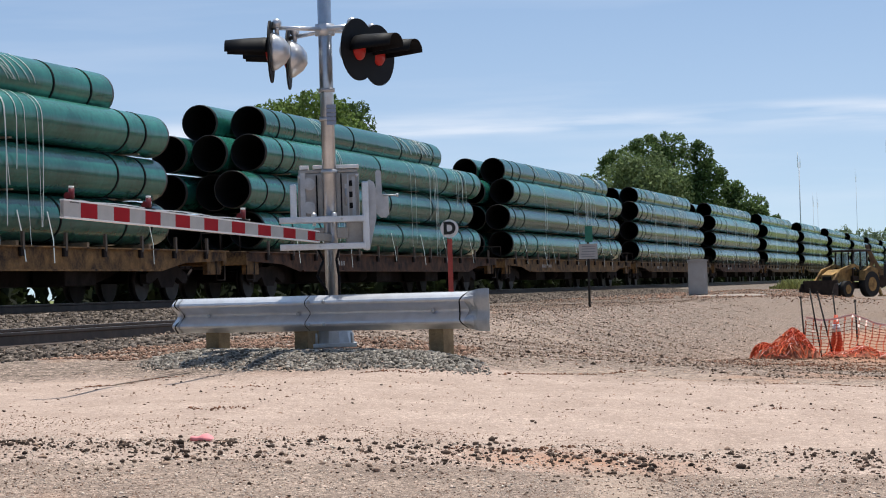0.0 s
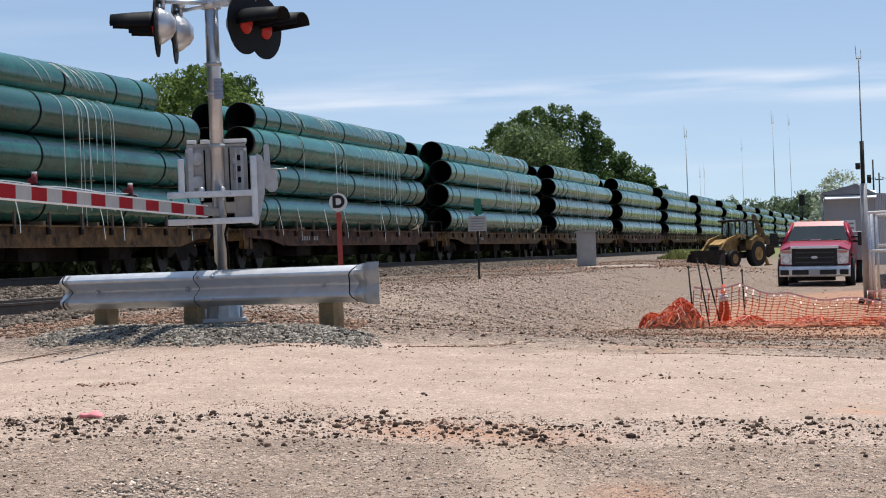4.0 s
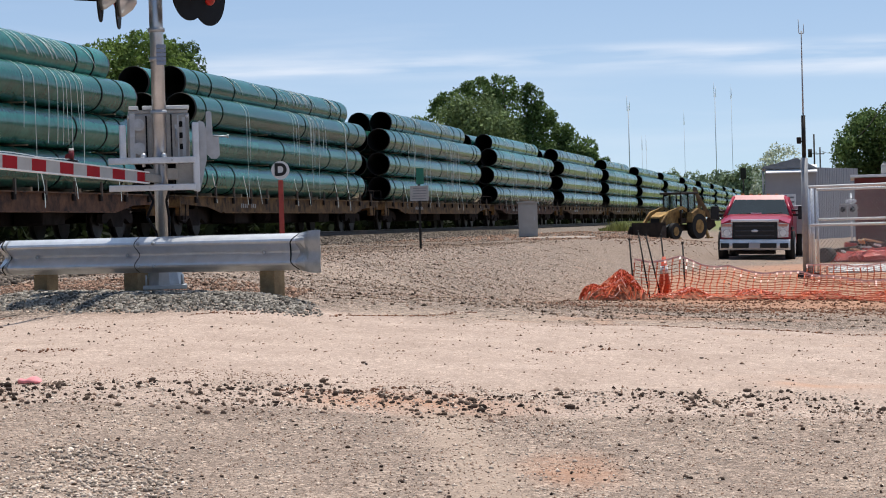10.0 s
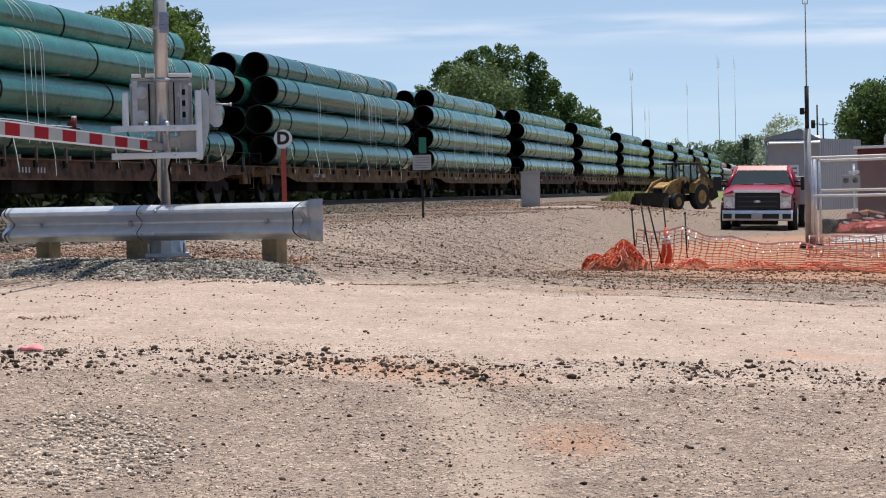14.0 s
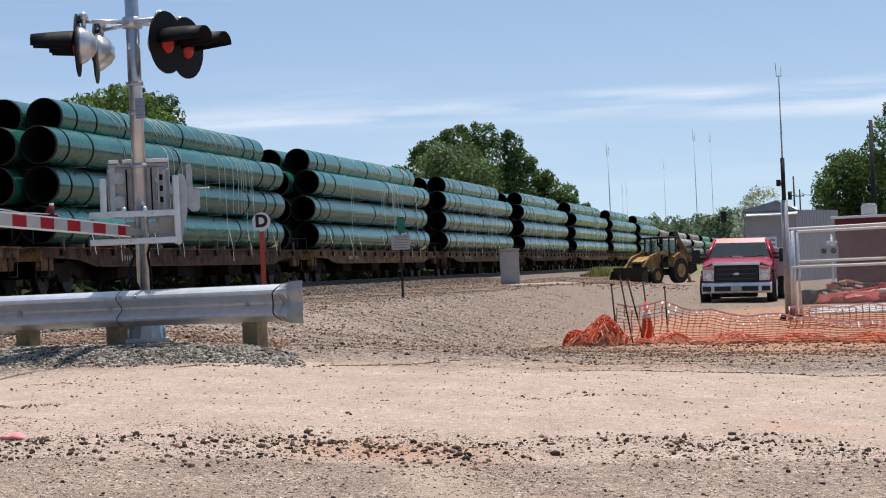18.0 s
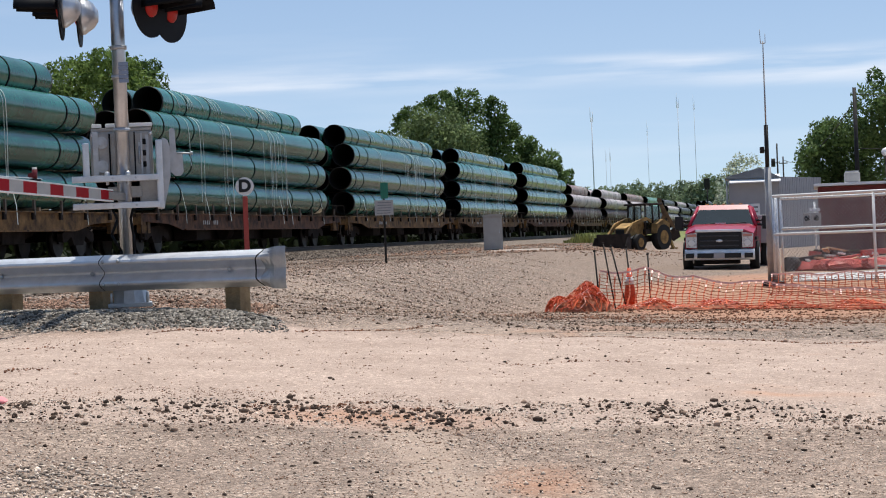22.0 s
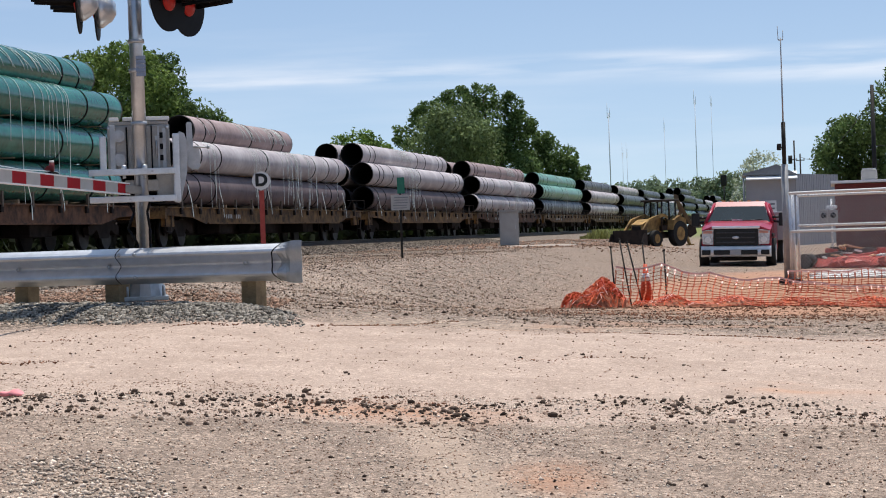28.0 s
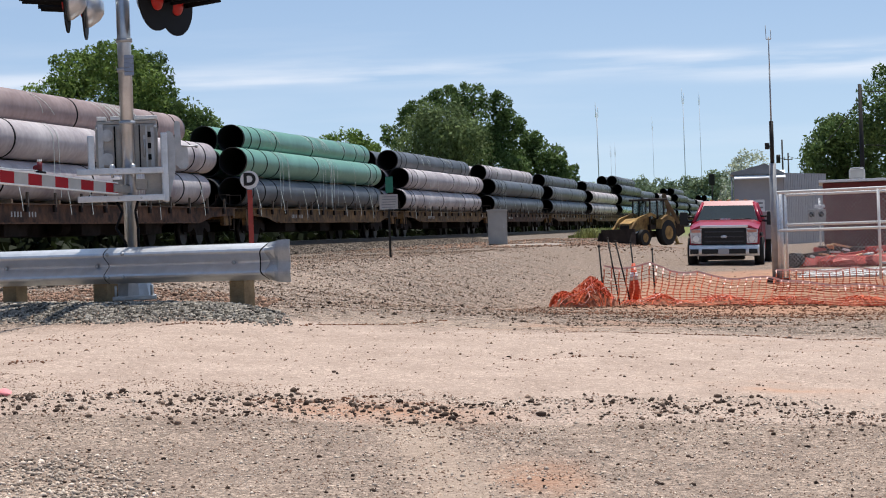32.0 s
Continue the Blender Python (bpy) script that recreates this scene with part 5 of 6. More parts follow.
def net_panel(name, pts, height, label, seed, sag=0.12):
    """A strip of plastic netting hung along pts: vertical and level strands of real width."""
    rng = random.Random(seed)
    n = thing(name, pose(0, 0, 0), label, "safety fence")
    line = []
    for (x0, y0, h0, t0), (x1, y1, h1, t1) in zip(pts, pts[1:]):
        steps = max(2, int(math.hypot(x1 - x0, y1 - y0) / 0.125))
        for i in range(steps):
            u = i / steps
            line.append((x0 + (x1 - x0) * u, y0 + (y1 - y0) * u, h0 + (h1 - h0) * u - sag * 4 * u * (1 - u), t0 + (t1 - t0) * u))
    rows = 11
    grid = []
    for i, (x, y, top, tilt) in enumerate(line):
        col, slump = [], 0.05 * math.sin(i * 0.31) + 0.03 * math.sin(i * 0.83 + seed)
        for r in range(rows + 1):
            u = r / rows
            col.append(Vector((x + 0.02 * math.sin(i * 0.4 + r) * u, y - tilt * u + slump, gz(x, y - tilt * u) + 0.03 + top * (1 - u) + slump * 0.5 * (1 - u) + rng.uniform(-0.008, 0.008))))
        grid.append(col)
    for r in range(rows + 1):
        bm = B()
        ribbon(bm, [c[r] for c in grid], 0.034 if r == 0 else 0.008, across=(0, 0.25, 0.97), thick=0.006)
        # top strands painted as sunlit, the upper-middle ones as shaded
        part("strand", bm, NET_GLINT if r < 2 else ORANGE if r > 4 else NET_SHADE, n)
    bm, pale = B(), B()
    for i, c in enumerate(grid):
        for a, b in zip(c, c[1:]):
            # each rib is wide in the middle of a mesh and pinched at the strands
            mids = [a.lerp(b, u) for u in (0.12, 0.5, 0.88)]
            # pale ribs are painted glints, the rest carry painted shade
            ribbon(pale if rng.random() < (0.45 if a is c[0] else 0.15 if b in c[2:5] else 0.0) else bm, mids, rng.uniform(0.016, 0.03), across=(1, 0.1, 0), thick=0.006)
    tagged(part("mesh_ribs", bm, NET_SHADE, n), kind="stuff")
    tagged(part("pale_mesh_ribs", pale, NET_GLINT, n), kind="stuff")
    return n


net_panel("safety_net", [(-3.78, 39.3, 0.66, 0.3), (-3.0, 39.5, 0.66, 0.9), (-2.2, 40.0, 0.52, 2.2), (-1.0, 40.6, 0.38, 3.6), (0.6, 41.0, 0.26, 4.6), (3.2, 41.2, 0.16, 5.0)], 0.9, "sagging orange plastic safety netting", 3, 0.05)
net_panel("safety_net", [(-0.9, 43.4, 0.42, 0.4), (0.6, 44.0, 0.45, 0.5), (3.2, 44.4, 0.45, 0.5)], 0.9, "slack orange netting before the gate", 5, 0.06)


def build_heap(hx, hy, wide, tall, count, seed, label):
    """A crumpled heap of netting: a lump of loose folded strips."""
    rng = random.Random(seed)
    h = thing("netting_heap", pose(hx, hy, gz(hx, hy)) @ Matrix.Diagonal((wide, 1, tall, 1)), label, "netting")
    for j in range(count):
        bm, path = B(), []
        a, r = rng.uniform(0, 6.28), rng.uniform(0, 0.8)
        x, y = 0.75 * r * math.cos(a), 0.8 * r * math.sin(a)
        dirx, diry = rng.uniform(-1, 1), rng.uniform(-1, 1)
        for i in range(10):
            top = 0.43 * max(0.0, 1 - (x / 0.72) ** 2 - (y / 0.85) ** 2) ** 0.6 * (0.85 if x < -0.2 else 1) * (1 + 0.25 * math.sin(7 * x + 2 * y))
            path.append((x, y, max(0.01, top * rng.uniform(0.72, 1.1) + 0.02)))
            dirx, diry = dirx + rng.uniform(-0.9, 0.9), diry + rng.uniform(-0.9, 0.9)
            k = 0.075 / max(0.3, math.hypot(dirx, diry))
            x, y = max(-0.66, min(0.6, x + dirx * k)), max(-0.8, min(0.8, y + diry * k))
        ribbon(bm, path, rng.uniform(0.008, 0.028), across=Vector((rng.uniform(-1, 1), rng.uniform(-1, 1), rng.uniform(-0.4, 0.8))).normalized(), thick=0.005)
        u = rng.random()
        part("strip", bm, NET_GLINT if u < 0.08 else NET_TAN if u < 0.6 else NET_SHADE if u < 0.68 else ORANGE, h)
    bm = B()
    rings = []
    for z, r in ((0, 0.62), (0.12, 0.54), (0.26, 0.36), (0.35, 0.16)):
        rings.append([(r * (1 + 0.15 * math.sin(3 * a + z * 9)) * math.cos(a), r * math.sin(a), z + 0.04 * math.sin(5 * a)) for a in np.linspace(0, 6.2832, 18, endpoint=False)])
    loft(bm, rings)
    part("core", bm, material("red_earth", (0.34, 0.13, 0.07), 0.95, 0, 0.4, 6, 0.6, 14), h, "red earth under the netting")


build_heap(-3.95, 37.4, 0.82, 0.9, 290, 8, "crumpled heap of orange plastic netting")
build_heap(-2.9, 38.4, 0.8, 0.34, 150, 9, "low tangle of orange netting on red earth")
for hx, hy, seed in ((-1.9, 38.0, 10), (-0.8, 38.3, 11), (0.4, 38.1, 12), (1.5, 38.4, 13)):
    build_heap(hx, hy, 1.15, 0.28, 80, seed, "flat tangle of orange netting strewn over red earth")

for x, y, h, lx, ly in ((-3.76, 39.0, 1.06, -0.07, 0), (-3.50, 39.2, 1.2, -0.2, 0.05), (-3.30, 39.25, 1.15, -0.27, 0), (-3.30, 40.4, 1.12, -0.10, 0.0), (-2.98, 40.3, 0.98, -0.03, 0)):
    z = gz(x, y)
    bm = B()
    rod(bm, (0, 0, -0.1), (lx, ly, h), 0.014, seg=8)
    box(bm, lx, ly - 0.01, h - 0.02, 0.045, 0.025, 0.03)
    st = tagged(part("stake", bm, STAKE), "thin black steel fence stake, leaning", "stake", "fence stakes")
    st.matrix_basis = pose(x, y, z)


# ---- red pickup truck, facing the camera ----
def wheel_mesh(r, w):
    t, c = B(), B()
    rod(t, (-w / 2, 0, 0), (w / 2, 0, 0), r, seg=28)
    rod(c, (-w / 2 - 0.01, 0, 0), (w / 2 + 0.01, 0, 0), r * 0.58, seg=20)
    return to_mesh("tyre", t, RUBBER), to_mesh("rim", c, CHROME)


def build_truck():
    x, y = -2.86, 66.6
    tr = thing("pickup_truck", pose(x - 0.02, y, 0.36, 0, 1.3, -1.5) @ Matrix.Diagonal((1.02, 1, 1.02, 1)), "red heavy pickup truck with a chrome front and service body", "truck")
    hood = B()
    loft(hood, [[(-0.98, 0.1, 0.62), (0.98, 0.1, 0.62), (0.98, 0.1, 1.05), (0.7, 0.06, 1.16), (-0.7, 0.06, 1.16), (-0.98, 0.1, 1.05)], [(-1.0, 0.5, 0.6), (1.0, 0.5, 0.6), (1.0, 0.5, 1.14), (0.72, 0.5, 1.26), (-0.72, 0.5, 1.26), (-1.0, 0.5, 1.14)], [(-1.0, 1.4, 0.6), (1.0, 1.4, 0.6), (0.98, 1.4, 1.24), (0.8, 1.4, 1.32), (-0.8, 1.4, 1.32), (-0.98, 1.4, 1.24)]])
    part("hood", hood, TRUCK_RED, tr)
    cab = B()
    loft(cab, [[(-1.0, 1.38, 0.45), (1.0, 1.38, 0.45), (1.0, 1.38, 1.26), (-1.0, 1.38, 1.26)], [(-1.0, 3.7, 0.45), (1.0, 3.7, 0.45), (1.0, 3.7, 1.28), (-1.0, 3.7, 1.28)]])
    loft(cab, [[(-0.77, 1.98, 1.745), (0.77, 1.98, 1.745), (0.72, 2.15, 1.885), (-0.72, 2.15, 1.885)], [(-0.76, 3.5, 1.80), (0.76, 3.5, 1.80), (0.72, 3.45, 1.885), (-0.72, 3.45, 1.885)]])
    for s in (-1, 1):
        for y0, y1, z1, x1 in ((1.4, 2.1, 1.82, 0.75), (2.75, 2.75, 1.82, 0.75), (3.6, 3.5, 1.82, 0.75)):
            rod(cab, (s * 0.97, y0, 1.26), (s * x1, y1, z1), 0.05, seg=8)
    part("cab", cab, TRUCK_RED, tr)
    g = B()
    loft(g, [[(-0.9, 1.43, 1.29), (0.9, 1.43, 1.29), (0.9, 1.5, 1.29), (-0.9, 1.5, 1.29)], [(-0.71, 1.99, 1.75), (0.71, 1.99, 1.75), (0.71, 2.06, 1.75), (-0.71, 2.06, 1.75)]])
    part("windscreen", g, GLASS_DARK, tr, "tinted windscreen")
    for x0, x1 in ((-0.7, -0.08), (0.06, 0.68)):
        g = B()
        rod(g, (x0, 1.40, 1.31), (x1, 1.46, 1.36), 0.014, seg=6)
        part("wiper", g, GRILLE, tr)
    for s in (-1, 1):
        g = B()
        loft(g, [[(s * 0.965, 1.6, 1.29), (s * 0.965, 3.5, 1.29), (s * 0.94, 3.5, 1.29), (s * 0.94, 1.6, 1.29)], [(s * 0.75, 2.2, 1.79), (s * 0.75, 3.4, 1.79), (s * 0.72, 3.4, 1.79), (s * 0.72, 2.2, 1.79)]])
        part("side_window", g, GLASS_DARK, tr)
    g = B()
    box(g, 0, 0.06, 0.85, 1.27, 0.14, 0.5, bevel=0.04)
    grille = part("grille", g, GRILLE, tr, "deep black grille")
    for z in (0.7, 0.84, 0.98):
        g = B()
        box(g, 0, -0.01, z, 1.1, 0.03, 0.035, bevel=0.008)
        part("grille_bar", g, material("dark_chrome", (0.06, 0.06, 0.065), 0.35, 0.5, 0.1, 5), grille)
    g = B()
    ball(g, (0, -0.03, 0.84), 0.10, sx=1, sy=0.12, sz=0.42)
    part("badge", g, LAMP_GLASS, grille, "plain oval badge")
    g = B()
    box(g, 0, 0.02, 1.13, 1.36, 0.12, 0.075, bevel=0.02)
    part("grille_trim", g, material("bright_chrome_bar", (0.86, 0.86, 0.87), 0.25, 0.5, 0.05, 5), tr, "bright chrome bar")
    for s in (-1, 1):
        g = B()
        prism(g, [(s * 0.65, 0.64), (s * 0.95, 0.66), (s * 0.97, 1.04), (s * 0.64, 1.08)], "y", 0.02, 0.2)
        lamp = part("headlight", g, LAMP_GLASS, tr, "clear headlight")
        g = B()
        rod(g, (s * 0.8, 0.0, 0.78), (s * 0.8, 0.06, 0.78), 0.09, seg=16)
        part("reflector", g, CHROME, lamp)
        g = B()
        box(g, s * 0.8, 0.015, 1.0, 0.26, 0.03, 0.07)
        part("indicator", g, material("amber_lens", (0.6, 0.25, 0.18), 0.3, 0, 0.1, 8), lamp)
        g = B()
        box(g, s * 1.27, 1.5, 1.36, 0.24, 0.09, 0.4, bevel=0.03)
        rod(g, (s * 0.95, 1.6, 1.3), (s * 1.2, 1.54, 1.28), 0.035)
        rod(g, (s * 0.95, 1.6, 1.42), (s * 1.2, 1.54, 1.42), 0.03)
        part("mirror", g, GRILLE, tr, "black towing mirror")
        g = B()
        box(g, s * 1.02, 0.95, 0.9, 0.06, 1.1, 0.1, bevel=0.02)
        part("fender_flare", g, GRILLE, tr, "black wheel arch flare")
    g, rings = B(), []
    for xx in np.linspace(-1.0, 1.0, 13):
        back = 0.14 * abs(xx) ** 4
        rings.append([(xx, -0.16 + back + dy, z) for dy, z in ((0.2, 0.29), (0.06, 0.29), (0.015, 0.32), (0.0, 0.39), (0.0, 0.47), (0.03, 0.55), (0.1, 0.6), (0.2, 0.6))])
    loft(g, rings, smooth=True)
    bump = part("bumper", g, material("dull_chrome", (0.74, 0.72, 0.71), 0.3, 0.35, 0.15, 5), tr, "chrome front bumper")
    for x0, w in ((0, 1.25), (-0.84, 0.24), (0.84, 0.24)):
        g = B()
        box(g, x0, -0.16 if w > 1 else -0.125, 0.42, w, 0.03, 0.14, bevel=0.004)
        part("opening", g, GRILLE, bump)
    g = B()
    box(g, 0, -0.18, 0.42, 0.31, 0.012, 0.16)
    part("plate", g, BODY_GREY, bump, "small pale plate with a bar")
    g = B()
    box(g, 0, 0.5, 0.24, 1.1, 0.6, 0.14, bevel=0.02)
    rod(g, (-0.9, 0.95, 0.4), (0.9, 0.95, 0.4), 0.08)
    box(g, 0, 3.4, 0.42, 0.9, 6.0, 0.2)
    rod(g, (-0.9, 4.9, 0.4), (0.9, 4.9, 0.4), 0.1)
    part("chassis", g, UNDER, tr)
    t, c = wheel_mesh(0.41, 0.27)
    for s in (-1, 1):
        for yy, xx in ((0.95, 0.96), (4.9, 0.98)):
            w = part("wheel", t, None, tr, at=pose(s * xx, yy, 0.41))
            part("rim", c, None, w)
    g = B()
    box(g, 0.06, 5.1, 1.15, 2.36, 2.7, 0.85, bevel=0.03)
    body = part("service_body", g, BODY_GREY, tr, "pale grey service body")
    g = B()
    box(g, 1.25, 5.0, 1.15, 0.02, 1.0, 0.7)
    part("locker_door", g, BODY_GREY, body)
    for xx in (-0.5, -0.25, 0, 0.25, 0.5):
        g = B()
        box(g, xx, 2.2, 1.905, 0.1, 0.06, 0.035, bevel=0.01)
        part("roof_marker", g, material("amber_marker", (0.7, 0.3, 0.08), 0.35, 0, 0.1, 8), tr)
    g = B()
    box(g, -0.05, 1.36, 1.345, 0.3, 0.1, 0.03)
    part("dash_paper", g, WHITE_PAINT, tr, "white papers on the dashboard")


build_truck()


# ---- backhoe loader ----
CAB_GLASS = material("cab_glass", (0.35, 0.42, 0.46), 0.05, 0, 0.05, 2)
CAB_GLASS.node_tree.nodes["Principled BSDF"].inputs["Transmission Weight"].default_value = 1.0
def build_backhoe():
    x, y = -9.35, 120.5
    f = math.degrees(math.atan2(-0.86, -0.51))
    swing = pose(-1.6, 0, 0, 0, 0, -55) @ pose(1.6, 0, 0)
    b = thing("backhoe_loader", pose(x, y, gz(x, y) + 0.0, 0, 0, f) @ Matrix.Scale(0.93, 4), "yellow backhoe loader with a dark bucket, parked", "backhoe")
    g = B()
    loft(g, [[(0.2, -0.45, 0.8), (0.2, 0.45, 0.8), (0.2, 0.45, 1.62), (0.2, -0.45, 1.62)], [(1.2, -0.45, 0.8), (1.2, 0.45, 0.8), (1.2, 0.43, 1.58), (1.2, -0.43, 1.58)], [(1.95, -0.42, 0.8), (1.95, 0.42, 0.8), (1.95, 0.38, 1.3), (1.95, -0.38, 1.3)]])
    part("hood", g, YELLOW, b)
    g = B()
    box(g, 1.97, 0, 1.02, 0.05, 0.6, 0.4, bevel=0.02)
    part("radiator_grille", g, GRILLE, b)
    g = B()
    box(g, 0.3, 0, 0.66, 3.4, 0.8, 0.36, bevel=0.04)
    rod(g, (1.35, -0.85, 0.48), (1.35, 0.85, 0.48), 0.1)
    rod(g, (-0.9, -0.8, 0.72), (-0.9, 0.8, 0.72), 0.14)
    part("chassis", g, BUCKET, b)
    g = B()
    for sx, sy in ((0.25, 0.62), (0.25, -0.62), (-1.05, 0.66), (-1.05, -0.66), (-0.4, 0.66), (-0.4, -0.66)):
        rod(g, (sx + 0.1 * (sx > 0), sy, 0.95), (sx, sy * 0.95, 2.58), 0.05, seg=8)
    box(g, -0.4, 0, 1.05, 1.5, 1.3, 0.3, bevel=0.03)
    part("cab_frame", g, BUCKET, b, "dark cab frame")
    g = B()
    box(g, -0.42, 0, 2.63, 1.75, 1.5, 0.12, bevel=0.04)
    part("cab_roof", g, BUCKET, b, "dark cab roof")
    for sy in (0.62, -0.62):
        g = B()
        box(g, -0.4, sy, 1.85, 1.25, 0.02, 1.3)
        part("cab_glass", g, CAB_GLASS, b)
    g = B()
    box(g, -0.5, 0, 1.35, 0.5, 0.5, 0.6, bevel=0.08)
    part("seat", g, GRILLE, b)
    for s in (-1, 1):
        g = B()
        pts = [(-0.2, 1.55), (0.2, 1.72), (1.5, 1.42), (2.5, 0.55), (2.62, 0.68), (1.6, 1.6), (0.3, 1.9), (-0.2, 1.75)]
        prism(g, pts, "y", s * 0.62 - 0.06, s * 0.62 + 0.06)
        part("loader_arm", g, YELLOW, b)
        g = B()
        prism(g, [(-1.65, 0.95), (-1.5, 1.55), (-0.9, 1.75), (-0.3, 1.5), (-0.15, 0.95)], "y", s * 0.78 - 0.24, s * 0.78 + 0.24)
        part("rear_fender", g, YELLOW, b)
        for r, w, wx in ((0.72, 0.42, -0.9), (0.47, 0.3, 1.35)):
            t, c = B(), B()
            rod(t, (0, -w / 2, 0), (0, w / 2, 0), r, seg=24)
            rod(c, (0, -w / 2 - 0.01, 0), (0, w / 2 + 0.01, 0), r * 0.55, seg=16)
            wl_ = part("wheel", t, RUBBER, b, at=pose(wx, s * 0.85, r))
            part("rim", c, YELLOW, wl_)
        g = B()
        rod(g, (1.2, s * 0.45, 0.85), (2.55, s * 0.5, 0.5), 0.05)
        part("ram", g, CHROME, b)
    g = B()
    prism(g, [(2.55, 1.0), (2.55, 0.1), (2.75, 0.02), (3.3, 0.02), (3.3, 0.07), (2.8, 0.1), (2.66, 0.2), (2.66, 1.0)], "y", -1.15, 1.15)
    for sy in (-1.15, 1.13):
        prism(g, [(2.55, 0.82), (2.55, 0.1), (2.75, 0.02), (3.3, 0.02), (2.85, 0.82)], "y", sy, sy + 0.03)
    part("loader_bucket", g, BUCKET, b, "wide dark steel bucket")
    g = B()
    prism(g, [(-1.6, 0.9), (-1.75, 0.85), (-2.25, 2.0), (-1.95, 2.95), (-1.72, 3.0), (-2.0, 2.0)], "y", -0.14, 0.14)
    RUSTY = material("rusty_boom", (0.30, 0.20, 0.10), 0.8, 0, 0.4, 3, other=(0.10, 0.06, 0.035))
    part("boom", g, RUSTY, b, "worn rusty yellow boom", at=swing)
    g = B()
    prism(g, [(-1.85, 3.0), (-1.7, 2.85), (-2.6, 1.1), (-2.8, 1.15)], "y", -0.1, 0.1)
    part("dipper", g, RUSTY, b, at=swing)
    g = B()
    prism(g, [(-2.9, 1.2), (-2.5, 1.2), (-2.3, 0.7), (-2.6, 0.45), (-3.0, 0.7)], "y", -0.25, 0.25)
    part("digging_bucket", g, BUCKET, b, at=swing)
    for s in (-1, 1):
        g = B()
        box(g, -1.75, s * 0.9, 0.45, 0.14, 0.14, 0.8, rx=s * 22)
        box(g, -1.75, s * 1.1, 0.05, 0.4, 0.3, 0.08)
        part("stabiliser", g, YELLOW, b)


build_backhoe()


# ---- chain-link gate with white rails, and the aerial pole ----
def build_gate(x0, y0, x1, y1, top, name_label, mid):
    ln = math.hypot(x1 - x0, y1 - y0)
    z = gz(x0, y0)
    g = thing("chain_link_gate", pose(x0, y0, z, 0, 0, math.degrees(math.atan2(y1 - y0, x1 - x0))), name_label, "gate")
    for h in (top - z, mid - z):
        bm = B()
        rod(bm, (0, 0, h), (ln, 0, h), 0.03, seg=10)
        part("rail", bm, WHITE_PAINT, g, "white painted rail")
    for u in (0.0, 0.5, 1.0):
        bm = B()
        rod(bm, (ln * u, 0, 0.05), (ln * u, 0, top - z), 0.03, seg=10)
        part("upright", bm, WHITE_PAINT if u else GALV, g)
    bm, step, h = B(), 0.095, top - z
    n = int((ln + h) / step)
    for i in range(n):
        for s in (1, -1):
            a, b = i * step - h, i * step
            za, zb = (0.08, h) if s > 0 else (h, 0.08)
            if a < 0:
                za, a = za + (zb - za) * (-a / h), 0
            if b > ln:
                zb, b = zb - (zb - za) * ((b - ln) / (b - a)), ln
            if b - a > 0.02:
                ribbon(bm, [(a, 0.004 * s, za), (b, 0.004 * s, zb)], 0.0029, across=(0.7, 0, -0.7 * s), thick=0.003)
    tagged(part("chain_link", bm, GALV_DULL, g, "galvanised wire mesh"), kind="stuff")
    return g


build_gate(-0.93, 48.6, 3.2, 45.2, 2.22, "wide chain-link gate with white pipe rails", 1.41)
build_gate(-0.78, 49.6, 4.0, 47.2, 2.17, "second chain-link gate leaf with white pipe rails", 1.52)


POLE_GREY = material("dull_dark_zinc", (0.34, 0.34, 0.34), 0.6, 0.4, 0.15, 6)


def build_aerial():
    x, y = -1.02, 48.75
    z = gz(x, y)
    a = thing("aerial_pole", pose(x, y, z - 0.02, 0, 0.15, 0), "galvanised pole with a dark extension and a thin aerial", "pole")
    bm = B()
    rod(bm, (0, 0, 0), (0, 0, 2.55), 0.075, seg=16)
    part("pole", bm, POLE_GREY, a, "thick dull grey pole")
    bm = B()
    rod(bm, (0.13, 0.05, 0), (0.13, 0.05, 1.9), 0.055, seg=14)
    part("gate_post", bm, GALV, a, "galvanised gate post")
    bm = B()
    rod(bm, (0, 0, 2.5), (0, 0, 3.45), 0.045, seg=12)
    part("extension", bm, STAKE, a, "dark upper pole")
    bm = B()
    rod(bm, (0, 0, 3.4), (0, 0, 4.6), 0.017, seg=8)
    rod(bm, (0, 0, 4.6), (0, 0, 5.25), 0.012, seg=8)
    rod(bm, (-0.05, 0, 5.2), (0.05, 0, 5.2), 0.012, seg=6)
    rod(bm, (-0.05, 0, 5.2), (-0.06, 0, 5.5), 0.007, seg=6)
    rod(bm, (0.05, 0, 5.2), (0.05, 0, 5.4), 0.007, seg=6)
    part("aerial", bm, POLE_GREY, a, "thin forked aerial")
    bm = B()
    box(bm, -0.1, 0, 2.92, 0.1, 0.08, 0.14, bevel=0.02)
    rod(bm, (-0.1, 0, 2.92), (0.02, 0, 2.88), 0.012)
    part("box", bm, STAKE, a, "small dark box on a bracket")
    bm = B()
    box(bm, 0.06, 0, 0.05, 0.5, 0.4, 0.12, bevel=0.03)
    part("footing", bm, BUCKET, a)


build_aerial()


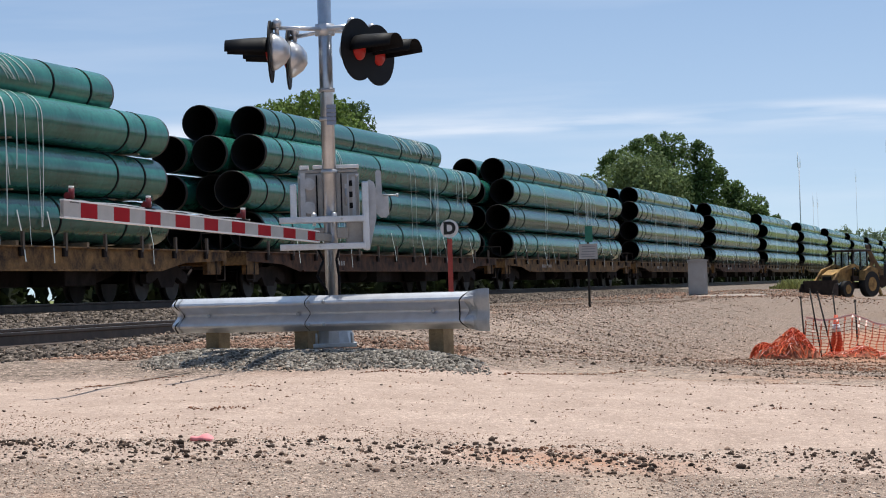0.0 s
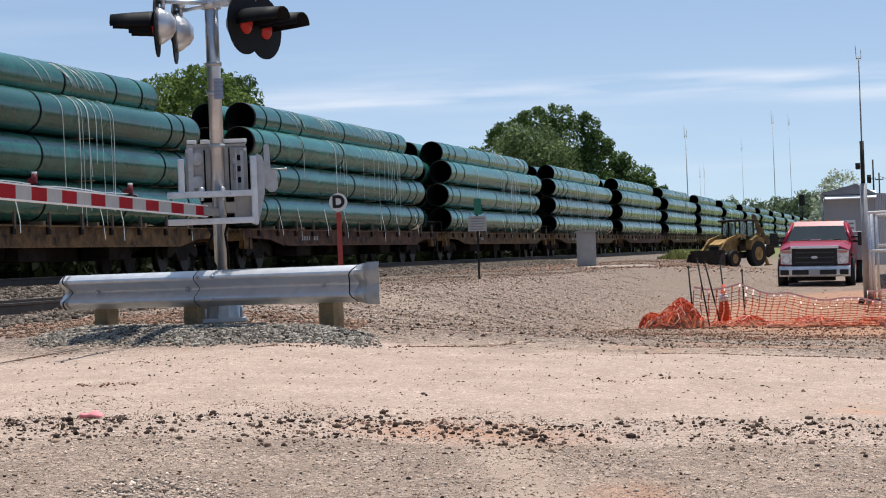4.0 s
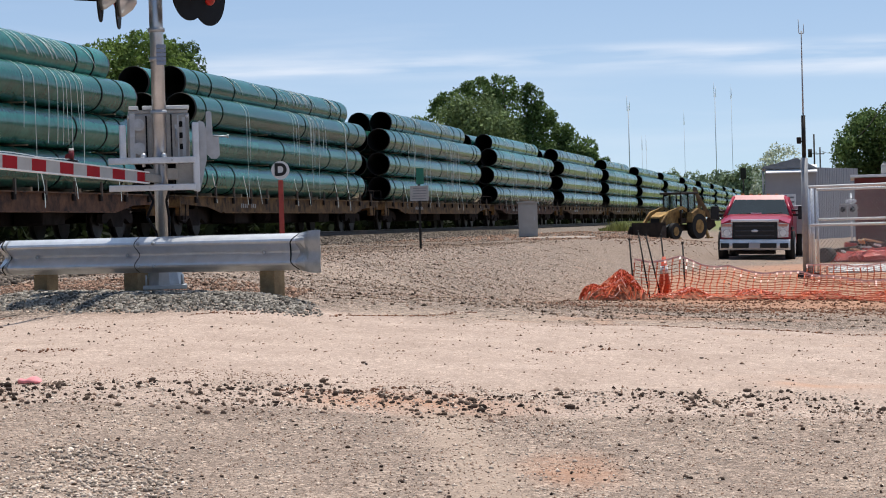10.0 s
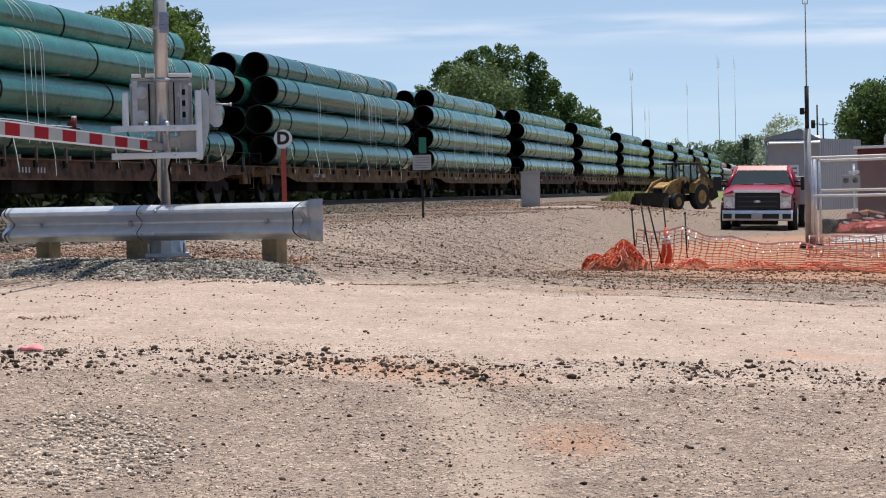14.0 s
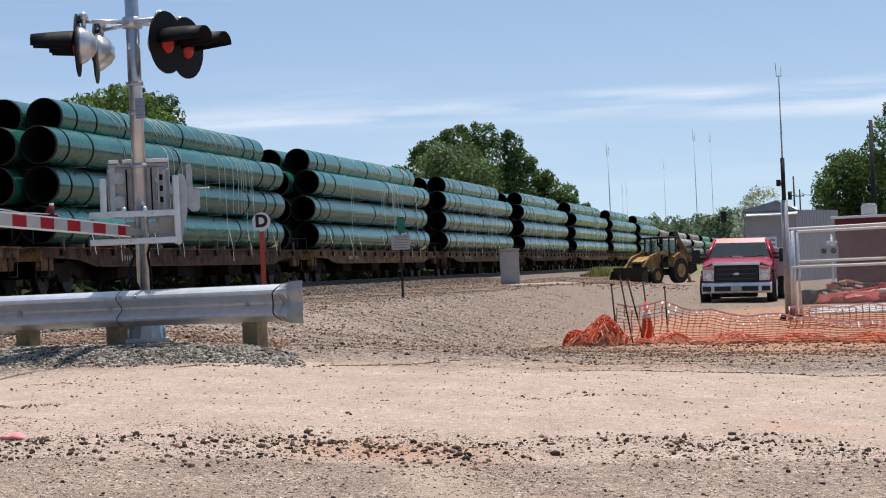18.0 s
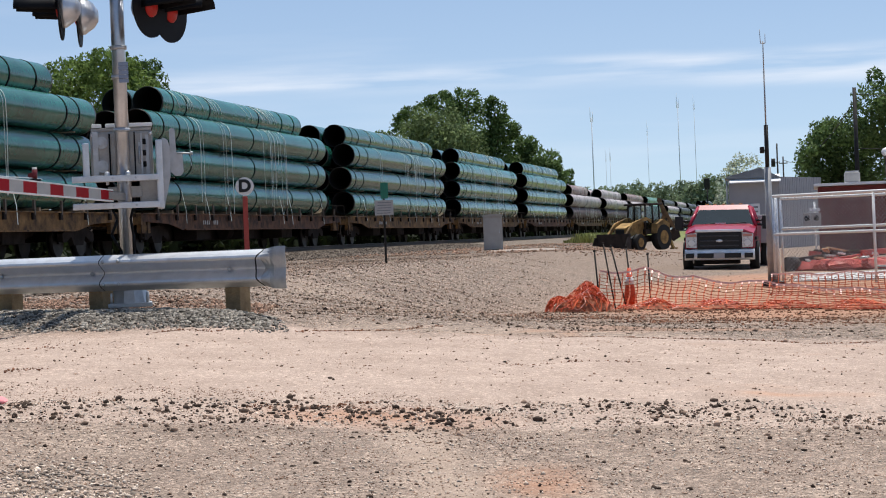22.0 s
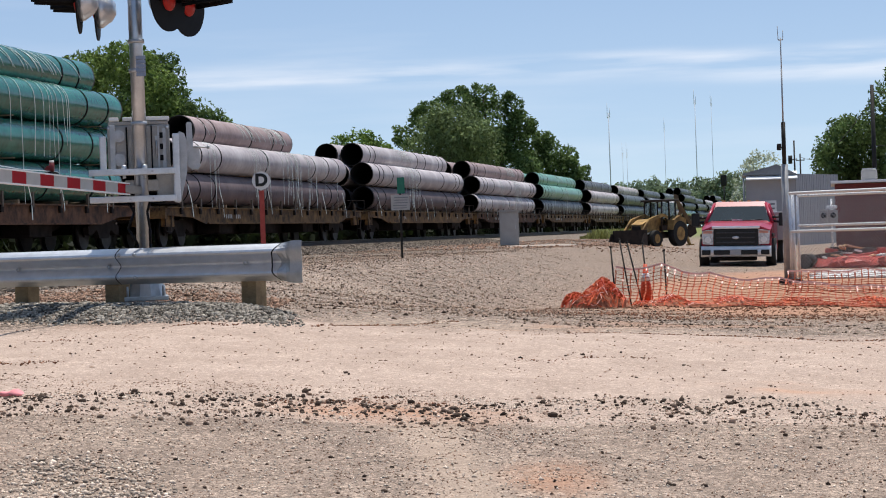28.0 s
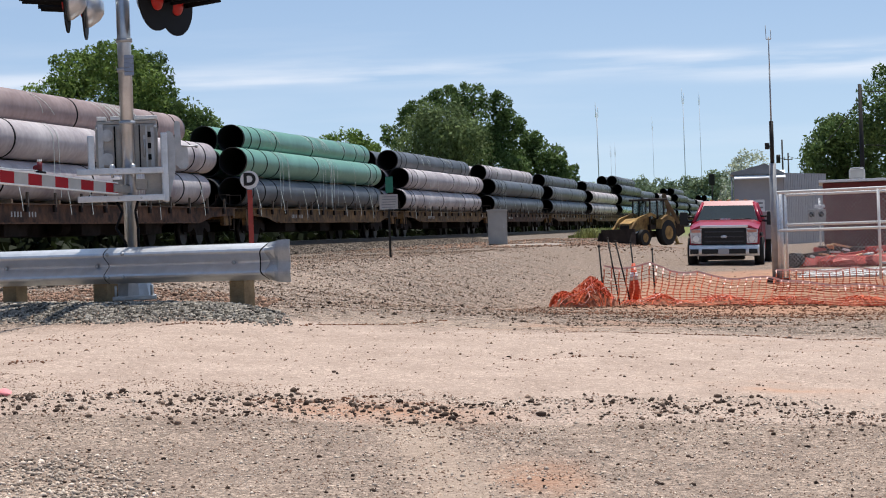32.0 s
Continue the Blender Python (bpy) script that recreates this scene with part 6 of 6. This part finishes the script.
# ---- buildings ----
def build_shed():
    sh = thing("metal_shed", pose(-4.2, 110.6, 0.45, 0, 0, 2), "grey metal shed with a white fascia", "shed")
    bm = B()
    prism(bm, [(0, 0), (2.4, 0), (2.4, 3.5), (1.55, 3.9), (0, 3.5)], "y", 0, 7)
    part("wall", bm, WALL_GREY, sh)
    bm = B()
    loft(bm, [[(2.405, 0, 0), (2.405, 0, 3.5), (2.44, 0, 3.5), (2.44, 0, 0)], [(4.6, 5.6, 0), (4.6, 5.6, 3.5), (4.64, 5.6, 3.5), (4.64, 5.6, 0)]])
    side = part("wall", bm, WALL_GREY, sh, "ribbed side wall")
    for i in range(24):
        u = (i + 0.5) / 24
        bm = B()
        box(bm, 2.42 + 2.2 * u, 5.6 * u, 1.75, 0.05, 0.05, 3.5)
        part("rib", bm, ROOF_GREY if i % 2 else WALL_GREY, side)
    bm = B()
    prism(bm, [(-0.15, 3.5), (2.55, 3.46), (1.55, 3.98), (-0.1, 3.6)], "y", -0.15, 7)
    part("roof", bm, ROOF_GREY, sh)
    bm = B()
    loft(bm, [[(0.05, -0.45, 3.26), (2.5, -0.45, 3.26), (2.5, 0.55, 3.60), (0.05, 0.55, 3.60)], [(0.05, -0.45, 3.31), (2.5, -0.45, 3.31), (2.5, 0.55, 3.66), (0.05, 0.55, 3.66)]])
    part("awning", bm, TRIM_WHITE, sh, "white sloping roof edge")
    bm = B()
    rod(bm, (-0.08, -0.1, 0), (-0.08, -0.1, 3.4), 0.05, seg=8)
    part("downpipe", bm, ROOF_GREY, sh)
    bm = B()
    box(bm, 1.1, -0.03, 1.85, 0.72, 0.03, 0.8)
    sign = part("sign", bm, TRIM_WHITE, sh, "white notice with dark lines")
    for i in range(3):
        bm = B()
        box(bm, 1.1, -0.05, 2.08 - 0.22 * i, 0.55, 0.01, 0.08)
        part("text_line", bm, ROOF_GREY, sign)


build_shed()


def build_red_house():
    h = thing("red_building", pose(0.05, 86.3, 0.58), "low dark red clad building with a white roof edge", "building")
    bm = B()
    box(bm, 6, 4, 1.2, 12, 8, 2.4)
    part("wall", bm, BRICK_RED, h)
    for i in range(11):
        bm = B()
        box(bm, 6, -0.012, 0.2 + i * 0.2, 12, 0.02, 0.012)
        part("siding_joint", bm, BRICK_RED, h)
    bm = B()
    box(bm, 6, 3.9, 2.47, 12.3, 8.5, 0.1, bevel=0.01)
    part("roof", bm, TRIM_WHITE, h, "flat roof with a white edge")
    bm = B()
    box(bm, 5.0, -0.02, 1.2, 1.0, 0.06, 2.1, bevel=0.01)
    part("door", bm, ROOF_GREY, h)
    bm = B()
    box(bm, 2.9, -0.03, 1.35, 0.75, 0.06, 1.3, bevel=0.01)
    w = part("window", bm, WALL_GREY, h)
    bm = B()
    box(bm, 2.9, -0.065, 1.35, 0.6, 0.01, 1.15)
    part("pane", bm, GLASS_DARK, w)
    u = thing("roof_unit", pose(1.35, 87.2, 3.1), "grey cooling unit standing on the roof", "cooling unit")
    bm = B()
    box(bm, 0, 0, 0.2, 0.6, 0.6, 0.4, bevel=0.08)
    part("casing", bm, CABINET, u)
    bm = B()
    rod(bm, (0, 0, 0.4), (0, 0, 0.45), 0.25, seg=20)
    part("fan_guard", bm, GALV_DULL, u)


build_red_house()


def build_meter_stand():
    m = thing("meter_stand", pose(-0.2, 70.9, gz(-0.2, 70.9)), "grey meter boxes on a thin stand", "meter")
    bm = B()
    rod(bm, (0.12, 0, 0), (0.12, 0, 1.9), 0.03)
    part("pipe", bm, TRIM_WHITE, m)
    for x, s in ((-0.12, 0.24), (0.16, 0.3)):
        bm = B()
        box(bm, x, -0.05, 1.35, s, 0.16, 0.42, bevel=0.02)
        bx = part("meter_box", bm, CABINET, m)
        bm = B()
        ball(bm, (x, -0.13, 1.4), 0.09, sy=0.5)
        part("dial", bm, GLASS_DARK, bx)
    bm = B()
    box(bm, 0.12, 0, 1.65, 0.34, 0.12, 0.1, bevel=0.02)
    part("cap", bm, TRIM_WHITE, m)


build_meter_stand()


# ---- pale concrete apron inside the gate ----
def build_apron():
    bm, rings = B(), []
    for y in np.linspace(51.5, 58.5, 12):
        rings.append([(-0.5 + 0.15 * math.sin(3 * y), y, gz(-0.5, y) - 0.05), (4.6, y, gz(4.6, y) - 0.05), (4.6, y, gz(4.6, y) + 0.03), (-0.5 + 0.15 * math.sin(3 * y), y, gz(-0.5, y) + 0.03)])
    loft(bm, rings)
    tagged(part("concrete_apron", bm, CONCRETE), "pale concrete apron behind the chain-link gate", "pavement", kind="structure")


build_apron()


# ---- heaps of red scrap behind the gate ----
def scrap(kind, x, y, s, rz, mat, label, cat, tall=0.4, tilt=0.0):
    bm = B()
    if kind == "board":
        box(bm, 0, 0, 0, s, s * 0.5, 0.05, bevel=0.01)
    elif kind == "drum":
        rod(bm, (-s / 2, 0, 0), (s / 2, 0, 0), 0.2, seg=16)
    elif kind == "beam":
        box(bm, 0, 0, 0, s, 0.12, 0.14, bevel=0.015)
    else:
        rings = []
        for i in range(6):
            u = i / 5
            r = 0.12 + 0.22 * math.sin(3.14 * u)
            rings.append([(s * (u - 0.5), r * math.cos(a) * (1 + 0.2 * math.sin(3 * a + 4 * u)), r * 0.6 * math.sin(a)) for a in np.linspace(0, 6.283, 9, endpoint=False)])
        loft(bm, rings)
    ob = tagged(part(cat.replace(" ", "_"), bm, mat), label, cat)
    ob.matrix_basis = pose(x, y, gz(x, y) + tall, 0, tilt, rz)


rs = random.Random(21)
for i in range(9):
    scrap("sack", -0.5 + i * 0.32 + rs.uniform(-0.1, 0.1), 62 + rs.uniform(-0.4, 0.6), rs.uniform(0.6, 1.1), rs.uniform(-40, 40), DEBRIS_RED, "crumpled red sheeting in a scrap heap", "sheeting", 0.12)
for i in range(6):
    scrap("beam", -0.2 + i * 0.36, 62.2 + rs.uniform(0, 0.5), rs.uniform(0.8, 1.5), rs.uniform(-30, 30), DEBRIS_RED if i % 2 else BUCKET, "length of painted scrap beam on a heap", "beam", 0.34 + 0.06 * (i % 3), rs.uniform(-10, 10))
scrap("board", 0.5, 62.6, 0.55, 20, CARDBOARD, "tan board lying on red scrap", "board", 0.55, 14)
scrap("board", 0.2, 62.5, 0.35, 75, CARDBOARD, "tan offcut lying on red scrap", "offcut", 0.5, 30)
scrap("drum", -0.75, 62.0, 0.35, 60, RUBBER, "black drum beside the red scrap", "drum", 0.2)
for i in range(7):
    scrap("board", -0.3 + i * 0.3, 61.7 + rs.uniform(-0.2, 0.5), rs.uniform(0.15, 0.4), rs.uniform(0, 90), (WHITE_PAINT, CARDBOARD, CONCRETE)[i % 3], "small pale offcut on the scrap heap", "offcut", 0.3 + 0.05 * (i % 4), rs.uniform(-15, 15))
scrap("board", 2.0, 60.5, 1.0, 5, CONCRETE, "pale slab lying behind the gate", "slab", 0.1)


# ---- poles, lamp, wires, far masts ----
def utility_pole(x, y, top, r, label, arm=True):
    z = gz(x, y) if y < 260 else 0.8
    u = thing("utility_pole", pose(x, y, z - 0.05), label, "utility pole", "utility poles")
    bm = B()
    rod(bm, (0, 0, 0), (0, 0, top - z), r * 1.15, r * 0.85, seg=14)
    part("pole", bm, STAKE, u)
    if arm:
        bm = B()
        box(bm, 0, 0, top - z - 0.7, 0.9, 0.08, 0.1)
        part("crossarm", bm, POLE, u)
        for xx in (-0.4, 0.4):
            bm = B()
            rod(bm, (xx, 0, top - z - 0.64), (xx, 0, top - z - 0.45), 0.05, seg=8)
            part("insulator", bm, GALV_DULL, u)
    return u


utility_pole(2.0, 111.8, 8.2, 0.11, "tall dark timber utility pole beside trees", False)
p2 = utility_pole(-3.63, 222, 9.6, 0.09, "dark utility pole with a transformer in the distance", False)
bm = B()
rod(bm, (-0.4, -0.1, 6.7), (-0.4, -0.1, 7.5), 0.2, seg=16)
rod(bm, (-0.45, -0.1, 7.1), (0.1, 0, 7.1), 0.04)
part("transformer", bm, STAKE, p2)
utility_pole(-3.36, 242, 8.9, 0.09, "dark utility pole far down the road")


def wire(a, b, sag, r=0.012):
    pts = [Vector(a).lerp(Vector(b), i / 10) - Vector((0, 0, 4 * sag * i / 10 * (1 - i / 10))) for i in range(11)]
    tagged(part("cable", bent(pts, r, 5), STAKE), "thin dark overhead cable from pole to pole", "cable")


wire((2.0, 111.8, 7.8), (9.0, 112.5, 7.7), 0.1, 0.018)
wire((2.0, 111.8, 7.5), (-3.0, 222, 7.9), 1.2, 0.02)
wire((2.0, 111.8, 5.2), (9.0, 108, 5.0), 0.15, 0.018)


def build_yard_lamp():
    s = thing("yard_lamp", pose(2.95, 96.7, 0.55), "white globe yard lamp on a dark pole", "street lamp")
    bm = B()
    rod(bm, (0, 0, 0), (0, 0, 3.75), 0.06, seg=12)
    part("pole", bm, POLE, s)
    bm = B()
    ball(bm, (0, 0, 3.95), 0.2, sz=0.95)
    part("globe", bm, TRIM_WHITE, s, "white globe")
    bm = B()
    rod(bm, (0, 0, 3.68), (0, 0, 3.8), 0.12, 0.1, seg=14)
    part("collar", bm, POLE, s)


build_yard_lamp()


def far_mast(x, y, top, r):
    m = thing("radio_mast", pose(x, y, 0.8), "slender hazy radio mast on the horizon", "radio mast", "radio masts")
    bm = B()
    rod(bm, (0, 0, 0), (0, 0, top - 2), r * 1.3, r, seg=6)
    part("mast", bm, TOWER, m)
    bm = B()
    rod(bm, (-r * 2.2, 0, top - 4), (-r * 2.2, 0, top + 2), r * 0.5, seg=5)
    rod(bm, (r * 2.2, 0, top - 4), (r * 2.2, 0, top), r * 0.5, seg=5)
    rod(bm, (-r * 2.4, 0, top - 4), (r * 2.4, 0, top - 4), r * 0.6, seg=5)
    part("antenna", bm, TOWER, m)


for x, top, r in ((-87.4, 49, 0.22), (-53.0, 53, 0.16), (-46.6, 52, 0.1), (-65.4, 42.5, 0.08), (-82.3, 33, 0.08), (-80.6, 33, 0.08)):
    far_mast(x, 900, top, r)


def far_signal():
    s = thing("track_signal", pose(-14.3, 302, 1.0), "dark railway signal head on a mast far away", "railway signal")
    bm = B()
    rod(bm, (0, 0, 0), (0, 0, 6.8), 0.09, seg=10)
    part("mast", bm, STAKE, s)
    bm = B()
    box(bm, 0, 0, 6.5, 0.75, 0.4, 1.5, bevel=0.15)
    part("head", bm, STAKE, s)


far_signal()


# ---- trees, shrubs, grass ----
def leaf_cloud(blobs, n, size, rng, droop=0.0):
    """Small bent leaf sprays in clumps over uneven blobs (x, y, z, rx, ry, rz)."""
    more = []
    for b in blobs:
        for _ in range(7):
            e = rng.normal(size=3)
            e /= np.linalg.norm(e)
            k = rng.uniform(0.22, 0.42)
            more.append((b[0] + e[0] * b[3] * 0.95, b[1] + e[1] * b[4] * 0.95, b[2] + e[2] * b[5] * 0.95, b[3] * k, b[4] * k, b[5] * k))
    blobs = [(b[0], b[1], b[2], b[3] * 0.93, b[4] * 0.93, b[5] * 0.93) for b in blobs] + more
    w = np.array([b[3] * b[5] for b in blobs])
    pick = rng.choice(len(blobs), n, p=w / w.sum())
    bl = np.array(blobs)[pick]
    # clumps: leaves gather round spots on the blobs' skins
    spots = max(30, n // 22)
    d = rng.normal(size=(spots, 3))
    d /= np.linalg.norm(d, axis=1)[:, None]
    which = rng.integers(0, spots, n)
    dirs = d[which] + rng.normal(0, 0.16, (n, 3))
    dirs /= np.linalg.norm(dirs, axis=1)[:, None]
    rad = rng.uniform(0.72, 1.08, n) * (0.86 + 0.22 * rng.uniform(0, 1, spots)[which])
    c = bl[:, :3] + dirs * bl[:, 3:6] * rad[:, None]
    if droop:
        c[:, 2] -= droop * rng.uniform(0, 1, n) ** 2
    t = rng.normal(size=(n, 3)) + np.array([0, 0, -droop])
    t /= np.linalg.norm(t, axis=1)[:, None]
    u = np.cross(t, dirs + rng.normal(0, 0.5, (n, 3)))
    u /= np.linalg.norm(u, axis=1)[:, None] + 1e-9
    s = size * rng.uniform(0.5, 1.3, n)[:, None]
    nrm = np.cross(t, u)
    q = np.stack([c - t * s, c + u * s * 0.5 + nrm * s * 0.15, c + t * s, c - u * s * 0.5 + nrm * s * 0.15], 1)
    return q.reshape(-1, 3)


def build_tree(x, y, base, blobs, leaf, n, size, seed, label, droop=0.0, trunk=0.3, name="tree"):
    rng = np.random.default_rng(seed)
    t = thing(name, pose(x, y, base), label, "tree")
    bm = B()
    zc = min(b[2] for b in blobs)
    rings = []
    for i in range(6):
        u = i / 5
        r = trunk * (1.25 - 0.65 * u) * (1.25 if i == 0 else 1)
        rings.append([(r * math.cos(a) + 0.12 * math.sin(3 * u), r * math.sin(a), zc * u) for a in np.linspace(0, 6.283, 10, endpoint=False)])
    loft(bm, rings, smooth=True)
    part("trunk", bm, BARK, t)
    for b in blobs:
        bm = B()
        a0 = (0.12 * math.sin(2.4), 0, zc * 0.8)
        path = [Vector(a0).lerp(Vector(b[:3]), u) + Vector((0, 0, -0.4 * math.sin(3.14 * u))) for u in (0, 0.35, 0.7, 1.0)]
        for k, (p, q) in enumerate(zip(path, path[1:])):
            rod(bm, p, q, trunk * (0.45 - 0.1 * k), trunk * (0.35 - 0.1 * k), seg=7)
        part("limb", bm, BARK, t)
    v = leaf_cloud(blobs, n, size, rng, droop)
    me = bpy.data.meshes.new("crown")
    k = len(v) // 4
    me.vertices.add(len(v))
    me.vertices.foreach_set("co", v.ravel())
    me.loops.add(len(v))
    me.loops.foreach_set("vertex_index", np.arange(len(v)))
    me.polygons.add(k)
    me.polygons.foreach_set("loop_start", np.arange(0, len(v), 4))
    me.update(calc_edges=True)
    me.materials.append(leaf)
    ob = new("crown", me)
    ob.parent = t
    tagged(ob, kind="stuff")
    return t


# beside the line, beyond the train
build_tree(-41.0, 125, 1.1, [(0.2, 0, 8.8, 3.2, 3, 2.9), (-2.5, 0, 7.6, 2.2, 2.6, 2.3), (2.2, 0, 8.0, 2.4, 2.6, 2.5), (-1.4, 0.5, 10.5, 1.5, 1.8, 1.5), (1.2, 0, 10.8, 1.5, 1.7, 1.4), (0.2, 0, 5.6, 3.8, 3.2, 2.6), (3.3, 0, 6.0, 1.8, 2, 2.2), (2.9, 0, 9.3, 1.5, 1.8, 1.6)], LEAF, 32000, 0.14, 31, "broad leafy green tree with a light crown")
build_tree(-36.1, 127, 1.1, [(0, 0, 7.0, 1.8, 1.8, 1.9), (0.9, 0, 6.2, 1.4, 1.5, 1.7), (-1.2, 0, 7.4, 1.5, 1.5, 1.6), (0, 0, 4.6, 2.4, 2, 2), (-1.9, 0, 9.2, 1.4, 1.5, 1.5), (-2.7, 0, 10.7, 1.2, 1.4, 1.2)], LEAF_DARK, 11000, 0.15, 32, "small dark green tree")
build_tree(-53.4, 254, 1.0, [(0, 0, 10.6, 3.0, 3, 2.6), (-2.0, 0, 9.6, 1.8, 2, 1.8), (2.2, 0, 10.2, 1.7, 2, 1.7), (0, 0, 7.5, 3.4, 3, 2.6)], LEAF, 6000, 0.26, 33, "round green tree beyond the line")
build_tree(-33.6, 199, 1.0, [(-0.6, 0, 8.6, 3.6, 3, 3.2), (-3.0, 0, 6.6, 2.4, 3, 2.8), (2.2, 0, 8.6, 2.8, 3, 3.2), (0.2, 0, 10.6, 2.6, 2.4, 1.8), (-0.5, 0, 5.0, 4.4, 3, 2.7)], LEAF_WILLOW, 20000, 0.18, 34, "soft greyish green willow-like tree", 0.8)
build_tree(-30.8, 206, 1.15, [(-0.2, 0, 10.0, 2.6, 3, 2.6), (-3.0, 0, 12.7, 1.5, 1.8, 1.2), (-0.7, 0, 13.0, 1.5, 1.6, 1.25), (2.0, 0, 12.0, 1.2, 1.4, 1.2), (2.5, 0, 10.4, 1.4, 1.6, 1.3), (1.4, 0, 8.6, 2.0, 2.2, 1.8), (0, 0, 6.2, 3.6, 3.4, 3.0), (-4.6, 0, 12.2, 1.3, 1.6, 1.2), (-6.5, 0, 11.2, 1.4, 1.6, 1.3), (-8.2, 0, 9.6, 1.2, 1.5, 1.2)], LEAF_DARK, 26000, 0.17, 35, "tall dark green tree with an open top")
build_tree(-26.4, 212, 1.6, [(0, 0, 6.2, 2.2, 2.4, 2.6), (1.5, 0, 5.2, 1.9, 2, 2.0), (-1.2, 0, 7.8, 1.6, 2, 1.8), (2.7, 0, 4.6, 1.3, 2, 1.6)], LEAF_DARK, 9000, 0.19, 36, "lower dark green tree beside the line")
# beyond the yard
build_tree(1.7, 150, 1.0, [(0, 0, 5.2, 2.4, 2.4, 2.4), (-1.7, 0, 4.6, 1.5, 2, 2.0), (1.4, 0, 4.6, 2.2, 2, 2.4), (-0.9, 0, 6.1, 1.4, 1.5, 1.2)], LEAF_DARK, 13000, 0.15, 37, "leafy green tree behind the sheds")
build_tree(6.0, 146, 0.6, [(0, 0, 7.4, 2.6, 2.4, 2.8), (-2.0, 0, 7.6, 1.9, 2, 2.6), (1.2, 0, 9.2, 2.0, 2, 1.8), (0, 0, 4.4, 2.8, 2, 2.4)], LEAF_DARK, 15000, 0.15, 38, "tall dark green tree behind the red building")
build_tree(-11.0, 354, 0.9, [(0.6, 0, 9.2, 3.0, 2.5, 3.0), (-2.0, 0, 6.4, 2.8, 2, 3.0), (2.4, 0, 6.6, 2.8, 2, 2.8)], LEAF_PALE, 2600, 0.3, 39, "haze-paled grey-green tree in the distance")
# unseen trees added past the yard, to darken what the pipes reflect
for i in range(12):
    build_tree(16 + 9 * i, 200 + 14 * i, 0.6, [(0, 0, 7.5, 5.2, 4, 4.6), (-3.6, 0, 5.5, 4, 4, 4.6), (3.4, 0, 5.8, 4, 4, 4.4), (0.5, 0, 11.5, 3.4, 3, 2.8), (0, 0, 2.6, 5.5, 4, 2.6)], LEAF_DARK, 5000, 0.45, 100 + i, "unseen dark green tree added past the yard")
far_rng = random.Random(5)
for i in range(25):
    u = i / 24
    h = 7.0 + 7.0 * min(1.0, u * 1.5) + far_rng.uniform(-1.6, 1.6)
    if u > 0.95:
        h -= 3
    build_tree(-84 + 66 * u + far_rng.uniform(-1.5, 1.5), 600 + far_rng.uniform(-20, 20), 0.8, [(0, 0, h * 0.62, 4.2, 4, h * 0.36), (-2.8, 0, h * 0.45, 3.6, 3, h * 0.32), (2.6, 0, h * 0.5, 3.6, 3, h * 0.34), (0.6, 0, h * 0.8, 2.2, 2, h * 0.2)], LEAF_FAR, 2000, 0.5, 60 + i, "hazy green tree in a far wood", name="far_tree")


def quads_stuff(name, v, mat, label, cat):
    me = bpy.data.meshes.new(name)
    me.vertices.add(len(v))
    me.vertices.foreach_set("co", v.ravel())
    me.loops.add(len(v))
    me.loops.foreach_set("vertex_index", np.arange(len(v)))
    me.polygons.add(len(v) // 4)
    me.polygons.foreach_set("loop_start", np.arange(0, len(v), 4))
    me.update(calc_edges=True)
    me.materials.append(mat)
    return tagged(new(name, me), label, cat, kind="stuff")


rng = np.random.default_rng(71)
# scrub along the far side of the line; its near-black stands for shade
blobs = [(-25 - rng.uniform(0, 3), y + rng.uniform(-2, 2), 1.8 + rng.uniform(-0.2, 0.5), 1.6, 2.6, 1.5 + rng.uniform(0, 0.7)) for y in range(24, 330, 3)]
quads_stuff("scrub", leaf_cloud(blobs, 100000, 0.3, rng), LEAF_SCRUB, "scrub along the far side of the line, darkened as shade", "shrubs")


def grass_patch(name, x0, x1, y0, y1, n, h, seed, mat, label):
    rng = np.random.default_rng(seed)
    u, w = rng.uniform(0, 1, n), rng.uniform(0, 1, n)
    x, y = x0 + (x1 - x0) * u, y0 + (y1 - y0) * w
    hh = h * rng.uniform(0.4, 1.2, n) * np.clip(4 * np.minimum(u, 1 - u), 0.3, 1)
    c = on_ground(x, y)
    a = rng.uniform(0, 3.14, n)
    d = np.stack([np.cos(a), np.sin(a), 0 * a], 1) * 0.05
    lean = np.stack([rng.normal(0, 0.25, n), rng.normal(0, 0.25, n), np.ones(n)], 1) * hh[:, None]
    q = np.stack([c - d, c + d, c + lean + d * 0.3, c + lean - d * 0.3], 1)
    return quads_stuff(name, q.reshape(-1, 3), mat, label, "grass")


grass_patch("grass", -14.6, -11.9, 131, 150, 6000, 0.5, 81, GRASS, "tall yellowish green grass beside the line")


LOAD_SHIFT = {-7: -1.3, 16: -1.0}


def motions():
    for k, car, load in TRAIN:
        rows = [(t, pose(TRACK_X, train_y(k, t), RAIL_Z)) for t in (0, 4, 8, 12, 16, 20, 24, 28, 32)]
        walk(car, rows)
        walk(load, [(t, pose(TRACK_X, train_y(k, t) + LOAD_SHIFT.get(k, 0), RAIL_Z)) for t in (0, 4, 8, 12, 16, 20, 24, 28, 32)])


motions()
